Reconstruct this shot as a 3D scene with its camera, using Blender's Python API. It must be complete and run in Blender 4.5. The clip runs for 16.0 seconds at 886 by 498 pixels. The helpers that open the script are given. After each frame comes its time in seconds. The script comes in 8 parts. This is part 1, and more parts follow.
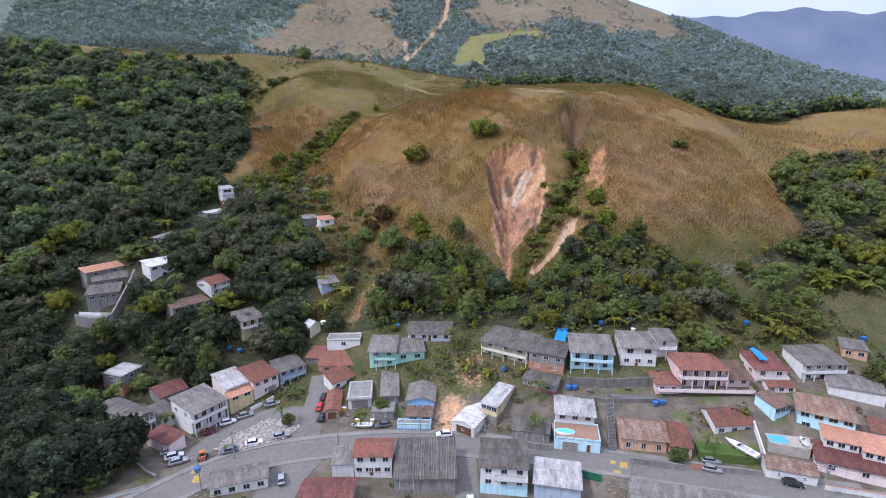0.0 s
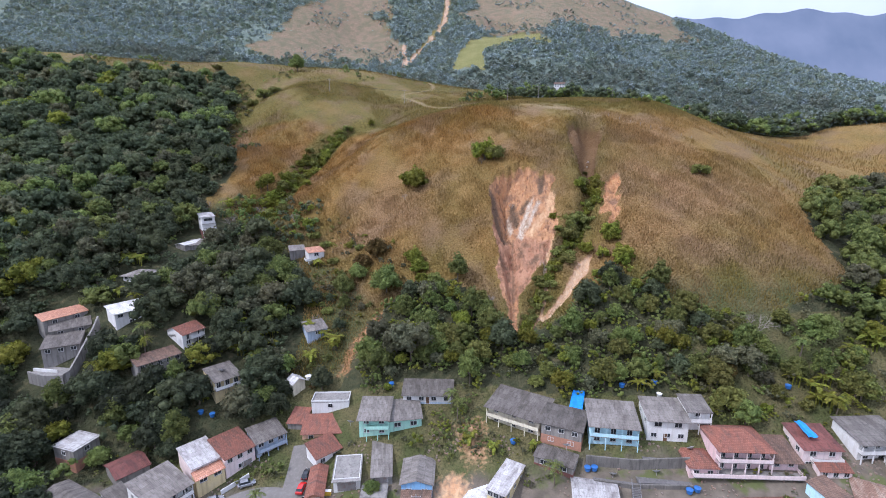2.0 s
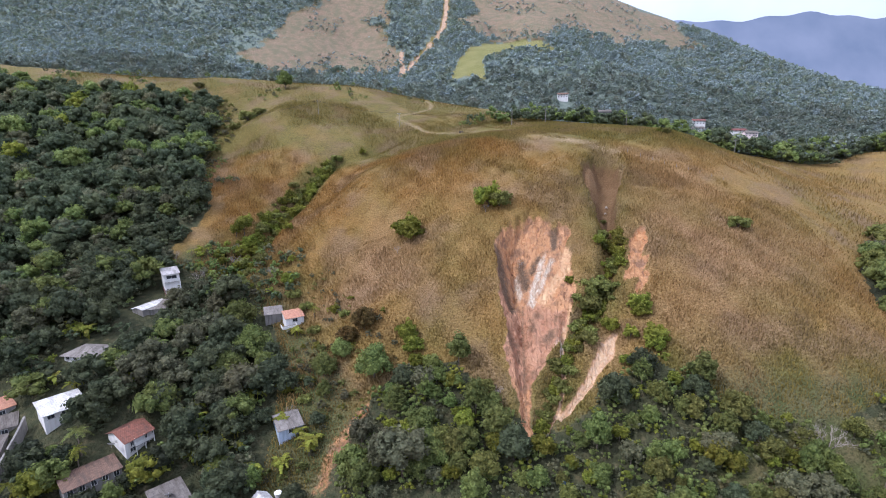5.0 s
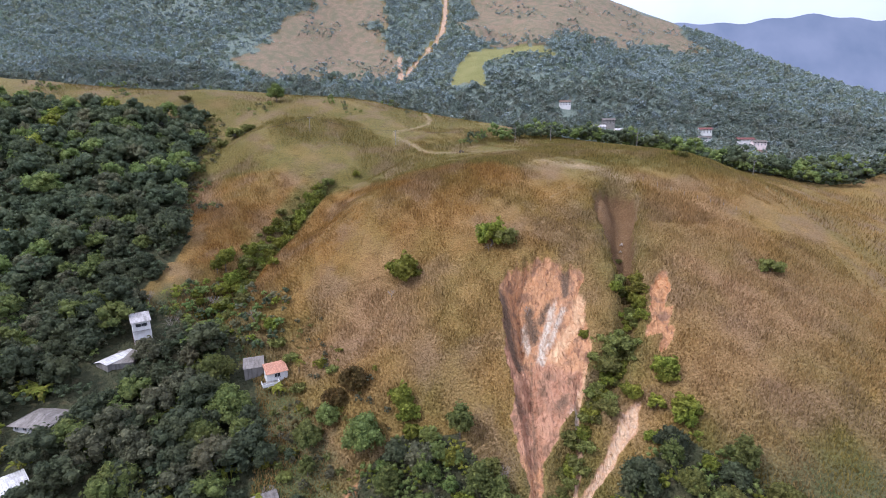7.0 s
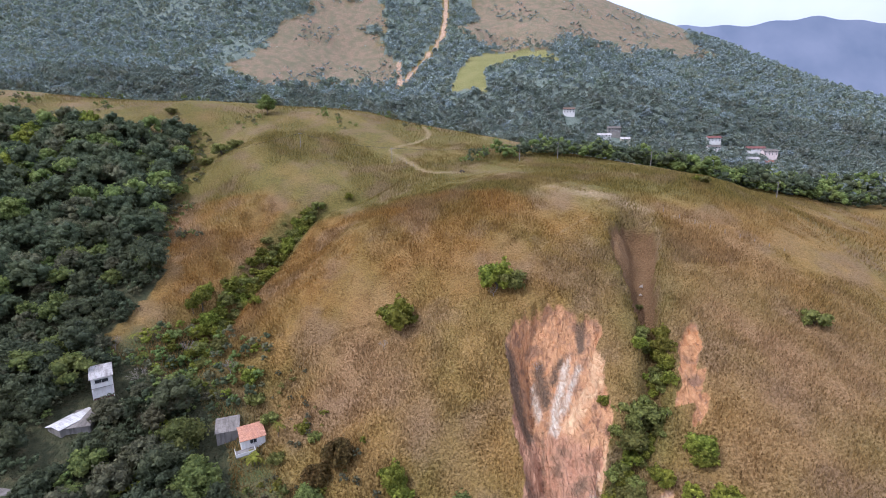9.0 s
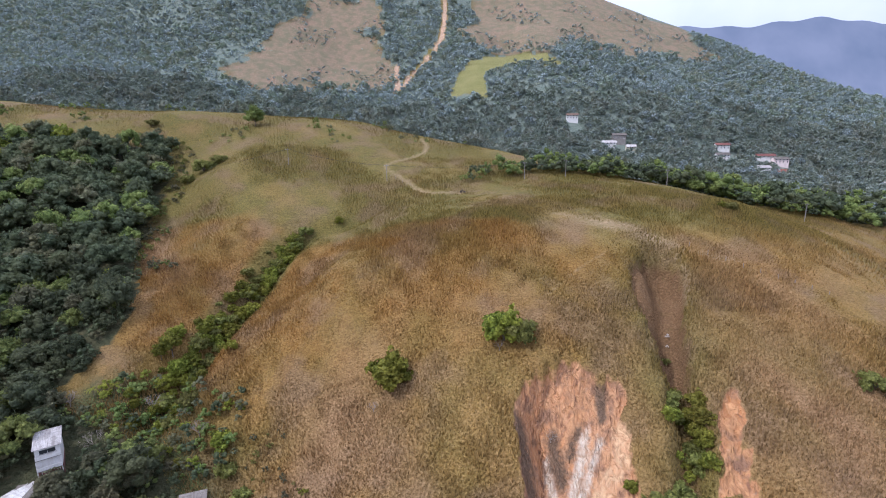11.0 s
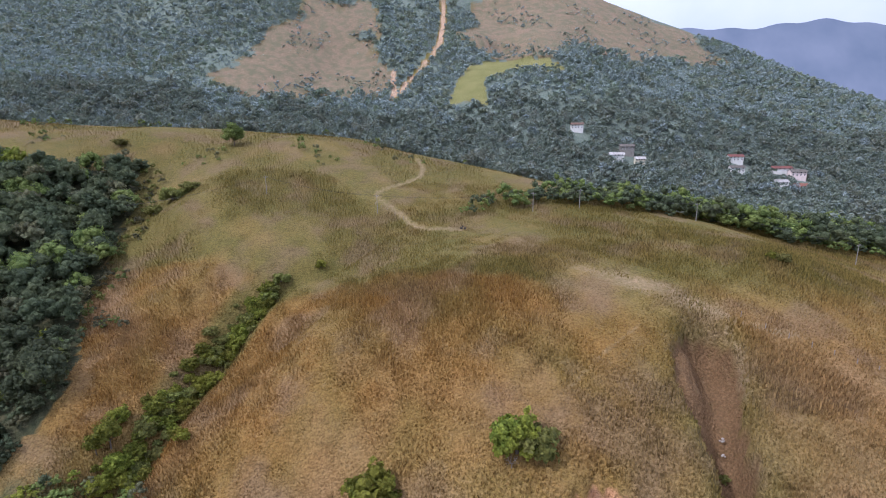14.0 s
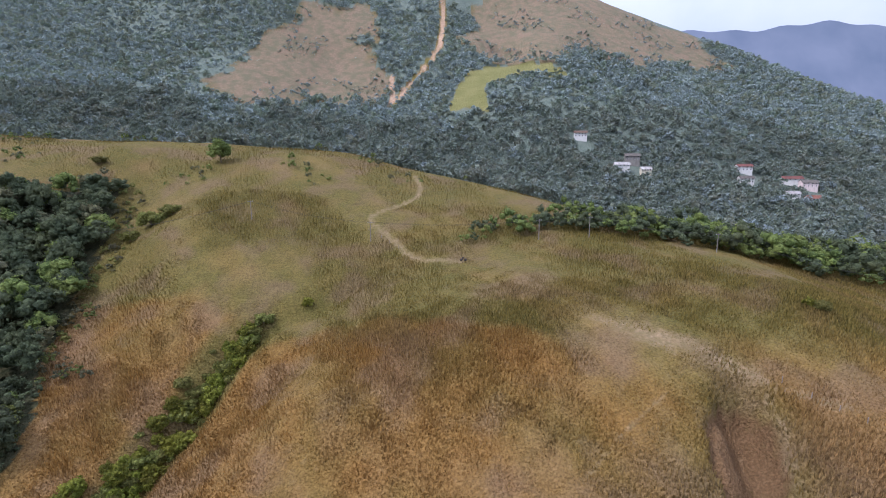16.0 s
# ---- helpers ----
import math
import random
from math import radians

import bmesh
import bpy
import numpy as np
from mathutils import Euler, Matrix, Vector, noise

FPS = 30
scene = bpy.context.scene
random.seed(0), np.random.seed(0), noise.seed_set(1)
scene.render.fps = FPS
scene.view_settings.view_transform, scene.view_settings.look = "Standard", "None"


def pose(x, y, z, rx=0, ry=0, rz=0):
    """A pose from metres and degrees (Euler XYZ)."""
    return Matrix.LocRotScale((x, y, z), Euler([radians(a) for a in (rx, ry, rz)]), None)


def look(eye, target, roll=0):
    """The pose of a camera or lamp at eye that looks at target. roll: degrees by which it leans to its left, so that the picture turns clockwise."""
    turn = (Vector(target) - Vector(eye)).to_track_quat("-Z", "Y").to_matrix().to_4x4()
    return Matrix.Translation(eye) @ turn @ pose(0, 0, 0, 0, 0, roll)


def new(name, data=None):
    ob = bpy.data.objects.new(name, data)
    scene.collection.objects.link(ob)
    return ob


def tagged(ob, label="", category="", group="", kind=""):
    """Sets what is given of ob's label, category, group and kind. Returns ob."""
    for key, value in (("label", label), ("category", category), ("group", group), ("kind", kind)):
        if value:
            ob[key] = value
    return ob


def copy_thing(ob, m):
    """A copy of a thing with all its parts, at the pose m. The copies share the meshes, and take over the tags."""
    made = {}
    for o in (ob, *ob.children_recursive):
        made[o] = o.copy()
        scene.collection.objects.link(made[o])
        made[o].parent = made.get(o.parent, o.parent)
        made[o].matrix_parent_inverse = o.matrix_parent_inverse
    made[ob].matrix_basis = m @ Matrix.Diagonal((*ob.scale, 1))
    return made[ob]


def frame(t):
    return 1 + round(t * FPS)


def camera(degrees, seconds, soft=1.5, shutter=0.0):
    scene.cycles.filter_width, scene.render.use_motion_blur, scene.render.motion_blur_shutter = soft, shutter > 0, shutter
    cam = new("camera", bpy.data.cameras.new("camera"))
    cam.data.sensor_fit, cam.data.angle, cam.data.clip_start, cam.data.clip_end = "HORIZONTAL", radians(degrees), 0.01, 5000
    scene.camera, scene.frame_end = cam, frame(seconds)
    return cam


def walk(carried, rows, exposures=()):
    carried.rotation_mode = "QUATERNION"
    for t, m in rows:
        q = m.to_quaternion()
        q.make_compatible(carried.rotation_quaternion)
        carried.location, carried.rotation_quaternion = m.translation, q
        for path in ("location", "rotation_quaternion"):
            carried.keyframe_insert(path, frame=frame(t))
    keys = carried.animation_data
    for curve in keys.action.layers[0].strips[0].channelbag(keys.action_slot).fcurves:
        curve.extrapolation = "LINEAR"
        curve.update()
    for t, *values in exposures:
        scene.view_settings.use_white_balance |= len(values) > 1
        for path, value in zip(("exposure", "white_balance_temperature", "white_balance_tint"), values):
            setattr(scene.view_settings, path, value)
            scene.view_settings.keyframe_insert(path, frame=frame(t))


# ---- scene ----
cam = camera(84.0, 16.0, soft=1.0)
PATH = [
    (0, (0.847, 0.298, 75.391), (0.826, 2.247, 74.942), -0.3),
    (0.5, (0.927, 5.527, 77.976), (0.906, 7.476, 77.527), -0.4),
    (1, (0.843, 10.669, 80.557), (0.821, 12.618, 80.107), -0.4),
    (1.5, (0.818, 15.88, 83.028), (0.798, 17.829, 82.577), -0.4),
    (2, (0.665, 21.064, 85.154), (0.646, 23.013, 84.704), -0.3),
    (2.5, (0.664, 26.435, 87.272), (0.644, 28.384, 86.82), -0.4),
    (3, (0.755, 31.841, 89.845), (0.736, 33.789, 89.394), -0.4),
    (3.5, (0.664, 37.114, 92.749), (0.648, 39.063, 92.299), -0.3),
    (4, (0.754, 42.076, 95.554), (0.737, 44.025, 95.103), -0.3),
    (6.5, (0.782, 66.955, 108.901), (0.77, 68.904, 108.453), -0.4),
    (7, (0.863, 72.074, 111.296), (0.85, 74.023, 110.848), -0.4),
    (7.5, (1.04, 77.248, 113.602), (1.027, 79.198, 113.155), -0.4),
    (8, (1.036, 82.488, 115.822), (1.023, 84.438, 115.376), -0.4),
    (8.5, (1.211, 87.74, 117.969), (1.197, 89.69, 117.523), -0.4),
    (9, (1.327, 92.957, 120.072), (1.312, 94.907, 119.627), -0.4),
    (11.5, (1.706, 119.878, 129.61), (1.693, 121.828, 129.166), -0.5),
    (12, (1.858, 125.355, 131.354), (1.845, 127.305, 130.909), -0.5),
    (12.5, (1.915, 130.702, 133.196), (1.903, 132.652, 132.752), -0.5),
    (13, (2.094, 136.136, 135.161), (2.081, 138.086, 134.716), -0.5),
    (13.5, (2.005, 141.294, 137.09), (1.994, 143.244, 136.645), -0.6),
    (14, (2.024, 146.144, 139.271), (2.015, 148.094, 138.827), -0.5),
    (14.5, (2.143, 150.697, 141.483), (2.134, 152.647, 141.04), -0.5),
    (15, (2.224, 155.129, 143.787), (2.216, 157.079, 143.343), -0.5),
    (15.5, (2.376, 159.805, 145.839), (2.369, 161.755, 145.396), -0.5),
    (16, (2.6, 164.609, 147.826), (2.591, 166.559, 147.384), -0.5),
]
walk(cam, [(t, look(eye, target, roll)) for t, eye, target, roll in PATH], exposures=[(0.0, 0.1, 5560, 16), (3.5, 0.34, 5590, 16), (8.0, 0.3, 5690, 18), (12.0, 0.2, 5690, 18), (16.0, 0.12, 5690, 18)])

# ---- light ----
SUN_AZ, SUN_EL = radians(244), radians(50)  # azimuth clockwise from +y
world = bpy.data.worlds.new("sky")
scene.world = world
world.use_nodes = True
wn, wl = world.node_tree.nodes, world.node_tree.links
bg = wn["Background"]
sky = wn.new("ShaderNodeTexSky")
sky.sky_type, sky.sun_disc = "NISHITA", False
sky.sun_elevation, sky.sun_rotation = SUN_EL, SUN_AZ
sky.air_density, sky.dust_density, sky.ozone_density = 1.0, 3.0, 1.0
tc, cloud = wn.new("ShaderNodeTexCoord"), wn.new("ShaderNodeTexNoise")
cloud.inputs["Scale"].default_value, cloud.inputs["Detail"].default_value = 2.2, 6
wl.new(tc.outputs["Generated"], cloud.inputs["Vector"])
ramp = wn.new("ShaderNodeMapRange")
ramp.inputs["From Min"].default_value, ramp.inputs["From Max"].default_value = 0.35, 0.6
ramp.inputs["To Min"].default_value, ramp.inputs["To Max"].default_value = 0.35, 0.85
wl.new(cloud.outputs["Fac"], ramp.inputs["Value"])
veil = wn.new("ShaderNodeMix")
veil.data_type = "RGBA"
# an overcast veil, brightest overhead
up, rise = wn.new("ShaderNodeSeparateXYZ"), wn.new("ShaderNodeMapRange")
wl.new(tc.outputs["Generated"], up.inputs["Vector"])
rise.inputs["To Min"].default_value, rise.inputs["To Max"].default_value = 0.27, 1.0
wl.new(up.outputs["Z"], rise.inputs["Value"])
tone = wn.new("ShaderNodeMix")
tone.data_type, tone.blend_type = "RGBA", "MULTIPLY"
tone.inputs["Factor"].default_value = 1.0
tone.inputs["A"].default_value = (14.6, 15.1, 17.4, 1)
wl.new(rise.outputs["Result"], tone.inputs["B"])
wl.new(tone.outputs["Result"], veil.inputs["B"])
wl.new(ramp.outputs["Result"], veil.inputs["Factor"])
wl.new(sky.outputs["Color"], veil.inputs["A"])
wl.new(veil.outputs["Result"], bg.inputs["Color"])
bg.inputs["Strength"].default_value = 0.15
sun = new("sun", bpy.data.lights.new("sun", "SUN"))
sun.data.energy, sun.data.angle, sun.data.color = 2.35, radians(3), (1.0, 0.95, 0.88)
sun.matrix_world = look((0, 0, 400), (-math.sin(SUN_AZ) * math.cos(SUN_EL), -math.cos(SUN_AZ) * math.cos(SUN_EL), 400 - math.sin(SUN_EL)))

# ---- materials ----


def material(name, rough=0.8, metal=0.0, spec=0.3):
    m = bpy.data.materials.new(name)
    m.use_nodes = True
    b = m.node_tree.nodes["Principled BSDF"]
    b.inputs["Roughness"].default_value, b.inputs["Metallic"].default_value = rough, metal
    b.inputs["Specular IOR Level"].default_value = spec
    return m, m.node_tree.nodes, m.node_tree.links, b


def rgba(c):
    return (*c, 1.0)


def mixer(n, l, fac, a, b, mode="MIX"):
    """A colour mix; a and b are colours or sockets, fac a number or a socket. Returns its output."""
    x = n.new("ShaderNodeMix")
    x.data_type, x.blend_type = "RGBA", mode
    for key, v in (("Factor", fac), ("A", a), ("B", b)):
        if isinstance(v, (int, float)):
            x.inputs[key].default_value = v
        elif isinstance(v, tuple):
            x.inputs[key].default_value = rgba(v)
        else:
            l.new(v, x.inputs[key])
    return x.outputs["Result"]


def noise_fac(n, l, vector, scale, lo=0.35, hi=0.65, detail=5, distort=0.0):
    t, r = n.new("ShaderNodeTexNoise"), n.new("ShaderNodeMapRange")
    t.inputs["Scale"].default_value, t.inputs["Detail"].default_value = scale, detail
    t.inputs["Distortion"].default_value = distort
    r.inputs["From Min"].default_value, r.inputs["From Max"].default_value = lo, hi
    l.new(vector, t.inputs["Vector"])
    l.new(t.outputs["Fac"], r.inputs["Value"])
    return r.outputs["Result"]


def bumped(n, l, b, height, strength, distance):
    x = n.new("ShaderNodeBump")
    x.inputs["Strength"].default_value, x.inputs["Distance"].default_value = strength, distance
    l.new(height, x.inputs["Height"])
    l.new(x.outputs["Normal"], b.inputs["Normal"])


def surface(name, a, b_col, scale=0.6, rough=0.8, spec=0.3, stain=None, bump=0.3, metal=0.0, vary=0.0, streak=False):
    """A weathered surface: two colours at a large and a fine scale, and stains that run down."""
    m, n, l, b = material(name, rough, metal, spec)
    tc = n.new("ShaderNodeTexCoord").outputs["Object"]
    col = mixer(n, l, noise_fac(n, l, tc, scale, 0.3, 0.7), a, b_col)
    fine = noise_fac(n, l, tc, scale * 9, 0.3, 0.75)
    col = mixer(n, l, fine, col, mixer(n, l, 1.0, col, (0.82, 0.81, 0.8), "MULTIPLY"))
    if stain:
        mp = n.new("ShaderNodeMapping")
        mp.inputs["Scale"].default_value = (1.6, 1.6, 0.25 if streak else 1.6)
        l.new(tc, mp.inputs["Vector"])
        col = mixer(n, l, noise_fac(n, l, mp.outputs["Vector"], 0.9, 0.48, 0.75, 6, 0.6), col, stain)
    if vary:
        oi = n.new("ShaderNodeObjectInfo").outputs["Random"]
        r = n.new("ShaderNodeMapRange")
        r.inputs["To Min"].default_value, r.inputs["To Max"].default_value = 1 - vary, 1 + vary
        l.new(oi, r.inputs["Value"])
        hs = n.new("ShaderNodeHueSaturation")
        l.new(r.outputs["Result"], hs.inputs["Value"])
        l.new(col, hs.inputs["Color"])
        col = hs.outputs["Color"]
    l.new(col, b.inputs["Base Color"])
    if bump:
        bumped(n, l, b, fine, bump, 0.03)
    return m


def corrugated(name, a, b_col, pitch=0.18, axis=0, stain=None, rough=0.8, depth=0.05):
    """A ribbed roof sheet or tile field: waves across the object's x or y, dirt in patches."""
    m, n, l, b = material(name, rough, 0.0, 0.25)
    tc = n.new("ShaderNodeTexCoord").outputs["Object"]
    w = n.new("ShaderNodeTexWave")
    w.bands_direction = "XYZ"[axis]
    w.inputs["Scale"].default_value = 0.314 / pitch
    w.inputs["Distortion"].default_value = 0.0
    l.new(tc, w.inputs["Vector"])
    col = mixer(n, l, noise_fac(n, l, tc, 0.35, 0.3, 0.7), a, b_col)
    col = mixer(n, l, noise_fac(n, l, tc, 5.0, 0.3, 0.75), col, mixer(n, l, 1.0, col, (0.75, 0.74, 0.73), "MULTIPLY"))
    if stain:
        mp = n.new("ShaderNodeMapping")
        mp.inputs["Scale"].default_value = (1.5, 0.3, 1) if axis == 0 else (0.3, 1.5, 1)
        l.new(tc, mp.inputs["Vector"])
        col = mixer(n, l, noise_fac(n, l, mp.outputs["Vector"], 0.7, 0.45, 0.72, 6, 0.4), col, stain)
    row = n.new("ShaderNodeTexBrick")
    row.inputs["Scale"].default_value, row.inputs["Mortar Size"].default_value = 1.0, 0.05 if pitch < 0.3 else 0.03
    row.inputs["Brick Width"].default_value, row.inputs["Row Height"].default_value = (0.5, 0.42) if pitch < 0.3 else (1.1, 1.8)
    row.inputs["Color1"].default_value, row.inputs["Color2"].default_value, row.inputs["Mortar"].default_value = (1, 1, 1, 1), (0.66, 0.64, 0.62, 1), (0.42, 0.40, 0.38, 1)
    if axis:
        turned = n.new("ShaderNodeMapping")
        turned.inputs["Rotation"].default_value = (0, 0, math.pi / 2)
        l.new(tc, turned.inputs["Vector"])
        l.new(turned.outputs["Vector"], row.inputs["Vector"])
    else:
        l.new(tc, row.inputs["Vector"])
    col = mixer(n, l, 0.75, col, row.outputs["Color"], "MULTIPLY")
    col = mixer(n, l, noise_fac(n, l, tc, 1.6, 0.5, 0.7, 8), col, mixer(n, l, 1.0, col, (0.74, 0.73, 0.72), "MULTIPLY"))
    oi = n.new("ShaderNodeObjectInfo").outputs["Random"]
    r = n.new("ShaderNodeMapRange")
    r.inputs["To Min"].default_value, r.inputs["To Max"].default_value = 0.95, 1.3
    l.new(oi, r.inputs["Value"])
    hs = n.new("ShaderNodeHueSaturation")
    l.new(r.outputs["Result"], hs.inputs["Value"])
    l.new(col, hs.inputs["Color"])
    l.new(hs.outputs["Color"], b.inputs["Base Color"])
    bumped(n, l, b, w.outputs["Fac"], 0.9, depth)
    return m


def foliage(name, dark, light, young, spec=0.2, haze_sheen=0.0, grain=1.0):
    """Leaves: each clump of its own tone, a little light through them; a bluish sheen stands in for haze."""
    m, n, l, b = material(name, 0.7, 0.0, spec)
    b.inputs["Sheen Weight"].default_value, b.inputs["Sheen Roughness"].default_value = haze_sheen, 0.7
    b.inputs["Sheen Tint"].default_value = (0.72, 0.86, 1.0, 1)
    geo = n.new("ShaderNodeNewGeometry")
    col = mixer(n, l, geo.outputs["Random Per Island"], dark, light)
    big = noise_fac(n, l, geo.outputs["Position"], 0.09, 0.42, 0.66, 3)
    col = mixer(n, l, big, col, mixer(n, l, 0.55, col, young))
    clump = noise_fac(n, l, geo.outputs["Position"], 1.5 * grain, 0.36, 0.64, 6)
    col = mixer(n, l, clump, mixer(n, l, 1.0, col, (0.72, 0.74, 0.75), "MULTIPLY"), mixer(n, l, 1.0, col, (1.2, 1.18, 1.1), "MULTIPLY"))
    bumped(n, l, b, clump, 1.0, 0.55 / grain)
    hs = n.new("ShaderNodeHueSaturation")
    rnd = n.new("ShaderNodeObjectInfo").outputs["Random"]
    for key, lo, hi in (("Value", 0.72, 1.3), ("Hue", 0.478, 0.515)):
        r = n.new("ShaderNodeMapRange")
        r.inputs["To Min"].default_value, r.inputs["To Max"].default_value = lo, hi
        l.new(rnd, r.inputs["Value"])
        l.new(r.outputs["Result"], hs.inputs[key])
    l.new(col, hs.inputs["Color"])
    l.new(hs.outputs["Color"], b.inputs["Base Color"])
    tr, mx = n.new("ShaderNodeBsdfTranslucent"), n.new("ShaderNodeMixShader")
    l.new(hs.outputs["Color"], tr.inputs["Color"])
    mx.inputs["Fac"].default_value = 0.32
    l.new(b.outputs["BSDF"], mx.inputs[1])
    l.new(tr.outputs["BSDF"], mx.inputs[2])
    l.new(mx.outputs["Shader"], n["Material Output"].inputs["Surface"])
    return m


# -- landforms: each line is a run of (x, y, height) along a road, a toe, a gully or a crest --
LANDFORMS = {
    "shore_plain": [(-2200, -500, -4), (-900, -300, -3), (0, -300, -3), (900, -300, -3), (2200, -500, -4)],
    "village_front": [(-300, 20, -1.5), (0, 50, -1), (300, 20, -1.5)],
    "main_road": [(-220, 92, 0), (-90, 100, 0), (-45, 111, 0), (0, 113, 0), (40, 106, 0), (90, 94, 0), (220, 70, 0)],
    "back_terrace": [(-102, 122, 1.5), (-94, 132, 2.6), (-84, 126, 1.8), (-70, 128, 1.5), (-40, 130, 1.5), (-10, 128, 4), (20, 125, 6), (50, 119, 7), (90, 112, 7), (150, 100, 7)],
    "hill_toe": [(-130, 150, 14), (-97, 162, 25), (-80, 160, 20), (-65, 148, 13), (-45, 152, 9), (-22, 148, 12), (10, 142, 11), (36, 133, 13), (60, 131, 14), (95, 132, 15), (140, 120, 14), (220, 105, 14)],
    "tree_belt_top": [(-38, 176, 22), (-18, 178, 27), (2, 172, 27), (35, 172, 30), (59, 172, 40), (75, 160, 33), (90, 176, 45), (106, 173, 43), (121, 173, 42), (150, 172, 36), (230, 170, 32)],
    "spur_flank": [(-55, 217, 37), (-30, 229, 53), (-22, 200, 43), (2, 198, 48), (28, 205, 55), (50, 200, 56), (74, 204, 63), (92, 226, 74), (118, 225, 70), (137, 204, 54), (205, 240, 54), (260, 240, 52)],
    "spur_brow": [(-47, 257, 68), (-14, 240, 66), (17, 240, 77), (20, 280, 99), (45, 280, 98), (63, 272, 96), (110, 295, 102), (143, 335, 94), (190, 345, 85), (228, 343, 80), (258, 348, 88), (300, 352, 92), (360, 345, 86)],
    "east_spur": [(232, 300, 67), (290, 305, 74), (340, 290, 62), (330, 230, 44)],
    "plateau": [(59, 356, 108), (12, 343, 102), (-30, 388, 113), (-80, 378, 117), (-134, 452, 141), (-175, 441, 142), (-271, 477, 151), (-420, 500, 165)],
    "west_hollow": [(-95, 230, 45), (-86, 257, 57), (-73, 267, 62), (-64, 276, 66), (-57, 288, 70.5), (-61, 302, 80), (-59, 330, 95), (-59, 356, 106)],
    "west_woods": [(-132, 207, 42), (-137, 249, 53), (-177, 266, 66), (-181, 376, 117), (-244, 345, 106), (-230, 220, 60), (-200, 150, 25), (-330, 230, 80), (-420, 120, 40)],
    "dome_rim": [(-14, 294, 94), (-34, 308, 88), (-38, 281, 83.5), (-40, 262, 74)],
    "back_ridge": [(-54, 489, 137), (-20, 456, 129), (39, 439, 118), (99, 432, 103), (160, 420, 90)],
    "west_slope": [(-112, 272, 67), (-92, 294, 76), (-81, 334, 99), (-111, 361, 112), (-124, 338, 89), (-155, 398, 114)],
    "back_valley": [(-300, 590, 135), (-130, 580, 124), (0, 550, 104), (120, 520, 88), (223, 628, 104), (379, 630, 86), (330, 440, 62), (560, 520, 60)],
    "mountain_foot": [(-217, 822, 197), (-53, 844, 195), (48, 804, 194), (149, 716, 145), (304, 666, 106), (162, 823, 214)],
    "mountain_side": [(-161, 934, 250), (-5, 984, 290), (190, 960, 285), (373, 1003, 272), (-450, 900, 250), (-400, 700, 185)],
    "mountain_crest": [(0, 1250, 500), (200, 1250, 470), (317, 1250, 416), (430, 1130, 334), (510, 1008, 246), (617, 944, 194), (760, 860, 140), (-300, 1250, 480), (-700, 1200, 430), (-1200, 1100, 380)],
    "far_side": [(900, 1250, 150), (-2200, 1500, 500), (2200, 1300, 150), (1500, 500, 40), (-1500, 300, 150), (0, 2600, 500), (2200, 2600, 200), (-2200, 2600, 500)],
}


def landform_spline():
    """A thin-plate surface through the lines."""
    pts = []
    for line in LANDFORMS.values():
        for a, b in zip(line, line[1:]):
            n = 1 + int(min(2, math.dist(a[:2], b[:2]) / 40))
            pts += [tuple(np.array(a) + (np.array(b) - a) * k / n) for k in range(n)]
        pts.append(line[-1])
    p = np.array(pts, float)
    x = p[:, :2] / 100
    n = len(x)
    r2 = ((x[:, None] - x[None]) ** 2).sum(-1)
    k = 0.5 * r2 * np.log(r2 + 1e-9) + 2e-3 * np.eye(n)
    q = np.c_[np.ones(n), x]
    a = np.block([[k, q], [q.T, np.zeros((3, 3))]])
    w = np.linalg.solve(a, np.r_[p[:, 2], 0, 0, 0])

    def height(px, py):
        u = np.stack([np.asarray(px, float).ravel(), np.asarray(py, float).ravel()], -1) / 100
        out = np.empty(len(u))
        for s in range(0, len(u), 20000):
            c = u[s:s + 20000]
            d2 = ((c[:, None] - x[None]) ** 2).sum(-1)
            out[s:s + 20000] = (0.5 * d2 * np.log(d2 + 1e-9)) @ w[:n] + w[n] + c @ w[n + 1:]
        return out.reshape(np.shape(px))
    return height


base_height = landform_spline()


def smooth(a, b, x):
    t = np.clip((x - a) / (b - a), 0, 1)
    return t * t * (3 - 2 * t)


def along(px, py, line):
    """Distance to a polyline and the place along it (0 to 1), for arrays."""
    px, py = np.asarray(px, float), np.asarray(py, float)
    best, at = np.full(px.shape, 1e9), np.zeros(px.shape)
    seg = [math.dist(a[:2], b[:2]) for a, b in zip(line, line[1:])]
    total, run = sum(seg), 0.0
    for (a, b), s in zip(zip(line, line[1:]), seg):
        dx, dy = b[0] - a[0], b[1] - a[1]
        t = np.clip(((px - a[0]) * dx + (py - a[1]) * dy) / (s * s), 0, 1)
        d = np.hypot(px - a[0] - t * dx, py - a[1] - t * dy)
        near = d < best
        best, at = np.where(near, d, best), np.where(near, (run + t * s) / total, at)
        run += s
    return best, at


def value_noise(px, py, seed=0.0):
    """Smooth lattice noise in 0..1 for arrays."""
    ix, iy = np.floor(px), np.floor(py)
    fx, fy = px - ix, py - iy
    fx, fy = fx * fx * (3 - 2 * fx), fy * fy * (3 - 2 * fy)

    def corner(a, b):
        h = np.sin(a * 127.1 + b * 311.7 + seed * 74.7) * 43758.5453
        return h - np.floor(h)
    low = corner(ix, iy) * (1 - fx) + corner(ix + 1, iy) * fx
    high = corner(ix, iy + 1) * (1 - fx) + corner(ix + 1, iy + 1) * fx
    return low * (1 - fy) + high * fy


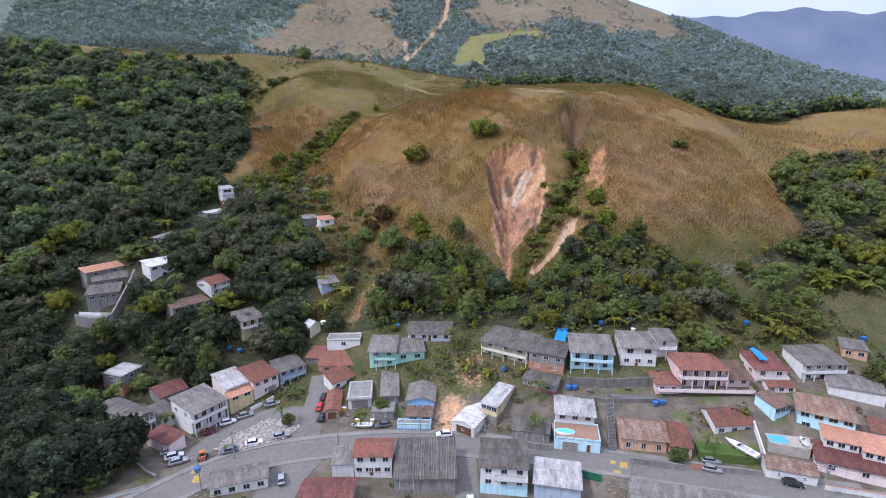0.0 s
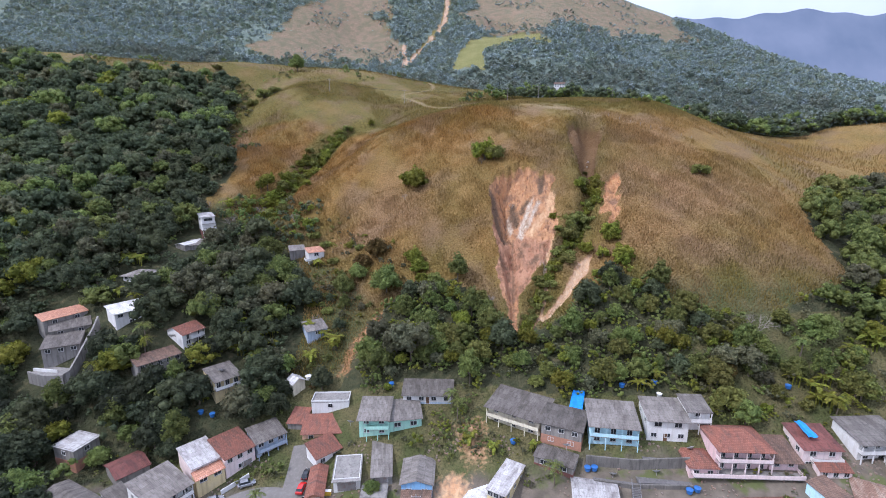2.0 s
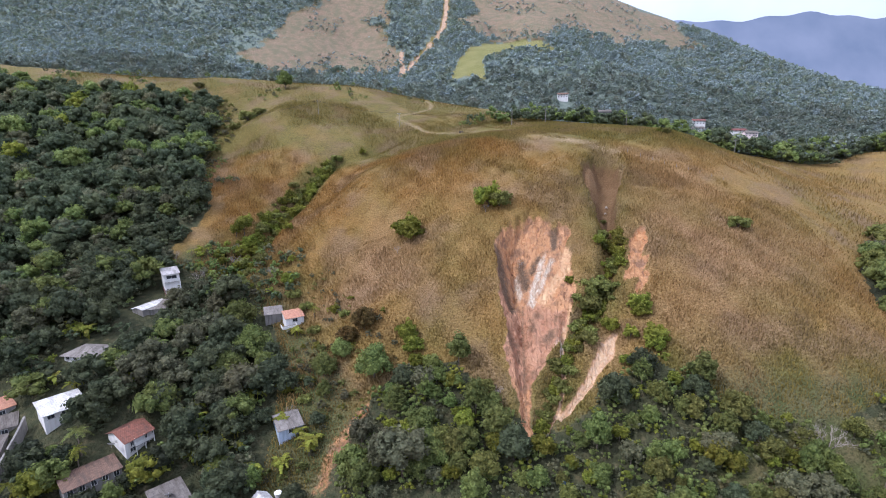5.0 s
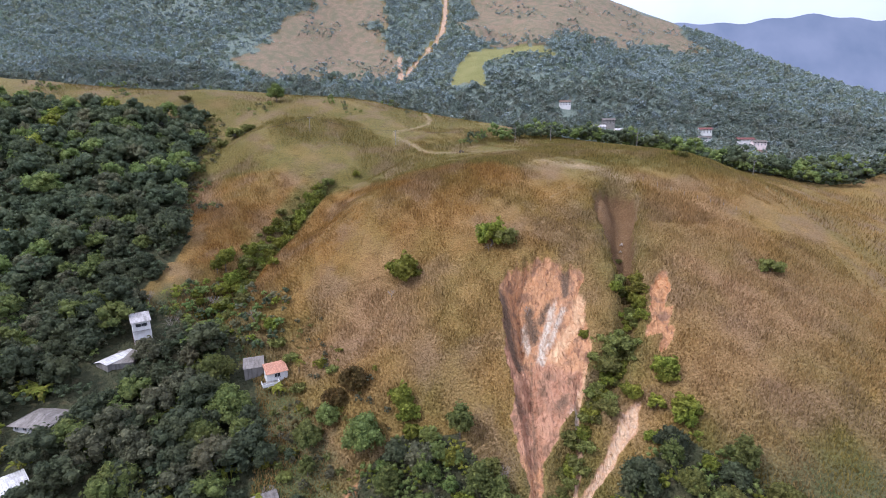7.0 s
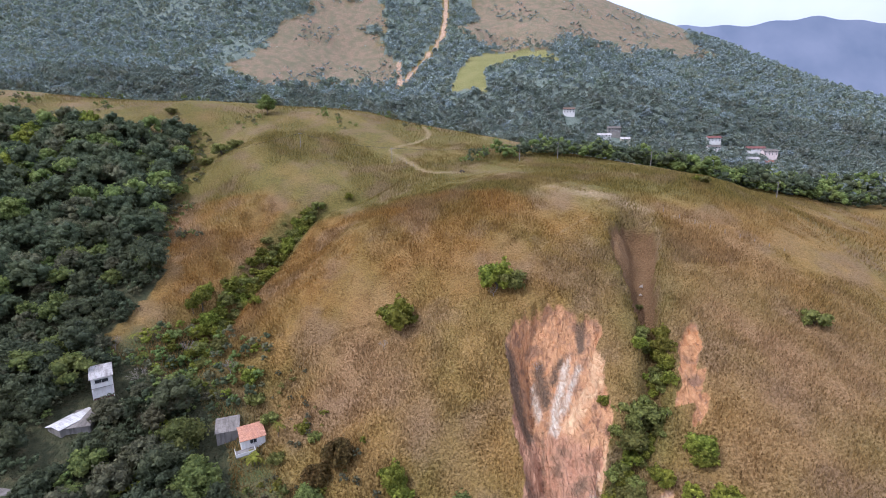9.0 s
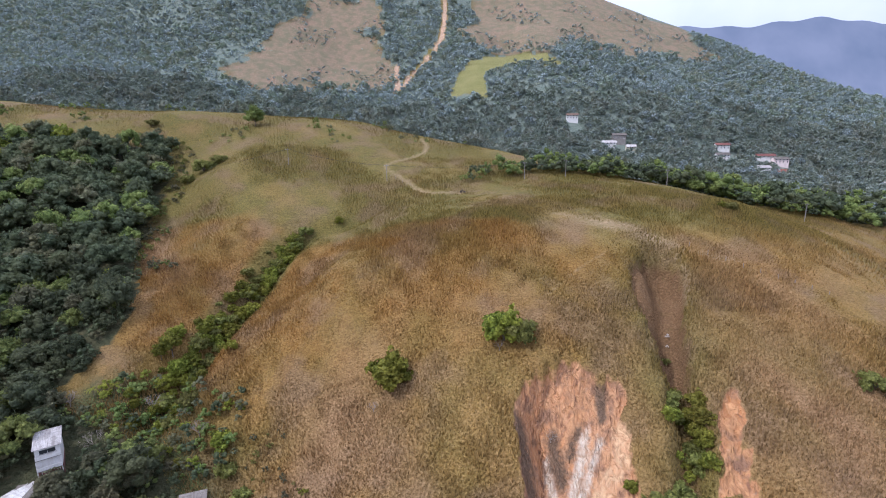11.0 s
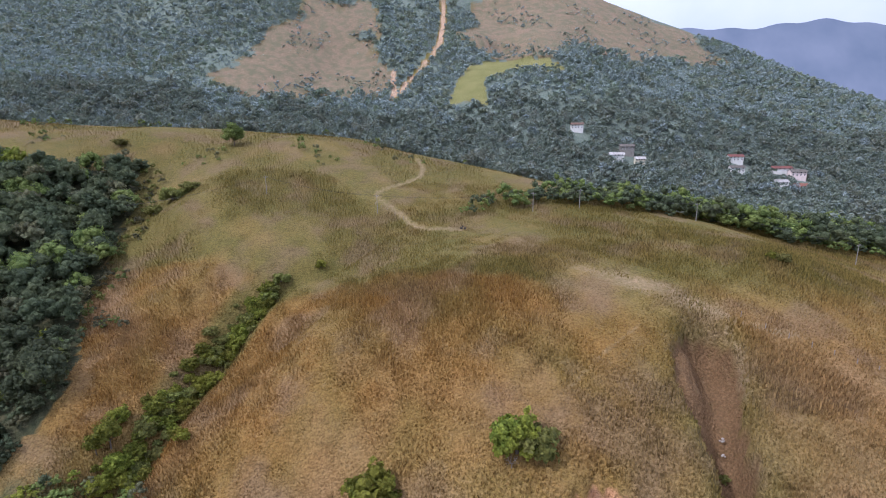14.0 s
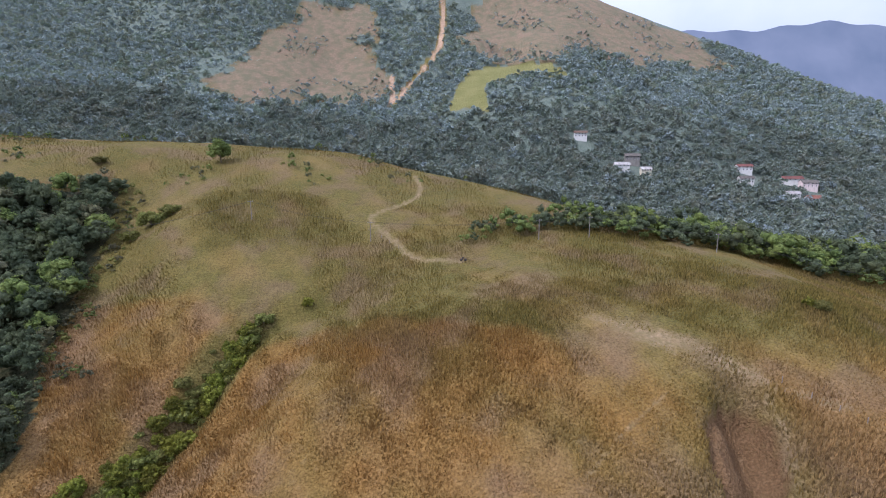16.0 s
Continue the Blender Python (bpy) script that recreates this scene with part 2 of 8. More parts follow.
def ridged(px, py, seed=0.0, octaves=3):
    """Sharp-crested noise in 0..1: 1 along crests."""
    out, w, total = 0.0, 1.0, 0.0
    for k in range(octaves):
        out = out + w * (1 - np.abs(2 * value_noise(px * 2 ** k, py * 2 ** k, seed + 3 * k) - 1))
        total, w = total + w, w * 0.5
    return out / total


ROAD = [(-160, -20), (-84, 62), (-58, 96.5), (-44, 105.5), (-22, 110), (0, 110.5), (30, 105), (60, 97), (90, 90), (260, 52)]
LANE = [(-36, 107), (-36.5, 122), (-37.5, 138)]
GULLY = [(68, 268), (66, 250), (60, 236), (57, 222), (55, 210), (50, 199), (41, 190), (31, 180), (25, 168)]
RIM = [(-72, 245), (-69.7, 260), (-67.5, 270), (-64.8, 280), (-61.4, 290), (-57.4, 300), (-52.9, 310), (-47.7, 320)]
DRAW = [(-83, 243), (-79.5, 258), (-77, 270), (-74, 281), (-70.5, 292), (-66.5, 303), (-62.0, 311), (-55, 317), (-45, 321), (-36, 327), (-28, 335), (-20, 345)]
BANK = [(-22.9, 177), (-27, 172), (-30.7, 165), (-31, 160)]  # a bare earth bank on the slope
THREAD = [(25.8, 206), (24.6, 198), (23.9, 190), (22.8, 178), (22, 170)]  # the channel down the slide's lower half
STREAK = [(49, 185), (45, 181), (37, 174), (31, 170)]
RUNNEL = [(36, 192), (34.5, 186), (33.5, 178), (31, 172), (27, 167)]


def ground_height(px, py):
    """The ground: landforms, the levelled road, the slides and the gully cut into the spur, rough turf."""
    px, py = np.asarray(px, float), np.asarray(py, float)
    h = base_height(px, py)
    d, _ = along(px, py, ROAD)
    h = h + (0 - h) * (1 - smooth(5, 13, d)) * (np.abs(px) < 250)
    d, s = along(px, py, GULLY)
    h = h - (1.4 + 4.6 * smooth(0.95, 0.6, s) * smooth(0, 0.08, s)) * (1 - smooth(0.8, np.interp(s, (0, 0.2, 0.45, 1), (8.0, 7.5, 5.0, 4.0)) + 0.8 * np.sin(py * 0.7), d))
    mid = np.interp(py, (222, 234, 244, 256, 265), (59, 60.5, 62.5, 66.5, 67.5))
    h = h - gully_head_shape(px, py) * (3.9 + 1.0 * np.exp(-((px - mid) / 3.0) ** 2) + 2.4 * (ridged(px / 3.6, py / 9.0, 4) - 0.5))
    draw_far, draw_at = along(px, py, DRAW)
    h = h + 0.9 * np.exp(-(along(px, py, RIM)[0] / 2.6) ** 2) - np.interp(draw_at, (0, 0.55, 1), (6.0, 5.5, 1.2)) * np.exp(-(draw_far / np.interp(draw_at, (0, 0.6, 1), (5.2, 5.0, 2.4))) ** 2)
    s = slide_shape(px, py)
    rill = slide_rills(px, py)
    floor = np.interp(py, (166, 182, 198, 210, 222, 229, 232), (0.8, 2.4, 5.2, 8.0, 8.5, 5.5, 2.0))
    across = slide_across(px, py)
    side = np.interp(across, (0, 0.05, 0.24, 0.42, 0.7, 1), (0.35, 0.55, 1.65, 1.2, 0.8, 0.5))
    h = h - s * np.maximum(floor * side - (rill - 0.45) * np.interp(py, (168, 190, 205, 226), (2.0, 4.4, 5.6, 3.6)), 0.2) - 1.5 * s * np.exp(-(along(px, py, THREAD)[0] / 1.2) ** 2)
    s = small_slide_shape(px, py)
    h = h - s * (3.4 - 3.0 * ridged(px / 2.6, py / 5.0, 5))
    return h - 1.3 * streak_shape(px, py)


def slide_across(px, py):
    """Place across the large slide: 0 at its left edge, 1 at its right."""
    left = np.interp(py, (166, 180, 191, 205, 221, 230), (20.5, 20, 18.8, 17, 18.2, 24))
    right = np.interp(py, (166, 173, 180, 186, 192, 199, 208, 217, 230), (23.5, 25, 27.5, 33, 37.5, 41, 42.5, 43.2, 38))
    return np.clip((px - left) / (right - left), 0, 1)


def slide_rills(px, py):
    """Crests between the rills, which run together as the slide narrows."""
    u = slide_across(px, py)
    wander = 0.35 * value_noise(px / 5, py / 6, 2)
    fan = np.arctan2(px - 25.5 + 2.2 * wander, np.maximum(py - 196, 4))
    head = ridged(fan * 5.2 + wander, py / 15 + wander, 7)
    foot = ridged((u + 0.12 * wander) * 5 + wander, py / 11 + wander, 7)
    t = smooth(203, 211, py)
    return 0.65 * (foot * (1 - t) + head * t) + 0.35 * ridged(px / 2.4, py / 4.4, 1, 2)


def streak_shape(px, py):
    """1 on the washed sandy runnel below the small slide, wide at its head."""
    d, s = along(px, py, STREAK)
    e, q = along(px, py, RUNNEL)
    wob = 0.5 * np.sin(py * 1.3) + 0.4 * np.sin(px * 1.9)
    a = 1 - smooth(0.3, 1.0, d / (np.interp(s, (0, 0.15, 0.4, 1), (1.2, 3.6, 2.3, 1.1)) + 0.5 * wob))
    return np.maximum(a, 1 - smooth(0.2, 1.0, e / (0.9 + 0.3 * wob)))


def gully_head_shape(px, py):
    """1 inside the bare hollow at the head of the gully."""
    wob = 0.7 * np.sin(py * 0.9) + 0.5 * np.sin(py * 2.3 + 1)
    left = np.interp(py, (222, 230, 241, 250, 256, 261, 265), (56.5, 54.8, 53.6, 53.6, 55.5, 59, 64)) + wob * 0.5
    right = np.interp(py, (222, 234, 244, 250, 256, 262, 265), (61.5, 65, 68.5, 72, 73.2, 72.5, 69)) + wob * 0.6
    return smooth(0, 2.0, px - left) * smooth(0, 2.2, right - px) * smooth(0, 1.5, 265.5 - 1.2 * np.abs(np.sin(px * 0.6)) - py) * smooth(220, 228, py)


def slide_shape(px, py):
    """1 inside the large slide, 0 outside it."""
    wob = 0.8 * np.sin(py * 0.8) + 0.6 * np.sin(py * 2.1 + 1)
    left = np.interp(py, (166, 176, 182, 188, 194, 199, 205, 213, 221, 227), (20.6, 19.4, 17.6, 17.2, 18.9, 17.0, 17.2, 17.2, 16.6, 17.0)) + wob * 0.4
    right = np.interp(py, (166, 173, 177.5, 181, 185, 188, 193, 198, 201, 207, 210, 212.5, 216.5, 220, 224), (23.5, 24.2, 25, 28, 31, 35.8, 38.8, 41, 42.4, 42.2, 42.8, 43.2, 42.2, 45.2, 45.0)) + wob * 0.35
    crown = np.interp(px, (16.5, 17.7, 21.3, 26.6, 31.4, 35.7, 38.2, 39.4, 40.8, 43, 44.8), (217, 222.5, 227.2, 229.4, 231, 229.4, 226, 224, 225, 224.6, 220)) + 0.5 * np.sin(px * 1.9)
    top = smooth(0, 1.4, crown - py) * smooth(163, 168, py)
    return smooth(0, 1.2, px - left) * smooth(0, 1.5, right - px) * top


def small_slide_shape(px, py):
    """1 inside the small slide beside the gully."""
    wob = 0.7 * np.sin(py * 1.1) + 0.5 * np.sin(py * 2.7 + 2)
    out = 0.0
    for foot, head, half, at in (((59.4, 203.6), (68.2, 219.0), 3.3, 0.62), ((56.0, 199.4), (65.8, 206.4), 2.7, 0.45), ((58.4, 195.4), (64.2, 201.4), 2.1, 0.6)):
        d, q = along(px, py, [foot, head])
        wide = half * np.interp(q, (0, 0.12, at, 0.9, 1), (0.25, 0.6, 1.0, 0.6, 0.2)) + 0.3 * wob
        out = np.maximum(out, smooth(0, 1.1, wide - d))
    return out


def inside(px, py, poly):
    """Whether points lie in a polygon of (x, y)."""
    px, py = np.asarray(px, float), np.asarray(py, float)
    out = np.zeros(px.shape, bool)
    for (x1, y1), (x2, y2) in zip(poly, poly[1:] + poly[:1]):
        cross = (y1 > py) != (y2 > py)
        out ^= cross & (px < (x2 - x1) * (py - y1) / ((y2 - y1) or 1e-9) + x1)
    return out


def waves(px, py, size, seed=0.0):
    """Cheap smooth noise in -1..1 for arrays."""
    a, b = px / size + seed, py / size - seed
    return (np.sin(a * 1.7 + 1.3 * np.sin(b * 1.1)) + np.sin(b * 1.9 + 1.7 * np.sin(a * 0.9 + 2)) + np.sin((a + b) * 1.3 + np.sin(a * 2.3))) / 3


def z_at(x, y):
    return float(ground_height(np.array([x]), np.array([y]))[0])


def link_mesh(name, verts, faces, mats, smooth_shade=False, index=None):
    me = bpy.data.meshes.new(name)
    me.from_pydata(verts if isinstance(verts, list) else verts.tolist(), [], faces if isinstance(faces, list) else faces.tolist())
    for m in mats if isinstance(mats, (list, tuple)) else [mats]:
        me.materials.append(m)
    if index is not None:
        me.polygons.foreach_set("material_index", np.asarray(index, np.int32))
    if smooth_shade:
        me.polygons.foreach_set("use_smooth", np.ones(len(me.polygons), bool))
    me.update()
    return me


# ---- ground ----
WOOD_EDGE = [(-700, 430), (-260, 395), (-204, 393), (-178, 402), (-160, 411), (-156, 398), (-147, 375), (-140, 355), (-135, 336), (-126, 308), (-113, 290), (-107, 270), (-112, 255), (-118, 246), (-98, 238), (-78, 232), (-60, 214), (-52, 196), (-48, 175), (-48, 158), (-52, 146), (-56, 139), (-72, 131), (-92, 124), (-88, 114), (-81, 110), (-72, 101.5), (-75, 92), (-92, 70), (-130, 30), (-700, 30)]
BELT = [(-32, 152), (-26, 176), (-12, 186), (4, 184), (16, 172), (30, 166), (44, 172), (56, 176), (66, 168), (74, 160), (92, 158), (112, 164), (150, 175), (240, 185), (320, 150), (200, 112), (120, 128), (84, 130), (60, 138), (36, 142), (12, 150), (-10, 152)]
EAST_WOOD = [(108, 163), (129, 172), (131, 195), (138, 211), (159, 232), (203, 256), (240, 268), (330, 275), (330, 150), (200, 112)]
BROWN_A = [(-300, 815), (-290, 890), (-262, 975), (-230, 1070), (-120, 1090), (-115, 1010), (-80, 935), (-80, 885), (-98, 840), (-142, 822), (-200, 812), (-255, 814)]
BROWN_B = [(30, 975), (50, 1090), (80, 1260), (290, 1250), (440, 1120), (490, 1017), (320, 945), (140, 915), (60, 945)]
MEADOW = [(5, 780), (20, 850), (37, 885), (82, 922), (150, 895), (172, 842), (100, 862), (55, 835), (58, 776)]
FALL = [(-68, 832), (-50, 873), (-24, 923), (-4, 971), (2, 1060), (0, 1190)]
FALL_ARM = [(-66, 850), (-72, 904)]
FOOTPATH = [(-14, 443), (-10, 425), (-11, 411), (-17, 401), (-25, 393), (-30.5, 386), (-30, 379), (-24, 371), (-17, 361), (-13, 353), (-8, 348.5), (0, 346), (9, 345)]


def graded(lo, a, b, hi, step, grow):
    """Coordinates that are even between a and b and spread out beyond."""
    mid = list(np.arange(a, b + 0.01, step))
    x, s, up = mid[-1], step, []
    while x < hi:
        s = min(s * grow, 60)
        x += s
        up.append(x)
    x, s, down = a, step, []
    while x > lo:
        s = min(s * grow, 60)
        x -= s
        down.append(x)
    return np.array(down[::-1] + mid + up)


def finer(c, lo, hi):
    """Halves the steps between lo and hi."""
    mid = 0.5 * (c[:-1] + c[1:])
    return np.sort(np.concatenate([c, mid[(mid > lo) & (mid < hi)]]))


gx = finer(finer(graded(-2600, -75, 125, 2600, 1.4, 1.04), 14, 74), 16, 45)
gy = finer(graded(-700, 86, 305, 2700, 1.4, 1.027), 163, 272)
GX, GY = np.meshgrid(gx, gy)
GZ = ground_height(GX, GY)
turf = smooth(8, 20, along(GX, GY, ROAD)[0]) * smooth(150, 165, GY + 0 * GX)
GZ = GZ + turf * (0.18 * waves(GX, GY, 5.0) + 0.20 * waves(GX, GY, 2.1, 3) + 1.0 * waves(GX, GY, 23.0, 7) * (GY > 240)) + 5 * waves(GX, GY, 90, 5) * smooth(480, 700, GY)
nx, ny = len(gx), len(gy)
ii = np.arange(nx * ny).reshape(ny, nx)
ground_faces = np.stack([ii[:-1, :-1], ii[:-1, 1:], ii[1:, 1:], ii[1:, :-1]], -1).reshape(-1, 4)
VX, VY = GX.ravel(), GY.ravel()


def pasture(px, py):
    """1 on the dry mountain pastures, with a wandering, soft edge."""
    px, py = np.asarray(px, float), np.asarray(py, float)
    jx, jy = px + 20 * waves(px, py, 34, 1) + 9 * waves(px, py, 11, 4), py + 26 * waves(px, py, 30, 6) + 9 * waves(px, py, 10, 2)
    out = np.zeros(px.shape)
    for poly in (BROWN_A, BROWN_B):
        d = along(jx, jy, poly + poly[:1])[0]
        out = np.maximum(out, np.where(inside(jx, jy, poly), smooth(-14, 14, d), smooth(14, -14, d)))
    return out


def woods(px, py):
    w = inside(px, py, WOOD_EDGE) | (inside(px, py, BELT) & ~((px > 62) & (py < 160))) | (inside(px, py, EAST_WOOD) & (py > 152))
    back = (py > np.interp(px, (-700, -271, -134, -54, -20, 39, 99, 150, 190, 228, 260, 300, 400), (560, 512, 492, 508, 478, 460, 445, 385, 360, 352, 362, 368, 360))) & (py < 2000)
    px, py = np.asarray(px, float), np.asarray(py, float)
    open_land = (pasture(px, py) > 0.5) | inside(px + 4 * waves(px, py, 9, 2), py, MEADOW) | (along(px, py, FALL)[0] < 6.5) | (along(px, py, FALL_ARM)[0] < 4)
    return w | (back & ~open_land)


DOME = [(-76, 250), (-74, 262), (-72, 272), (-66.5, 290), (-60, 303), (-48, 313), (-34, 313), (-14, 304), (12, 288), (26, 282), (46, 273), (62, 262), (60, 240), (64, 215), (70, 180), (60, 165), (-10, 165), (-30, 190), (-45, 225)]
RED_SLOPE = [(-137, 337), (-106, 332), (-80, 326), (-68, 318), (-76, 304), (-77, 290), (-85, 276), (-96, 262), (-112, 262), (-116, 292)]


def soft_in(x, y, poly, width):
    """1 well inside a polygon, 0 outside it, with a soft and wavering edge."""
    wx, wy = x + 3 * waves(x, y, 9, 2), y + 3 * waves(x, y, 9, 5)
    d = along(wx, wy, poly + poly[:1])[0]
    return np.where(inside(wx, wy, poly), smooth(-width, width, d), smooth(width, -width, d))


def rust_at(x, y):
    """Where the grass has turned red-brown, 0 to 1."""
    x, y = np.asarray(x, float), np.asarray(y, float)
    r = soft_in(x, y, DOME, 4) * (0.12 + 0.78 * smooth(226, 258, y) + 0.25 * np.exp(-(((x - 22) / 45) ** 2 + ((y - 264) / 22) ** 2))) + 0.5 * np.exp(-(((x - 98) / 32) ** 2 + ((y - 245) / 28) ** 2)) + 0.95 * soft_in(x, y, RED_SLOPE, 3)
    r = r + 0.15 * np.exp(-(((x - 80) / 40) ** 2 + ((y - 190) / 22) ** 2)) + 0.35 * np.exp(-(((x + 28) / 20) ** 2 + ((y - 215) / 25) ** 2))
    return np.clip(r + 0.30 * waves(x, y, 17, 4) + 0.2 * waves(x, y, 6, 9), 0, 1)


def olive_at(x, y):
    """Where the grass is still green, 0 to 1."""
    x, y = np.asarray(x, float), np.asarray(y, float)
    back = smooth(262, 292, y) * (1 - soft_in(x, y, DOME, 3)) * (1 - soft_in(x, y, RED_SLOPE, 3)) * smooth(165, 95, x - 0.6 * (y - 280))
    r = 1.05 * back + 0.55 * (1 - smooth(3, 11, along(x, y, GULLY)[0])) + 0.8 * smooth(186, 168, y) * (x > -60)
    r = r + 0.5 * np.exp(-(((x - 2) / 15) ** 2 + ((y - 214) / 20) ** 2)) + 0.45 * np.exp(-(((x - 108) / 16) ** 2 + ((y - 200) / 30) ** 2)) + 0.4 * np.exp(-(((x - 55) / 14) ** 2 + ((y - 228) / 14) ** 2))
    return np.clip(r + 0.45 * waves(x, y, 26, 2) + 0.30 * waves(x, y, 8, 1) + 0.12, 0, 1)


def mauve_at(x, y):
    """Where the grass has faded to a pinkish brown, 0 to 1."""
    x, y = np.asarray(x, float), np.asarray(y, float)
    r = 0.85 * np.exp(-(((x - 88) / 38) ** 2 + ((y - 207) / 30) ** 2)) + 0.8 * np.exp(-(((x + 26) / 20) ** 2 + ((y - 224) / 26) ** 2)) + 0.25 * np.exp(-(((x - 4) / 12) ** 2 + ((y - 195) / 12) ** 2)) + 0.1 * soft_in(x, y, RED_SLOPE, 3) + 0.45 * np.exp(-(((x - 92) / 18) ** 2 + ((y - 248) / 14) ** 2))
    return np.clip(r + 0.30 * waves(x, y, 13, 6) + 0.22 * waves(x, y, 5, 3) - 0.05, 0, 1)


def near_line(x, y, line, half):
    return np.exp(-(along(x, y, line)[0] / half) ** 2)


fields = {
    "bare": np.clip(slide_shape(VX, VY) + small_slide_shape(VX, VY) + streak_shape(VX, VY) + (1 - smooth(2, 6.5, along(VX + 3 * waves(VX, VY, 12, 3), VY, FALL)[0])) * np.clip(0.85 + 0.45 * waves(VX, VY, 6, 2), 0, 1) + (1 - smooth(2, 5, along(VX, VY, FALL_ARM)[0]))
                    + 0.72 * np.exp(-(((VX - 1.5) / 5.5) ** 2 + ((VY - 119) / 8.0) ** 4)) + 0.6 * np.exp(-(((VX - 7 + (VY - 133) * 0.3) / 5.0) ** 2 + ((VY - 132) / 5.0) ** 2)) + 0.62 * near_line(VX + 1.6 * waves(VX, VY, 4, 2), VY, BANK, 2.6) + 0.5 * np.exp(-(((VX - 7) / 6.0) ** 2 + ((VY - 139) / 3.5) ** 2)), 0, 1),
    "kaolin": np.clip(1.1 * near_line(VX, VY, [(33.8, 218.4), (32.2, 213.8), (29.8, 209.5), (28.2, 203.5)], 1.35) + 0.85 * near_line(VX, VY, [(36.9, 215.0), (34.4, 212.2), (31.6, 208.0)], 0.9) + 0.9 * near_line(VX, VY, [(25.2, 218), (25.1, 213), (25.2, 208.8)], 0.95) + 0.8 * near_line(VX, VY, [(34, 187), (31, 181), (28, 176)], 1.3) + 0.35 * streak_shape(VX, VY) + 0.5 * (VY > 700), 0, 1),
    "peach": np.clip(0.62 * (VY < 150) + 0.75 * streak_shape(VX, VY) + near_line(VX, VY, [(41.3, 215.5), (40.6, 210.3), (37.2, 208.6), (33.8, 205.6), (32.0, 203.6)], 2.2) + near_line(VX, VY, [(39.3, 197), (37, 190)], 1.0), 0, 1),
    "red_earth": np.clip(smooth(207, 197, VY + 0.45 * (VX - 28) + 2.5 * waves(VX, VY, 4, 3)) * smooth(172, 186, VY) * (np.abs(VX - 28) < 16), 0, 1),
    # brush patches; the first line also paints shade on the slide's left wall
    "overgrown": np.clip(1.0 * near_line(VX, VY, [(18.2, 219), (19.2, 213), (19.8, 208), (21.6, 204.5)], 2.3) + 0.95 * near_line(VX, VY, [(27.0, 221), (26.9, 217), (27.5, 212)], 1.7) + 0.85 * near_line(VX, VY, [(33.2, 220.4), (31.2, 218), (30.2, 216)], 1.2) + 0.7 * near_line(VX, VY, [(39.6, 223.4), (38.4, 219)], 1.0) + 0.5 * near_line(VX, VY, THREAD, 0.5) + 0.75 * np.exp(-(((VX - 31.3) / 2.6) ** 2 + ((VY - 190.4) / 2.2) ** 2)) + 0.75 * np.exp(-(((VX - 19.8) / 1.6) ** 2 + ((VY - 191) / 3) ** 2)) + 0.6 * np.exp(-(((VX - 27.3) / 1.6) ** 2 + ((VY - 195) / 2) ** 2)) + 0.8 * near_line(VX, VY, [(38.2, 224.5), (37.8, 218.5)], 0.9), 0, 1),
    "crest": np.where(np.abs(VX - 30) < 18, slide_rills(VX, VY), 0) * (VY > 160) * (VY < 235),
    "olive": olive_at(VX, VY),
    "mauve": mauve_at(VX, VY),
    "rust": rust_at(VX, VY),
    "gully": np.clip(gully_head_shape(VX, VY) + 0.45 * (1 - smooth(1.0, 4.0, along(VX, VY, GULLY[1:6])[0])), 0, 1) * 0.9,
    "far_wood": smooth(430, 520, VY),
    "wood": woods(VX, VY).astype(float),
    "yard": np.clip(smooth(134, 116, VY) * smooth(-98, -84, VX) * smooth(28, 52, VY + 14 * waves(VX, VY, 25, 3)), 0, 1),
    "weeds": np.clip(smooth(178, 160, VY) * smooth(-110, -70, VX) * (VY > 110) + smooth(-18, -34, VX) * smooth(-120, -100, VX) * smooth(12, -6, VY - 170 - 1.25 * (-18 - VX)) * smooth(262, 246, VY), 0, 1),
    # footpath and worn patches, plus a paler line down the gully head's right rim
    "path": np.clip(0.6 * (1 - smooth(0.6, 2.2, along(VX, VY, FOOTPATH)[0])) + 0.8 * np.exp(-(((VX - 54 - 6 * waves(VX, VY, 7, 2)) / 13) ** 2 + ((VY - 281 + (VX - 54) * 0.62 + 2 * waves(VX, VY, 4, 5)) / 4.6) ** 2)) + 0.5 * near_line(VX, VY, [(68, 273), (76, 264), (88, 260)], 1.6) + 0.45 * near_line(VX, VY, [(73, 263), (73, 256), (70.5, 249), (69, 244)], 0.8) + 0.4 * near_line(VX, VY, [(51, 263), (39, 255), (30, 248)], 0.5), 0, 1),
    "dry_mountain": pasture(VX, VY),
    "meadow": inside(VX, VY, MEADOW).astype(float),
}


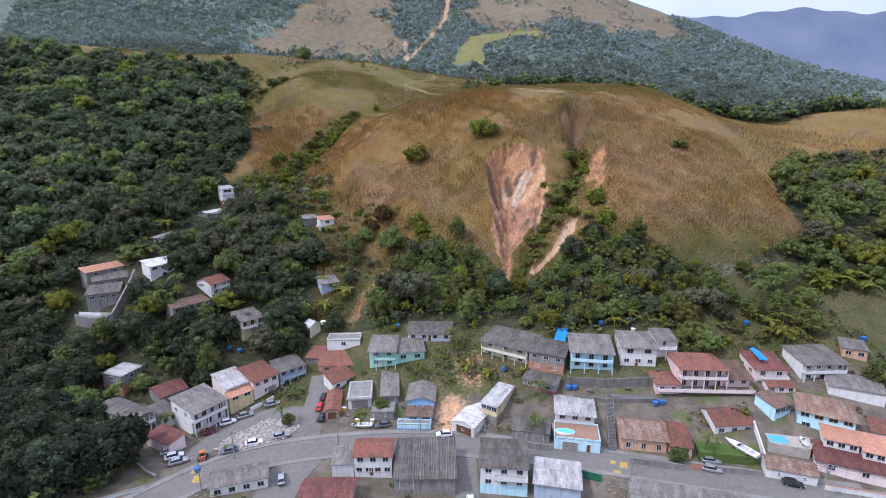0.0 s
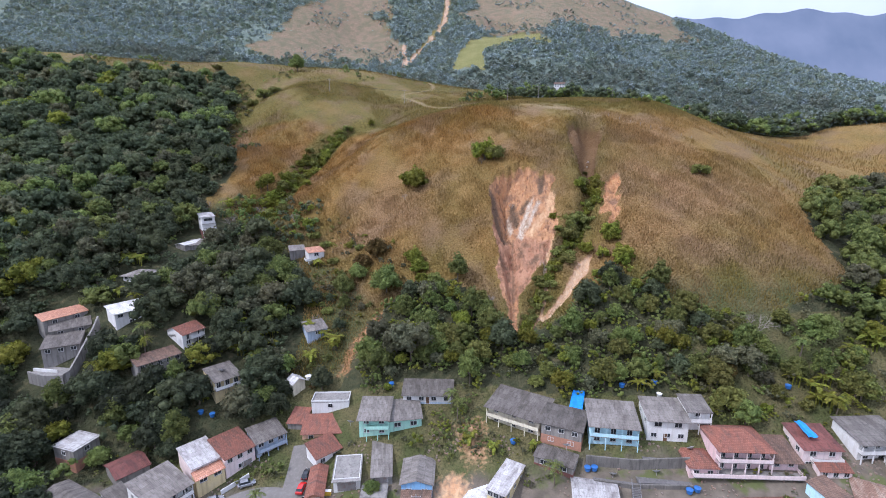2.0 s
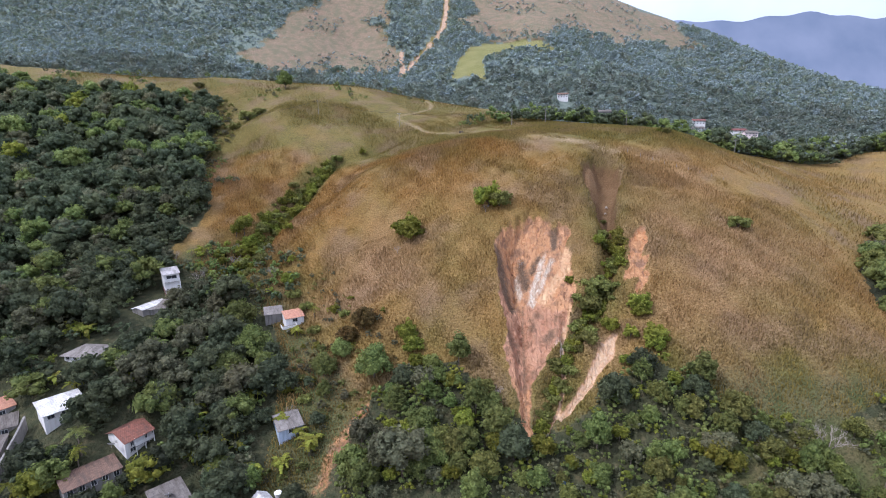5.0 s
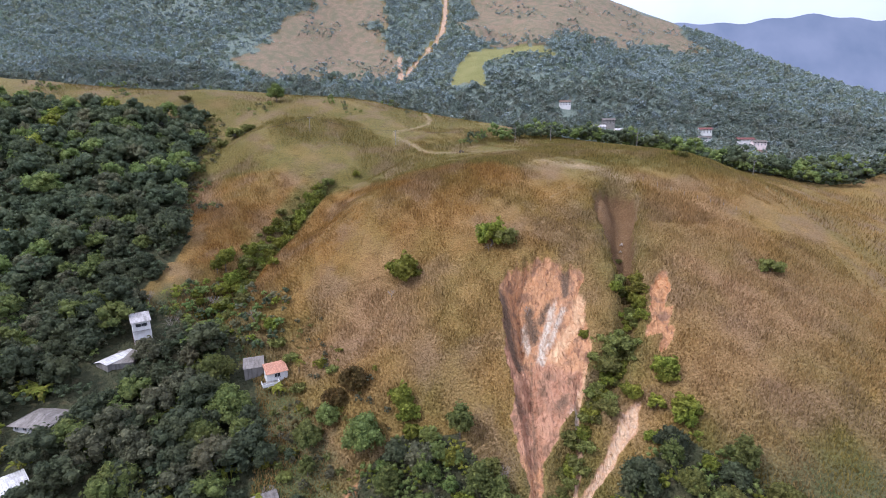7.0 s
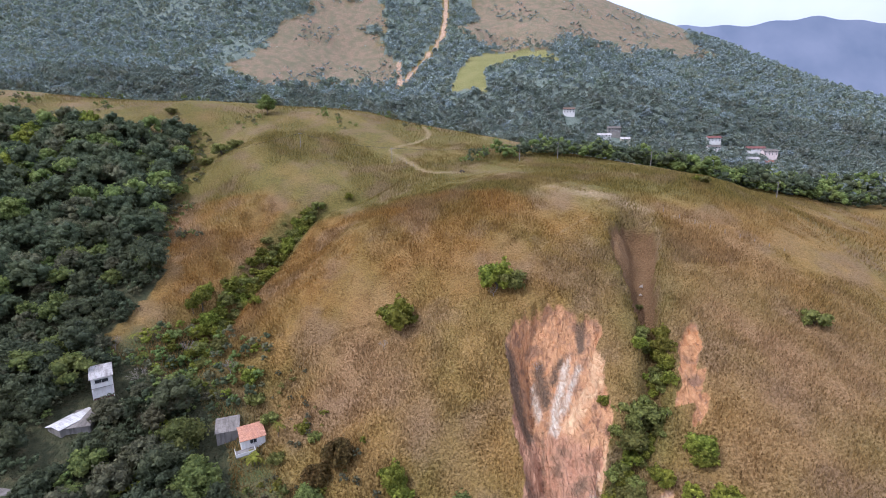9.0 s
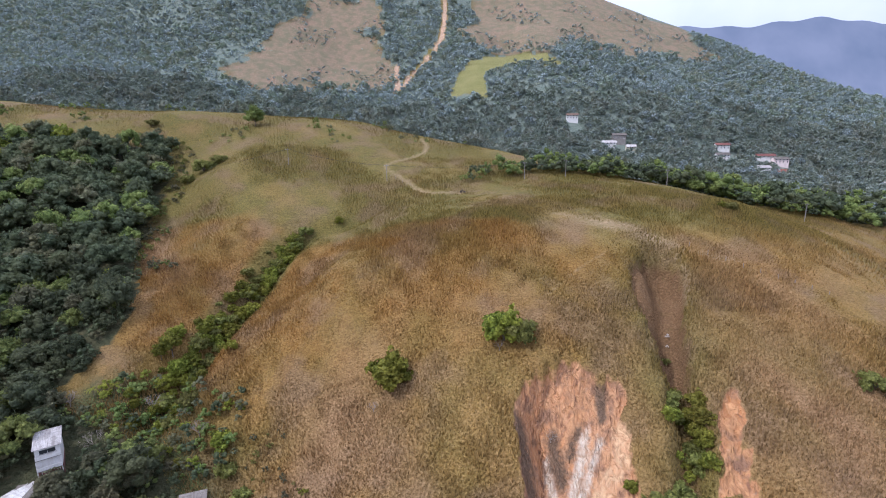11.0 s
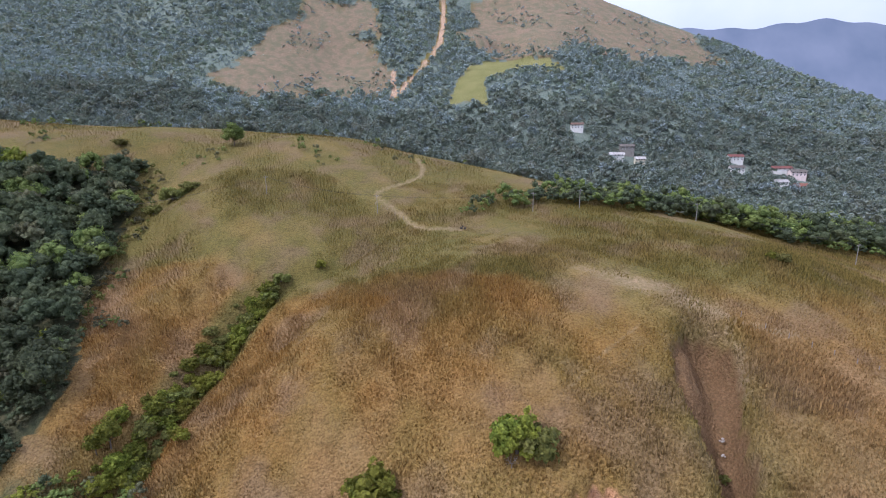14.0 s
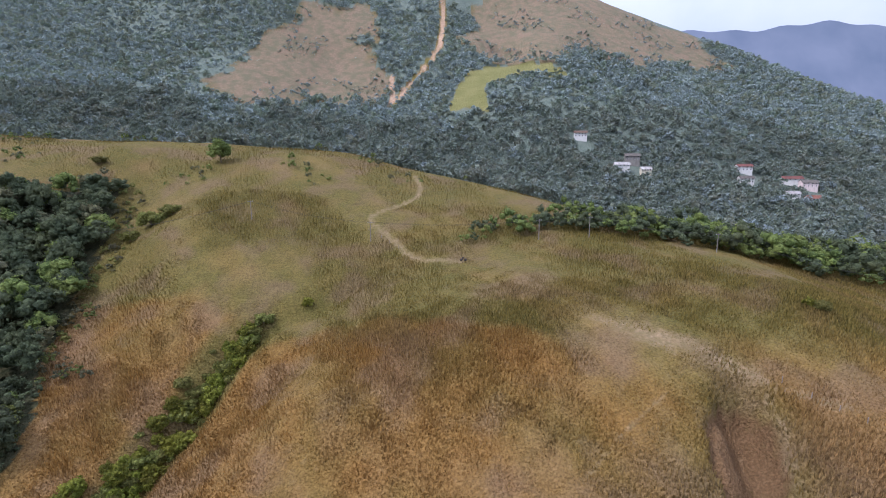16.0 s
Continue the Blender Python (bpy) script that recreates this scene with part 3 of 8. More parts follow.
def ground_material():
    m, n, l, b = material("hill_ground", 0.9, 0.0, 0.15)
    geo = n.new("ShaderNodeNewGeometry").outputs["Position"]

    def field(key):
        a = n.new("ShaderNodeAttribute")
        a.attribute_name = key
        return a.outputs["Fac"]

    def edge(key, scale, soft=0.5):
        """A field with a ragged edge."""
        t, s = n.new("ShaderNodeTexNoise"), n.new("ShaderNodeMath")
        t.inputs["Scale"].default_value, t.inputs["Detail"].default_value = scale, 5
        l.new(geo, t.inputs["Vector"])
        s.operation = "ADD"
        l.new(field(key), s.inputs[0])
        l.new(t.outputs["Fac"], s.inputs[1])
        r = n.new("ShaderNodeMapRange")
        r.inputs["From Min"].default_value, r.inputs["From Max"].default_value = 1 - soft / 2, 1 + soft / 2
        l.new(s.outputs["Value"], r.inputs["Value"])
        return r.outputs["Result"]

    straw = mixer(n, l, noise_fac(n, l, geo, 0.12, 0.35, 0.65), (0.302, 0.188, 0.060), (0.238, 0.162, 0.046))
    straw = mixer(n, l, noise_fac(n, l, geo, 1.3, 0.38, 0.7), straw, (0.335, 0.222, 0.090))
    rust = mixer(n, l, noise_fac(n, l, geo, 0.9, 0.35, 0.7), (0.225, 0.116, 0.030), (0.305, 0.168, 0.052))
    olive = mixer(n, l, noise_fac(n, l, geo, 0.8, 0.35, 0.7), (0.118, 0.106, 0.027), (0.172, 0.144, 0.040))
    col = mixer(n, l, edge("rust", 0.16, 1.3), straw, rust)
    col = mixer(n, l, edge("olive", 0.11, 1.3), col, olive)
    col = mixer(n, l, field("mauve"), col, mixer(n, l, noise_fac(n, l, geo, 1.1, 0.38, 0.7), (0.270, 0.163, 0.078), (0.340, 0.214, 0.106)))
    col = mixer(n, l, noise_fac(n, l, geo, 0.055, 0.5, 0.62, 4), col, mixer(n, l, 0.5, col, (0.235, 0.150, 0.092)))
    tuft = noise_fac(n, l, geo, 1.9, 0.42, 0.7, 7)
    col = mixer(n, l, tuft, col, mixer(n, l, 1.0, col, (0.55, 0.55, 0.5), "MULTIPLY"))
    col = mixer(n, l, noise_fac(n, l, geo, 0.35, 0.55, 0.75, 6, 0.5), col, mixer(n, l, 1.0, col, (0.72, 0.7, 0.66), "MULTIPLY"))
    col = mixer(n, l, edge("gully", 0.4, 0.6), col, mixer(n, l, tuft, (0.138, 0.080, 0.037), (0.212, 0.128, 0.064)))
    # dry pasture tones, with some haze paleness mixed into the colour
    pale = mixer(n, l, noise_fac(n, l, geo, 0.03, 0.35, 0.65, 6), (0.215, 0.155, 0.104), (0.180, 0.145, 0.086))
    col = mixer(n, l, edge("dry_mountain", 0.05, 0.7), col, mixer(n, l, noise_fac(n, l, geo, 0.09, 0.42, 0.62, 9), mixer(n, l, noise_fac(n, l, geo, 0.35, 0.4, 0.65, 6), pale, (0.255, 0.180, 0.120)), (0.150, 0.138, 0.082)))
    col = mixer(n, l, edge("meadow", 0.05, 0.3), col, mixer(n, l, noise_fac(n, l, geo, 0.05), (0.17, 0.165, 0.055), (0.215, 0.20, 0.075)))
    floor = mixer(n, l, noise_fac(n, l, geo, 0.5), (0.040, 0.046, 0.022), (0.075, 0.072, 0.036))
    # distant forest floor paled to match: haze put into the colour
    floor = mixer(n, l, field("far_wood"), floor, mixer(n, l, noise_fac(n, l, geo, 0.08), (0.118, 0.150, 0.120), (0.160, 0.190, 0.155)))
    col = mixer(n, l, edge("weeds", 0.25, 0.6), col, mixer(n, l, tuft, mixer(n, l, noise_fac(n, l, geo, 0.14, 0.4, 0.6, 5), (0.078, 0.090, 0.030), (0.135, 0.116, 0.052)), mixer(n, l, tuft, (0.092, 0.080, 0.036), (0.044, 0.050, 0.018))))
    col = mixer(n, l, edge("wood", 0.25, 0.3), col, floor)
    yard = mixer(n, l, noise_fac(n, l, geo, 0.3), (0.165, 0.136, 0.104), (0.098, 0.082, 0.062))
    yard = mixer(n, l, noise_fac(n, l, geo, 0.16, 0.56, 0.64), yard, (0.095, 0.105, 0.04))
    col = mixer(n, l, edge("yard", 0.2, 0.4), col, yard)
    col = mixer(n, l, edge("path", 0.5, 0.8), col, mixer(n, l, noise_fac(n, l, geo, 0.9, 0.4, 0.65, 7), (0.225, 0.172, 0.088), (0.355, 0.255, 0.152)))
    mp = n.new("ShaderNodeMapping")
    mp.inputs["Scale"].default_value = (1.0, 0.45, 0.45)
    l.new(geo, mp.inputs["Vector"])
    down = mp.outputs["Vector"]
    soil = mixer(n, l, noise_fac(n, l, down, 0.22, 0.35, 0.65, 6, 1.2), (0.400, 0.178, 0.070), (0.350, 0.180, 0.088))
    soil = mixer(n, l, noise_fac(n, l, down, 0.9, 0.42, 0.62, 8, 1.0), soil, (0.46, 0.245, 0.115))
    red = mixer(n, l, noise_fac(n, l, down, 0.5, 0.35, 0.65, 7, 1.2), (0.285, 0.128, 0.072), (0.375, 0.195, 0.120))
    soil = mixer(n, l, edge("red_earth", 0.3, 0.4), soil, red)
    # crests lightened, rills left darker: light on the relief put into the colour
    soil = mixer(n, l, edge("crest", 0.9, 0.7), soil, mixer(n, l, 0.35, soil, (0.56, 0.33, 0.19)))
    soil = mixer(n, l, noise_fac(n, l, down, 0.7, 0.56, 0.70, 8, 0.5), soil, (0.20, 0.100, 0.058))
    soil = mixer(n, l, noise_fac(n, l, geo, 0.28, 0.50, 0.66, 8), soil, (0.24, 0.135, 0.080))
    soil = mixer(n, l, edge("peach", 0.6, 0.5), soil, mixer(n, l, noise_fac(n, l, down, 0.9, 0.4, 0.65, 7, 1.0), (0.56, 0.365, 0.205), (0.47, 0.265, 0.140)))
    clay = mixer(n, l, noise_fac(n, l, down, 1.1, 0.4, 0.66, 7, 1.0), (0.55, 0.465, 0.365), (0.36, 0.250, 0.165))
    soil = mixer(n, l, edge("kaolin", 1.1, 0.8), soil, clay)
    brush = mixer(n, l, tuft, (0.115, 0.075, 0.048), (0.175, 0.115, 0.072))
    soil = mixer(n, l, edge("overgrown", 1.0, 0.7), soil, brush)
    col = mixer(n, l, edge("bare", 0.9, 0.4), col, soil)
    l.new(col, b.inputs["Base Color"])
    rough = mixer(n, l, field("bare"), noise_fac(n, l, geo, 1.7, 0.2, 0.8, 8), noise_fac(n, l, down, 0.9, 0.3, 0.7, 9, 1.5))
    rough = mixer(n, l, field("yard"), rough, mixer(n, l, 0.12, (0.5, 0.5, 0.5), rough))
    bumped(n, l, b, rough, 1.0, 0.7)
    return m


hill_mat = ground_material()
ground_mesh = link_mesh("ground", np.stack([VX, VY, GZ.ravel()], -1), ground_faces, hill_mat, True)
for key, values in fields.items():
    ground_mesh.attributes.new(key, "FLOAT", "POINT").data.foreach_set("value", values.astype(np.float32))
tagged(new("ground", ground_mesh), "dry grass hillside with red landslide scars, gully and village flat", "ground", kind="structure")

# ---- leaf crowns ----
LEAF = {
    "dark": foliage("leaves_dark", (0.054, 0.072, 0.040), (0.114, 0.138, 0.074), (0.140, 0.146, 0.070)),
    # darker leaves for the western village trees: shade put into the colour
    "deep": foliage("leaves_shaded", (0.036, 0.048, 0.030), (0.074, 0.090, 0.050), (0.090, 0.098, 0.050)),
    "mid": foliage("leaves_mid", (0.098, 0.136, 0.040), (0.222, 0.270, 0.078), (0.245, 0.255, 0.074)),
    "fresh": foliage("leaves_fresh", (0.105, 0.130, 0.018), (0.255, 0.275, 0.042), (0.320, 0.290, 0.044)),
    "grey": foliage("leaves_grey", (0.085, 0.090, 0.052), (0.185, 0.188, 0.108), (0.190, 0.165, 0.090)),
    "olive": foliage("leaves_olive", (0.124, 0.138, 0.038), (0.255, 0.270, 0.072), (0.265, 0.255, 0.072)),
    "rusty": foliage("leaves_rusty", (0.105, 0.070, 0.022), (0.215, 0.140, 0.045), (0.160, 0.145, 0.040)),
    # distant leaves, paled and blued: haze put into their colour
    "far": foliage("leaves_hazed", (0.132, 0.182, 0.122), (0.232, 0.286, 0.180), (0.255, 0.285, 0.162), 0.1, 0.45, 0.4),
    "silver": foliage("leaves_hazed_mountain", (0.165, 0.214, 0.182), (0.245, 0.298, 0.256), (0.262, 0.300, 0.240), 0.1, 0.7, 0.4),
    "far_hazed": foliage("leaves_hazed_pale", (0.150, 0.178, 0.118), (0.235, 0.262, 0.165), (0.265, 0.270, 0.155), 0.1, 0.4, 0.4),
}
bark = surface("bark", (0.13, 0.10, 0.075), (0.20, 0.17, 0.13), 2.0, 0.9, 0.2)
dead_wood = surface("dead_wood", (0.34, 0.30, 0.26), (0.24, 0.20, 0.17), 2.0, 0.9, 0.2)
rng = np.random.default_rng(4)


def ball_dirs(k, flat=0.0):
    v = rng.normal(size=(k, 3))
    v /= np.linalg.norm(v, axis=1)[:, None]
    v[:, 2] = np.where(v[:, 2] < -flat, -v[:, 2] * 0.6, v[:, 2])
    return v


def round_core(fine):
    bm = bmesh.new()
    bmesh.ops.create_icosphere(bm, subdivisions=fine, radius=1)
    bm.verts.ensure_lookup_table()
    verts = np.array([v.co[:] for v in bm.verts])
    faces = np.array([[v.index for v in f.verts] for f in bm.faces])
    bm.free()
    return verts, faces


CORE = {k: round_core(k) for k in (1, 2)}


def crown(rx, rz, lobes, leaves, size, base, core=0.74, fine=1):
    """Leaf clumps on knobbly lobes that fill an uneven dome. Returns vertices and faces (quads, triangles of the shaded inside)."""
    vs, fs, off = [], [], 0
    k = np.arange(lobes) + 0.5
    z = 1 - 1.45 * k / lobes + rng.normal(scale=0.08, size=lobes)
    z = z.clip(-0.6, 1)
    a = 2.39996 * k + rng.uniform(-0.5, 0.5, lobes)
    flat = np.sqrt(1 - z * z)
    reach = rng.uniform(0.46, 0.80, lobes)[:, None]
    centre = np.stack([np.cos(a) * flat, np.sin(a) * flat, z], -1) * reach * (rx, rx, rz) + (0, 0, base + rz * 0.8)
    rad = rng.uniform(0.26, 0.46, lobes) * rx
    tall = 0.45 + 0.5 * min(rz / rx, 1.3)
    iv, jf = CORE[fine]
    if core:
        for c, r in zip(centre, rad):
            w = iv * r * core * rng.uniform(0.78, 1.2, (len(iv), 1)) * (1, 1, tall) + c
            vs.append(w)
            fs.append(jf + off)
            off += len(w)
    tri = np.concatenate(fs) if fs else np.zeros((0, 3), int)
    quads = []
    for c, r in zip(centre, rad):
        d = ball_dirs(leaves, 0.45)
        knob = (d @ ball_dirs(5, 0.3).T).max(1).clip(0)[:, None] ** 8
        p = c + d * r * (0.80 + 0.40 * knob + rng.uniform(-0.10, 0.14, (leaves, 1))) * (1, 1, tall)
        nrm = d * 0.8 + (0, 0, 0.25) + rng.normal(scale=0.62, size=d.shape)
        nrm /= np.linalg.norm(nrm, axis=1)[:, None]
        u = np.cross(nrm, rng.normal(size=d.shape))
        u /= np.linalg.norm(u, axis=1)[:, None]
        w = np.cross(nrm, u)
        q = size * rng.uniform(0.6, 1.4, (leaves, 1))
        quads.append(np.stack([p - u * q - w * q * 0.2, p - w * q * 0.7 + nrm * q * 0.2, p + u * q + w * q * 0.1, p + w * q * 0.75 + nrm * q * 0.14], 1).reshape(-1, 3))
    qv = np.concatenate(quads)
    qf = np.arange(len(qv)).reshape(-1, 4) + off
    return np.concatenate(vs + [qv]), [list(f) for f in tri] + [list(f) for f in qf]


def tube(points, radii, sides=6):
    """A tapered limb along points."""
    vs, fs = [], []
    for k, (p, r) in enumerate(zip(points, radii)):
        d = np.subtract(points[min(k + 1, len(points) - 1)], points[max(k - 1, 0)]).astype(float)
        d /= np.linalg.norm(d)
        u = np.cross(d, (0.3, 0.9, 0.2))
        u /= np.linalg.norm(u)
        w = np.cross(d, u)
        for a in range(sides):
            t = 2 * math.pi * a / sides
            vs.append(tuple(np.array(p) + r * (math.cos(t) * u + math.sin(t) * w)))
    for k in range(len(points) - 1):
        for a in range(sides):
            b = (a + 1) % sides
            fs.append([k * sides + a, k * sides + b, (k + 1) * sides + b, (k + 1) * sides + a])
    fs.append([(len(points) - 1) * sides + a for a in range(sides)])
    return vs, fs


def joined(pieces):
    vs, fs = [], []
    for v, f in pieces:
        o = len(vs)
        vs += [tuple(x) for x in v]
        fs += [[i + o for i in q] for q in f]
    return vs, fs


def limbs(height, spread, r):
    out = [tube([(0, 0, -0.6), (0.1, 0.05, height * 0.4), (0.0, 0.1, height)], [r, r * 0.75, r * 0.4])]
    for k in range(5):
        a, z = k * 2.4 + rng.uniform(0, 1), height * rng.uniform(0.45, 0.75)
        tip = (math.cos(a) * spread, math.sin(a) * spread, z + spread * rng.uniform(0.7, 1.2))
        out.append(tube([(0.05, 0.05, z), tuple(0.5 * np.add((0, 0, z), tip) + (0, 0, 0.2)), tip], [r * 0.45, r * 0.3, r * 0.12], 5))
    return joined(out)


def tree_kind(name, leaf, rx, rz, trunk, lobes, leaves, size, label):
    """A tree to copy: trunk with limbs, and a crown. Stands at the origin."""
    top = new(name)
    v, f = limbs(trunk + rz * 0.6, rx * 0.5, 0.05 * rx + 0.06)
    t = new("trunk", link_mesh("trunk", v, f, bark))
    v, f = crown(rx, rz, lobes, leaves, size, trunk)
    c = new("crown", link_mesh("crown", v, f, LEAF[leaf], True))
    t.parent = c.parent = top
    return tagged(top, label, "tree")


def palm_kind(name, height, fronds, reach, leaf, label, droop=1.0):
    """A palm: leaning ringed trunk and feathered, arching fronds, each of its own."""
    top = new(name)
    v, f = tube([(0, 0, -0.6), (0.15, 0.1, height * 0.5), (0.5, 0.2, height)], [0.22, 0.16, 0.13], 7)
    new("trunk", link_mesh("trunk", v, f, bark)).parent = top
    for k in range(fronds):
        a = k * 2.399 + rng.uniform(-0.2, 0.2)
        lift = rng.uniform(0.1, 0.95)
        r = reach * rng.uniform(0.8, 1.1)
        vs, fs = [], []
        d, side = np.array((math.cos(a), math.sin(a), 0)), np.array((-math.sin(a), math.cos(a), 0))
        steps = 7
        spine = [np.array((0.5, 0.2, height)) + d * r * s / steps + np.array((0, 0, r * (lift * s / steps - droop * 0.85 * (s / steps) ** 2))) for s in range(steps + 1)]
        for s in range(steps):
            w = r * 0.17 * (1.05 - abs(s / steps - 0.45))
            for sg in (-1, 1):
                for g in (0.0, 0.5):
                    p, q = spine[s] * (1 - g) + spine[s + 1] * g, spine[s] * (0.55 - g * 0.55) + spine[s + 1] * (0.45 + g * 0.55)
                    o = len(vs)
                    vs += [tuple(p), tuple(q), tuple(q + side * sg * w + d * w * 0.5 - (0, 0, w * 0.55)), tuple(p + side * sg * w + d * w * 0.6 - (0, 0, w * 0.6))]
                    fs.append([o, o + 1, o + 2, o + 3])
        new("frond", link_mesh("frond", vs, fs, LEAF[leaf])).parent = top
    return tagged(top, label, "palm")


def banana_kind(name, leaf, label):
    """A banana clump: short stems and broad, split, arching leaves."""
    top = new(name)
    v, f = joined([tube([(x, y, -0.5), (x * 1.2, y * 1.2, 2.4)], [0.16, 0.10], 6) for x, y in ((0, 0), (0.7, 0.3), (-0.5, 0.5))])
    new("stem", link_mesh("stem", v, f, LEAF["fresh"])).parent = top
    for k in range(16):
        a, r, lift = k * 2.399, rng.uniform(1.6, 2.5), rng.uniform(0.6, 1.5)
        d, side = np.array((math.cos(a), math.sin(a), 0)), np.array((-math.sin(a), math.cos(a), 0))
        root = np.array([(0, 0, 2.3), (0.8, 0.35, 2.3), (-0.6, 0.6, 2.3)][k % 3])
        spine = [root + d * r * s / 5 + np.array((0, 0, r * (lift * s / 5 - 1.0 * (s / 5) ** 2))) for s in range(6)]
        vs, fs = [], []
        for s in range(5):
            for sg in (-1, 1):
                w = 0.42 * math.sin(math.pi * (s + 0.7) / 6) + 0.05
                o = len(vs)
                vs += [tuple(spine[s]), tuple(spine[s + 1]), tuple(spine[s + 1] + side * sg * w - (0, 0, 0.12)), tuple(spine[s] + side * sg * w - (0, 0, 0.12))]
                fs.append([o, o + 1, o + 2, o + 3])
        new("leaf", link_mesh("leaf", vs, fs, LEAF[leaf])).parent = top
    return tagged(top, label, "banana plant")


def bare_kind(name, label):
    """A leafless tree: forking pale branches."""
    top = new(name)
    pieces = [tube([(0, 0, -0.5), (0.1, 0, 2.0)], [0.2, 0.14])]

    def fork(p, d, r, ln, depth):
        q = p + d * ln
        pieces.append(tube([tuple(p), tuple((p + q) / 2 + rng.normal(scale=0.08, size=3)), tuple(q)], [r, r * 0.8, r * 0.55], 4))
        if depth:
            for _ in range(3):
                e = d + rng.normal(scale=0.45, size=3) + (0, 0, 0.15)
                fork(q, e / np.linalg.norm(e), r * 0.55, ln * 0.72, depth - 1)

    for k in range(5):
        e = np.array((math.cos(k * 1.3), math.sin(k * 1.3), 1.3))
        fork(np.array((0.1, 0, 1.9)), e / np.linalg.norm(e), 0.11, 1.9, 3)
    v, f = joined(pieces)
    new("trunk", link_mesh("trunk", v, f, dead_wood)).parent = top
    return tagged(top, label, "tree")


def placed(kind, x, y, scale=1.0, turn=None, sink=0.0, group=""):
    """A copy of a kind on the ground."""
    a = rng.uniform(0, 360) if turn is None else turn
    kind.scale = (scale, scale, scale * rng.uniform(0.9, 1.1))
    ob = copy_thing(kind, pose(x, y, z_at(x, y) - sink, 0, 0, a))
    if group:
        ob["group"] = group
    return ob


def forest(name, xs, ys, radius, leaf, lobes, leaves, label, variants=8, squash=0.9, size=0.09, core=0.74, rise=(-0.1, 0.6)):
    """Many crowns as one body of woodland; leaf: the leaf kinds with their shares."""
    made = []
    for _ in range(variants):
        v, f = crown(1.0, squash, lobes, leaves, size, 0.0, core)
        made.append((v, np.array([q for q in f if len(q) == 3]), np.array([q for q in f if len(q) == 4])))
    vs, tri, quad, mt, mq, off = [], [], [], [], [], 0
    zs = ground_height(xs, ys)
    which = rng.choice(len(leaf), len(xs), p=[s for _, s in leaf])
    for k, (x, y, z, r) in enumerate(zip(xs, ys, zs, radius)):
        v, t, q = made[k % variants]
        a = rng.uniform(0, 6.28)
        c, s = math.cos(a), math.sin(a)
        rot = np.array(((c, -s, 0), (s, c, 0), (0, 0, 1)))
        lift = r * rng.uniform(*rise)
        vs.append((v * (r, r, r * rng.uniform(0.8, 1.2))) @ rot.T + (x, y, z + lift))
        tri.append(t + off)
        quad.append(q + off)
        mt.append(np.full(len(t), which[k]))
        mq.append(np.full(len(q), which[k]))
        off += len(v)
    faces = np.concatenate(tri).tolist() + np.concatenate(quad).tolist()
    me = link_mesh(name, np.concatenate(vs), faces, [LEAF[key] for key, _ in leaf], smooth_shade=True, index=np.concatenate(mt + mq))
    return tagged(new(name, me), label, "forest", kind="stuff")


def scatter(x0, x1, y0, y1, spacing, keep):
    """Jittered places in a box where keep() is true."""
    u, v = np.meshgrid(np.arange(x0, x1, spacing), np.arange(y0, y1, spacing))
    u = u.ravel() + rng.uniform(-0.48, 0.48, u.size) * spacing
    v = v.ravel() + rng.uniform(-0.48, 0.48, v.size) * spacing
    ok = keep(u, v)
    return u[ok], v[ok]

# ---- building kit ----


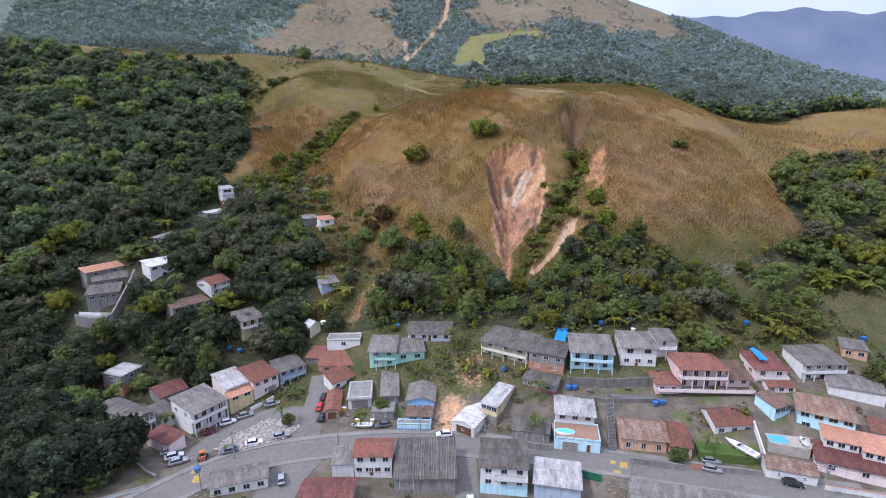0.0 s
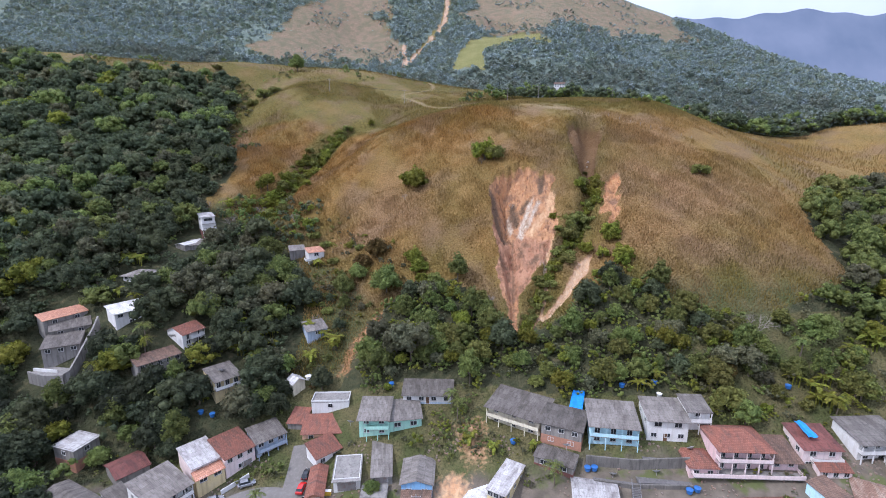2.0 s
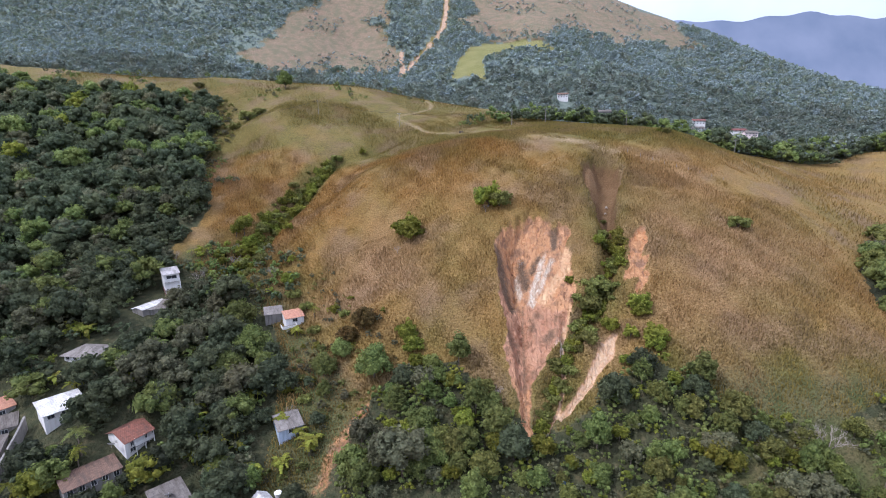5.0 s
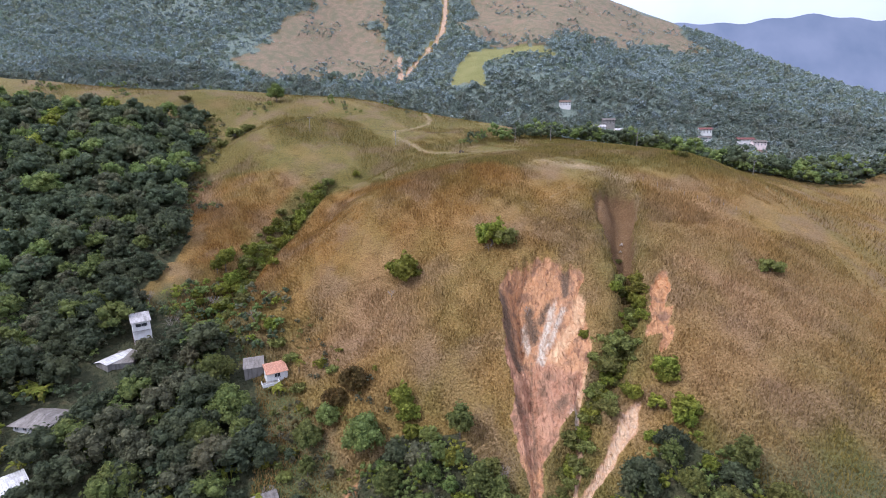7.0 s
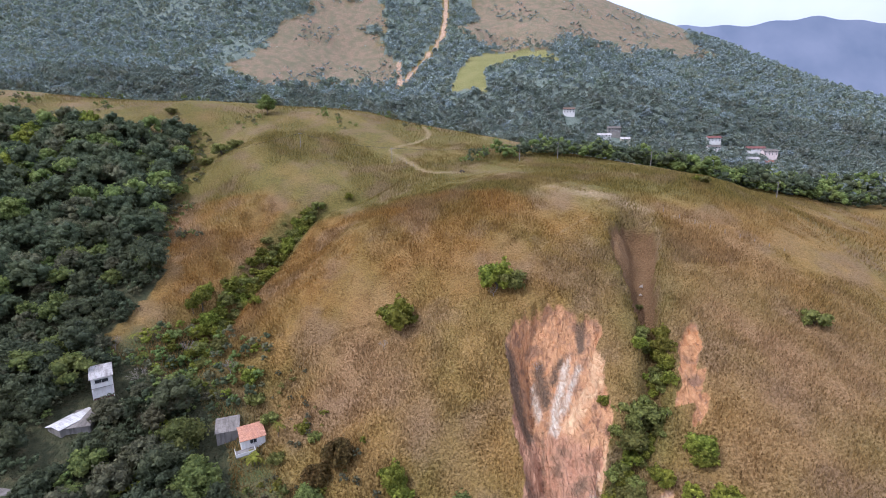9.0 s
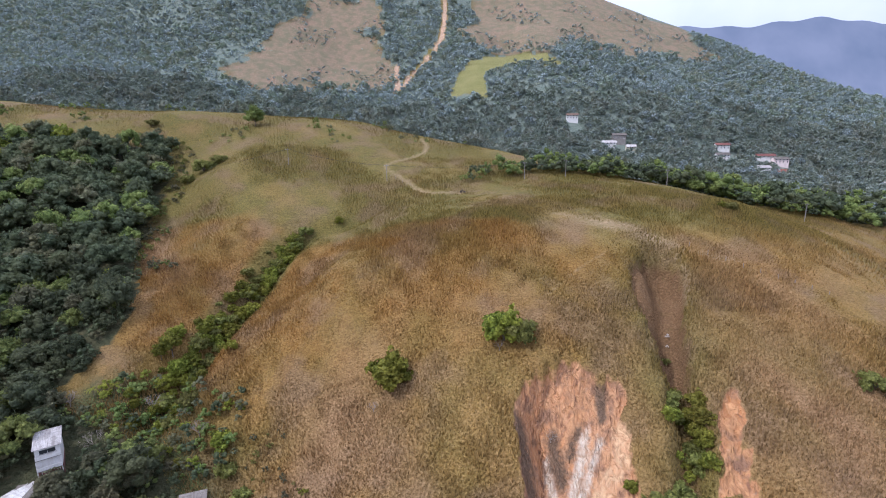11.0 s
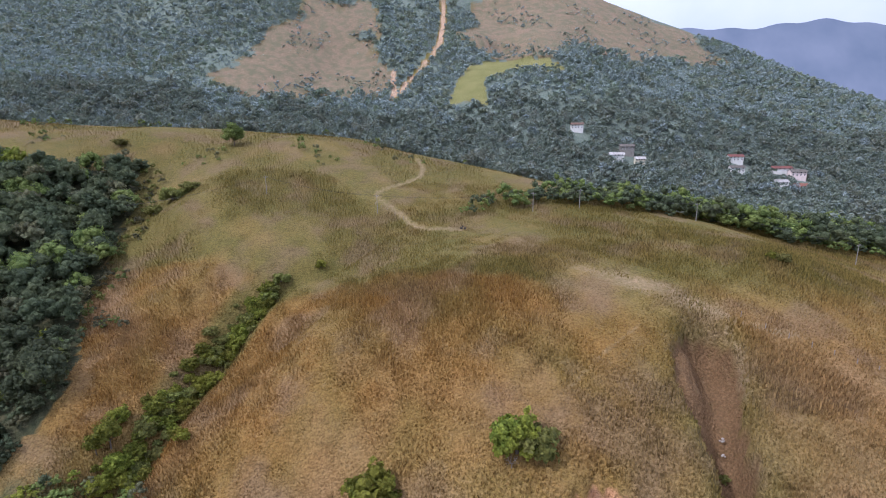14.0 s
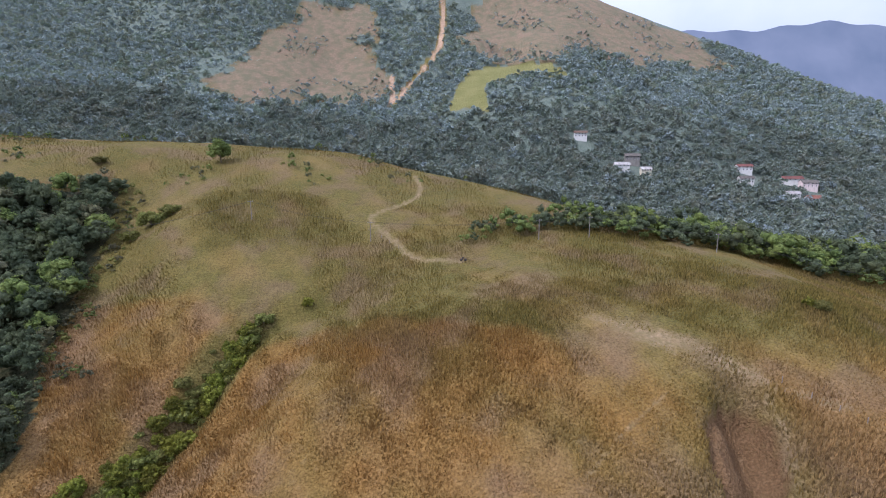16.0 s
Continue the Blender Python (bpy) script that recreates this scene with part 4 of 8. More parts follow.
class Geo:
    """Vertices and faces of one mesh."""

    def __init__(self):
        self.v, self.f = [], []

    def add(self, vs, fs):
        o = len(self.v)
        self.v += [tuple(float(c) for c in p) for p in vs]
        self.f += [[i + o for i in q] for q in fs]
        return self

    def box(self, x0, x1, y0, y1, z0, z1):
        return self.add([(x0, y0, z0), (x1, y0, z0), (x1, y1, z0), (x0, y1, z0), (x0, y0, z1), (x1, y0, z1), (x1, y1, z1), (x0, y1, z1)],
                        [[3, 2, 1, 0], [4, 5, 6, 7], [0, 1, 5, 4], [1, 2, 6, 5], [2, 3, 7, 6], [3, 0, 4, 7]])

    def slab(self, top, thick):
        """A sheet of that thickness under a polygon, counter-clockwise from above."""
        n = len(top)
        vs = list(top) + [(x, y, z - thick) for x, y, z in top]
        return self.add(vs, [list(range(n)), list(range(2 * n - 1, n - 1, -1))] + [[(k + 1) % n, k, n + k, n + (k + 1) % n] for k in range(n)])

    def prism(self, outline, a, b, axis):
        """An outline of (u, z) drawn out from a to b along axis 0 (u is y) or 1 (u is x)."""
        n = len(outline)
        put = (lambda t, u, z: (t, u, z)) if axis == 0 else (lambda t, u, z: (u, t, z))
        vs = [put(a, u, z) for u, z in outline] + [put(b, u, z) for u, z in outline]
        fs = [list(range(n)), list(range(2 * n - 1, n - 1, -1))] + [[(k + 1) % n, k, n + k, n + (k + 1) % n] for k in range(n)]
        if axis == 0:
            fs = [q[::-1] for q in fs]
        return self.add(vs, fs)

    def lattice(self, xs, zs, holes, y0, y1):
        """A flat frame, one connected piece: cells of xs by zs but for the holes (column, row), from y0 to y1."""
        nx_, nz_ = len(xs), len(zs)
        vs = [(x, y, z) for y in (y0, y1) for z in zs for x in xs]
        at = lambda i, j, k: k * nx_ * nz_ + j * nx_ + i
        solid = {(i, j) for i in range(nx_ - 1) for j in range(nz_ - 1)} - set(holes)
        fs = []
        for i, j in sorted(solid):
            a, b, c, d = (i, j), (i + 1, j), (i + 1, j + 1), (i, j + 1)
            fs += [[at(*a, 0), at(*b, 0), at(*c, 0), at(*d, 0)], [at(*d, 1), at(*c, 1), at(*b, 1), at(*a, 1)]]
            for (p, q), (di, dj) in (((b, a), (0, -1)), ((c, b), (1, 0)), ((d, c), (0, 1)), ((a, d), (-1, 0))):
                if (i + di, j + dj) not in solid:
                    fs.append([at(*p, 0), at(*q, 0), at(*q, 1), at(*p, 1)])
        return self.add(vs, fs)

    def lathe(self, profile, sides=14, centre=(0, 0)):
        """A round body from (radius, z) pairs, closed above and below."""
        vs, fs, m = [], [], len(profile)
        for r, z in profile:
            vs += [(centre[0] + r * math.cos(6.2832 * k / sides), centre[1] + r * math.sin(6.2832 * k / sides), z) for k in range(sides)]
        for j in range(m - 1):
            fs += [[j * sides + k, j * sides + (k + 1) % sides, (j + 1) * sides + (k + 1) % sides, (j + 1) * sides + k] for k in range(sides)]
        fs += [list(range(sides))[::-1], list(range((m - 1) * sides, m * sides))]
        return self.add(vs, fs)

    def rod(self, p, q, r, sides=6):
        v, f = tube([p, tuple(0.5 * np.add(p, q)), q], [r, r, r], sides)
        return self.add(v, f)


def part(name, geo, mat, parent, label="", m=None):
    """Links a Geo, or a mesh already made, as one mesh object under a thing or a part."""
    ob = new(name, geo if isinstance(geo, bpy.types.Mesh) else link_mesh(name, geo.v, geo.f, mat))
    ob.parent = parent
    if m is not None:
        ob.matrix_local = m
    if label:
        ob["label"] = label
    return ob


def thing(name, m, label, category, group=""):
    ob = new(name)
    ob.matrix_world = m
    return tagged(ob, label, category, group)


WALL = {
    "white": surface("white_render", (0.72, 0.71, 0.69), (0.63, 0.62, 0.595), 0.5, 0.85, 0.2, (0.54, 0.51, 0.47), 0.2, streak=True),
    "cream": surface("cream_render", (0.72, 0.66, 0.50), (0.62, 0.57, 0.44), 0.5, 0.85, 0.2, (0.42, 0.37, 0.29), 0.2, streak=True),
    "mint": surface("mint_render", (0.36, 0.66, 0.55), (0.44, 0.68, 0.58), 0.5, 0.85, 0.2, (0.28, 0.42, 0.36), 0.2, streak=True),
    "sky": surface("sky_blue_render", (0.46, 0.72, 0.80), (0.56, 0.76, 0.82), 0.5, 0.85, 0.2, (0.40, 0.52, 0.55), 0.2, streak=True),
    "blue": surface("blue_render", (0.22, 0.44, 0.70), (0.30, 0.50, 0.72), 0.5, 0.85, 0.2, (0.20, 0.30, 0.42), 0.2, streak=True),
    "greyblue": surface("grey_blue_render", (0.36, 0.44, 0.56), (0.44, 0.50, 0.58), 0.5, 0.85, 0.2, (0.28, 0.32, 0.36), 0.2, streak=True),
    "pink": surface("pink_render", (0.76, 0.52, 0.52), (0.78, 0.60, 0.59), 0.5, 0.85, 0.2, (0.55, 0.42, 0.40), 0.2, streak=True),
    "blush": surface("blush_render", (0.78, 0.66, 0.64), (0.74, 0.60, 0.57), 0.5, 0.85, 0.2, (0.55, 0.45, 0.42), 0.2, streak=True),
    "orange": surface("orange_render", (0.66, 0.36, 0.22), (0.60, 0.40, 0.28), 0.5, 0.85, 0.2, (0.40, 0.26, 0.18), 0.2, streak=True),
    "yellow": surface("yellow_render", (0.66, 0.54, 0.28), (0.60, 0.50, 0.30), 0.5, 0.85, 0.2, (0.40, 0.32, 0.18), 0.2, streak=True),
    "concrete": surface("raw_concrete", (0.29, 0.27, 0.245), (0.21, 0.198, 0.180), 0.4, 0.9, 0.2, (0.12, 0.11, 0.10), 0.4, streak=True),
    "brick": surface("hollow_brick", (0.44, 0.22, 0.14), (0.38, 0.20, 0.14), 1.2, 0.9, 0.2, (0.26, 0.16, 0.12), 0.4),
    "maroon": surface("maroon_render", (0.17, 0.07, 0.06), (0.22, 0.10, 0.08), 0.5, 0.85, 0.2, (0.12, 0.06, 0.05), 0.2),
}
ROOF = {}
for axis in (0, 1):
    for key, a, b, st, pitch in (
        ("dark", (0.116, 0.102, 0.090), (0.160, 0.142, 0.124), (0.066, 0.057, 0.048), 0.35),
        ("fibre", (0.178, 0.160, 0.143), (0.226, 0.204, 0.182), (0.106, 0.093, 0.081), 0.35),
        ("pale", (0.40, 0.385, 0.37), (0.48, 0.46, 0.44), (0.22, 0.20, 0.19), 0.35),
        ("white", (0.61, 0.60, 0.585), (0.52, 0.51, 0.495), (0.36, 0.34, 0.32), 0.5),
        ("red", (0.29, 0.115, 0.075), (0.24, 0.105, 0.075), (0.13, 0.075, 0.06), 0.24),
        ("brown", (0.20, 0.125, 0.09), (0.25, 0.16, 0.115), (0.11, 0.08, 0.065), 0.24),
        ("maroon", (0.16, 0.06, 0.05), (0.20, 0.08, 0.065), (0.09, 0.045, 0.04), 0.3),
        ("orange", (0.58, 0.28, 0.175), (0.53, 0.28, 0.185), (0.42, 0.21, 0.145), 0.24),
        ("old", (0.285, 0.178, 0.128), (0.225, 0.135, 0.095), (0.36, 0.28, 0.22), 0.24),
    ):
        ROOF[key, axis] = corrugated(f"{key}_roof_{'xy'[axis]}", a, b, pitch, axis, st)
glass_dark, n_, l_, b_ = material("window_glass", 0.3, 0.0, 0.4)
b_.inputs["Base Color"].default_value = (0.018, 0.022, 0.026, 1)
white_paint = surface("white_paint", (0.76, 0.75, 0.73), (0.68, 0.67, 0.65), 1.0, 0.6, 0.3, bump=0.1)
wood_door = surface("wood_door", (0.16, 0.085, 0.045), (0.11, 0.06, 0.035), 2.0, 0.6, 0.3)
steel_door = surface("steel_shutter", (0.30, 0.28, 0.27), (0.22, 0.20, 0.19), 1.0, 0.5, 0.4, (0.20, 0.12, 0.08))
slab_mat = WALL["concrete"]
WINDOWS = {}
FOOTPRINTS = []


def window_meshes(w, h):
    if (w, h) not in WINDOWS:
        t = 0.07
        fr = Geo().lattice([-w / 2, -w / 2 + t, -0.03, 0.03, w / 2 - t, w / 2], [0, t, h - t, h], [(1, 1), (3, 1)], -0.06, 0.02)
        pn = Geo().box(-w / 2 + t, w / 2 - t, -0.025, 0.015, t, h - t)
        sl = Geo().box(-w / 2 - 0.08, w / 2 + 0.08, -0.12, 0.02, -0.07, -0.003)
        WINDOWS[w, h] = (link_mesh("window", fr.v, fr.f, white_paint), link_mesh("pane", pn.v, pn.f, glass_dark), link_mesh("sill", sl.v, sl.f, slab_mat))
    return WINDOWS[w, h]


def face_pose(face, w, d, u, z):
    """Where a fitting sits on the front, left, right or back wall, u metres along it."""
    return {"f": pose(u, -0.004, z), "l": pose(-0.004, u, z, 0, 0, -90), "r": pose(w + 0.004, u, z, 0, 0, 90), "b": pose(u, d + 0.004, z, 0, 0, 180)}[face]


def house(label, a, b, depth, storeys=1, wall="white", roof=("shed_f", 1.0, 0.4, 0.5, "fibre"), sh=2.75, wins=(), balconies=(), doors=(), lower=None, base=None, name="house", group="village houses", trim="white"):
    """A house from the front corners a and b: walls, roof, windows, doors and balconies."""
    w, ang = math.dist(a, b), math.degrees(math.atan2(b[1] - a[1], b[0] - a[0]))
    z0 = base if base is not None else 0.5 * (z_at(*a) + z_at(*b))
    top = thing(name, pose(a[0], a[1], z0, 0, 0, ang), label, "house", group)
    nrm = (-(b[1] - a[1]) / w * depth, (b[0] - a[0]) / w * depth)
    FOOTPRINTS.append([a, b, (b[0] + nrm[0], b[1] + nrm[1]), (a[0] + nrm[0], a[1] + nrm[1])])
    H, D, low = storeys * sh, depth, min(-3.5, min(z_at(*p) for p in FOOTPRINTS[-1]) - z0 - 1)
    kind, rise, o, fo, skin = roof
    g, r, axis = Geo(), Geo(), 0
    if kind in ("gable_x", "shed_f", "shed_b"):
        zf = {"gable_x": lambda y: H + rise * (1 - abs(2 * y / D - 1)), "shed_f": lambda y: H + rise * y / D, "shed_b": lambda y: H + rise * (1 - y / D)}[kind]
        ends = [(0, low), (D, low), (D, zf(D)), (D / 2, zf(D / 2)), (0, zf(0))]
        g.prism(ends, 0, w, 0)
        cuts = [-fo, D / 2, D + o] if kind == "gable_x" else [-fo, D + o]
        r.prism([(y, zf(y) + 0.1) for y in cuts] + [(y, zf(y) + 0.01) for y in cuts[::-1]], -o, w + o, 0)
    elif kind == "gable_y":
        zf = lambda x: H + rise * (1 - abs(2 * x / w - 1))
        g.prism([(0, low), (w, low), (w, H), (w / 2, H + rise), (0, H)], 0, D, 1)
        cuts = [-o, w / 2, w + o]
        r.prism([(x, zf(x) + 0.01) for x in cuts] + [(x, zf(x) + 0.1) for x in cuts[::-1]], -fo, D + o, 1)
        axis = 1
    elif kind == "hip":
        g.box(0, w, 0, D, low, H)
        s = rise / (D / 2)
        e, k = H - s * min(o, fo) + 0.1, D / 2
        p = [(-o, -fo, e), (w + o, -fo, e), (w + o, D + o, e), (-o, D + o, e)]
        if w > D:
            q = [(k, D / 2, H + rise + 0.1), (w - k, D / 2, H + rise + 0.1)]
        else:
            q = [(w / 2, w / 2, H + rise + 0.1), (w / 2, D - w / 2 + 0.01, H + rise + 0.1)]
        tops = [[0, 1, 5, 4], [1, 2, 5], [2, 3, 4, 5], [3, 0, 4]] if w > D else [[0, 1, 4], [1, 2, 5, 4], [2, 3, 5], [3, 0, 4, 5]]
        r.add(p + q + [(px, py, pz - 0.09) for px, py, pz in p + q], tops + [[k + 6 for k in f[::-1]] for f in tops] + [[(k + 1) % 4, k, k + 6, (k + 1) % 4 + 6] for k in range(4)])
    else:  # flat slab with a parapet
        g.box(0, w, 0, D, low, H)
        r.box(-o, w + o, -fo, D + o, H + 0.003, H + 0.14)
        if rise:
            pr, fl = Geo(), Geo().lattice([0, 0.14, w - 0.14, w], [0, 0.14, D - 0.14, D], [(1, 1)], 0, 1)
            pr.add([(px, pz, H + 0.143 if py else H + rise) for px, py, pz in fl.v], fl.f)
            part("parapet", pr, WALL[wall], top)
    part("wall", g, WALL[wall], top)
    part("roof", r, WALL["concrete"] if kind == "flat" and skin == "concrete" else ROOF[skin, axis], top)
    if lower:
        part("plinth", Geo().box(-0.05, w + 0.05, -0.05, D, low, lower[0]), WALL[lower[1]], top)
    for face, storey, count, ww, hh in wins:
        ln = w if face in "fb" else D
        fm, pm, sm = window_meshes(ww, hh)
        for k in range(count):
            m = face_pose(face, w, D, ln * (k + 0.5) / count, (storey - 1) * sh + (1.0 if hh < 1.6 else 0.15))
            win = part("window", fm, None, top, m=m)
            part("pane", pm, None, win)
            part("sill", sm, None, win)
    for face, u, ww, hh, stuff in doors:
        m = face_pose(face, w, D, u * (w if face in "fb" else D), 0.05)
        dr = part("door", Geo().box(-ww / 2, ww / 2, -0.05, 0.02, 0, hh), stuff, top, m=m)
        part("door_frame", Geo().lattice([-ww / 2 - 0.08, -ww / 2 - 0.003, ww / 2 + 0.003, ww / 2 + 0.08], [0, hh + 0.003, hh + 0.08], [(1, 0)], -0.08, 0.02), white_paint, dr)
        part("handle", Geo().box(ww / 2 - 0.2, ww / 2 - 0.1, -0.11, -0.05, 1.0, 1.12), white_paint, dr)
    for storey, u0, u1, out, posts in balconies:
        z = (storey - 1) * sh
        x0, x1 = u0 * w, u1 * w
        bal = part("balcony", Geo().box(x0, x1, -out, -0.003, z - 0.16, z), slab_mat, top)
        rim = [(x0, -out), (x1, -out), (x1, -0.003), (x1 - 0.1, -0.003), (x1 - 0.1, -out + 0.1), (x0 + 0.1, -out + 0.1), (x0 + 0.1, -0.003), (x0, -0.003)]
        part("parapet", Geo().slab([(px, py, z + 0.9) for px, py in rim], 0.897), WALL[trim], bal)
        for k in range(posts):
            x = x0 + (x1 - x0) * k / max(1, posts - 1)
            x = min(max(x, x0 + 0.09), x1 - 0.09)
            part("post", Geo().box(x - 0.09, x + 0.09, -out + 0.103, -out + 0.27, z + 0.003, z + sh - 0.1 - (0.06 * out)), WALL[trim], bal)
            if storey > 1:
                part("post", Geo().box(x - 0.1, x + 0.1, -out + 0.02, -out + 0.22, low, z - 0.165), WALL[trim], bal)
    return top


tank_blue = surface("blue_plastic", (0.03, 0.12, 0.36), (0.05, 0.17, 0.42), 1.0, 0.45, 0.4, bump=0.05)
dish_grey = surface("dish_mesh", (0.34, 0.33, 0.32), (0.42, 0.41, 0.40), 2.0, 0.6, 0.3, bump=0.05)


def water_tank(x, y, z, s=1.0, mat=None, label="round blue plastic water tank with a lid"):
    top = thing("water_tank", pose(x, y, z), label, "water tank", "water tanks")
    m = mat or tank_blue
    body = Geo().lathe([(0.58 * s, 0), (0.62 * s, 0.1 * s), (0.74 * s, 0.85 * s), (0.76 * s, 0.95 * s)], 14)
    part("tank", body, m, top)
    part("lid", Geo().lathe([(0.80 * s, 0.955 * s), (0.80 * s, 1.02 * s), (0.3 * s, 1.14 * s), (0.1 * s, 1.16 * s)], 14), m, top)


def dish(x, y, z, turn, s=1.0):
    top = thing("satellite_dish", pose(x, y, z, 0, 0, turn), "round grey mesh satellite dish on a short mast", "satellite dish", "satellite dishes")
    part("mast", Geo().rod((0, 0, -0.3), (0, 0, 0.7 * s), 0.05), dish_grey, top)
    bowl = Geo().lathe([(0.05 * s, 0), (0.45 * s, 0.07 * s), (0.85 * s, 0.26 * s), (1.05 * s, 0.42 * s), (1.08 * s, 0.45 * s), (1.02 * s, 0.43 * s), (0.4 * s, 0.10 * s)], 16)
    part("bowl", bowl, dish_grey, top, m=pose(0, 0, 0.7 * s, 38, 0, 0))
    part("feed", Geo().rod((0, 0, 0.05), (0, 0, 0.75 * s), 0.03), dish_grey, top, m=pose(0, 0, 0.7 * s, 38, 0, 0))


# ---- vehicles ----
rubber = surface("tyre_rubber", (0.02, 0.02, 0.02), (0.03, 0.03, 0.03), 3, 0.8, 0.3, bump=0.1)
rim_mat = surface("wheel_rim", (0.5, 0.5, 0.5), (0.42, 0.42, 0.42), 3, 0.35, 0.5, bump=0, metal=0.6)
lamp_red, n_, l_, b_ = material("tail_lamp", 0.2)
b_.inputs["Base Color"].default_value = (0.35, 0.02, 0.02, 1)
lamp_clear, n_, l_, b_ = material("headlamp", 0.1, 0.0, 0.6)
b_.inputs["Base Color"].default_value = (0.6, 0.6, 0.58, 1)
CAR_PAINT = {
    "white": surface("car_white", (0.74, 0.74, 0.74), (0.70, 0.70, 0.70), 1, 0.25, 0.6, bump=0),
    "silver": surface("car_silver", (0.42, 0.43, 0.45), (0.38, 0.39, 0.41), 1, 0.25, 0.6, bump=0, metal=0.5),
    "black": surface("car_black", (0.015, 0.015, 0.017), (0.02, 0.02, 0.02), 1, 0.2, 0.6, bump=0),
    "maroon": surface("car_maroon", (0.10, 0.02, 0.02), (0.13, 0.03, 0.025), 1, 0.25, 0.6, bump=0),
    "red": surface("car_red", (0.55, 0.02, 0.02), (0.5, 0.03, 0.02), 1, 0.25, 0.6, bump=0),
    "grey": surface("car_grey", (0.16, 0.17, 0.19), (0.14, 0.15, 0.17), 1, 0.25, 0.6, bump=0, metal=0.4),
}


def loft(sections):
    """A body through rings of equal length."""
    g, m = Geo(), len(sections[0])
    vs = [p for s in sections for p in s]
    fs = [[j * m + k, j * m + (k + 1) % m, (j + 1) * m + (k + 1) % m, (j + 1) * m + k] for j in range(len(sections) - 1) for k in range(m)]
    fs += [list(range(m))[::-1], list(range((len(sections) - 1) * m, len(sections) * m))]
    return g.add(vs, fs)


def car(x, y, heading, paint, label, long=4.2, tall=1.45, z=None):
    """A parked car, nose along its own +x: lower body, glasshouse, roof panel, wheels, lamps."""
    top = thing("car", pose(x, y, (z_at(x, y) + 0.05) if z is None else z, 0, 0, heading), label, "car", "parked cars")
    L, wd = long / 2, 0.86
    prof = [(-L, 0.45, 0.80, 0.90), (-L + 0.12, 0.30, 0.92, 0.97), (-L + 0.7, 0.24, 0.96, 1.0), (0.2, 0.22, 0.95, 1.0), (L - 1.1, 0.22, 0.92, 1.0), (L - 0.35, 0.26, 0.78, 0.95), (L, 0.42, 0.62, 0.80)]
    secs = []
    for px, lo, hi, k in prof:
        q = wd * k
        secs.append([(px, -q, lo + 0.08), (px, -q * 0.9, lo), (px, q * 0.9, lo), (px, q, lo + 0.08), (px, q, hi - 0.12), (px, q * 0.86, hi), (px, -q * 0.86, hi), (px, -q, hi - 0.12)])
    part("body", loft(secs), CAR_PAINT[paint], top)
    cab = []
    for px, hi in ((-L + 0.35, 0.93), (-L + 0.75, tall - 0.06), (-0.2, tall - 0.03), (0.35, tall - 0.08), (L - 1.15, 0.93)):
        f = (hi - 0.9) / (tall - 0.9)
        q0, q1 = wd * 0.92, wd * (0.92 - 0.18 * f)
        cab.append([(px, -q0, 0.88), (px, q0, 0.88), (px, q1, hi), (px, -q1, hi)])
    part("glasshouse", loft(cab), glass_dark, top)
    part("roof_panel", loft([[(px, -0.64, hi), (px, 0.64, hi), (px, 0.60, hi + 0.05), (px, -0.60, hi + 0.05)] for px, hi in ((-L + 0.72, tall - 0.05), (-0.2, tall - 0.02), (0.42, tall - 0.07))]), CAR_PAINT[paint], top)
    for sx in (-L + 0.78, L - 0.82):
        for sy in (-1, 1):
            ring = Geo().lathe([(0.30, -0.1), (0.32, -0.06), (0.32, 0.06), (0.30, 0.1)], 14)
            wh = part("wheel", ring, rubber, top, m=pose(sx, sy * 0.76, 0.31, 90, 0, 0))
            part("rim", Geo().lathe([(0.2, -0.108), (0.2, 0.108)], 10), rim_mat, wh)
    for sy in (-1, 1):
        part("headlamp", Geo().box(L - 0.16, L - 0.01, sy * 0.52 - 0.16, sy * 0.52 + 0.16, 0.56, 0.68), lamp_clear, top)
        part("tail_lamp", Geo().box(-L - 0.015, -L + 0.12, sy * 0.62 - 0.13, sy * 0.62 + 0.13, 0.66, 0.84), lamp_red, top)
    return top


hull_white = surface("gelcoat", (0.74, 0.73, 0.70), (0.66, 0.65, 0.62), 0.8, 0.4, 0.5, (0.45, 0.42, 0.38), 0.05)
deck_grey = surface("deck", (0.45, 0.45, 0.44), (0.36, 0.36, 0.35), 1.0, 0.7, 0.3)


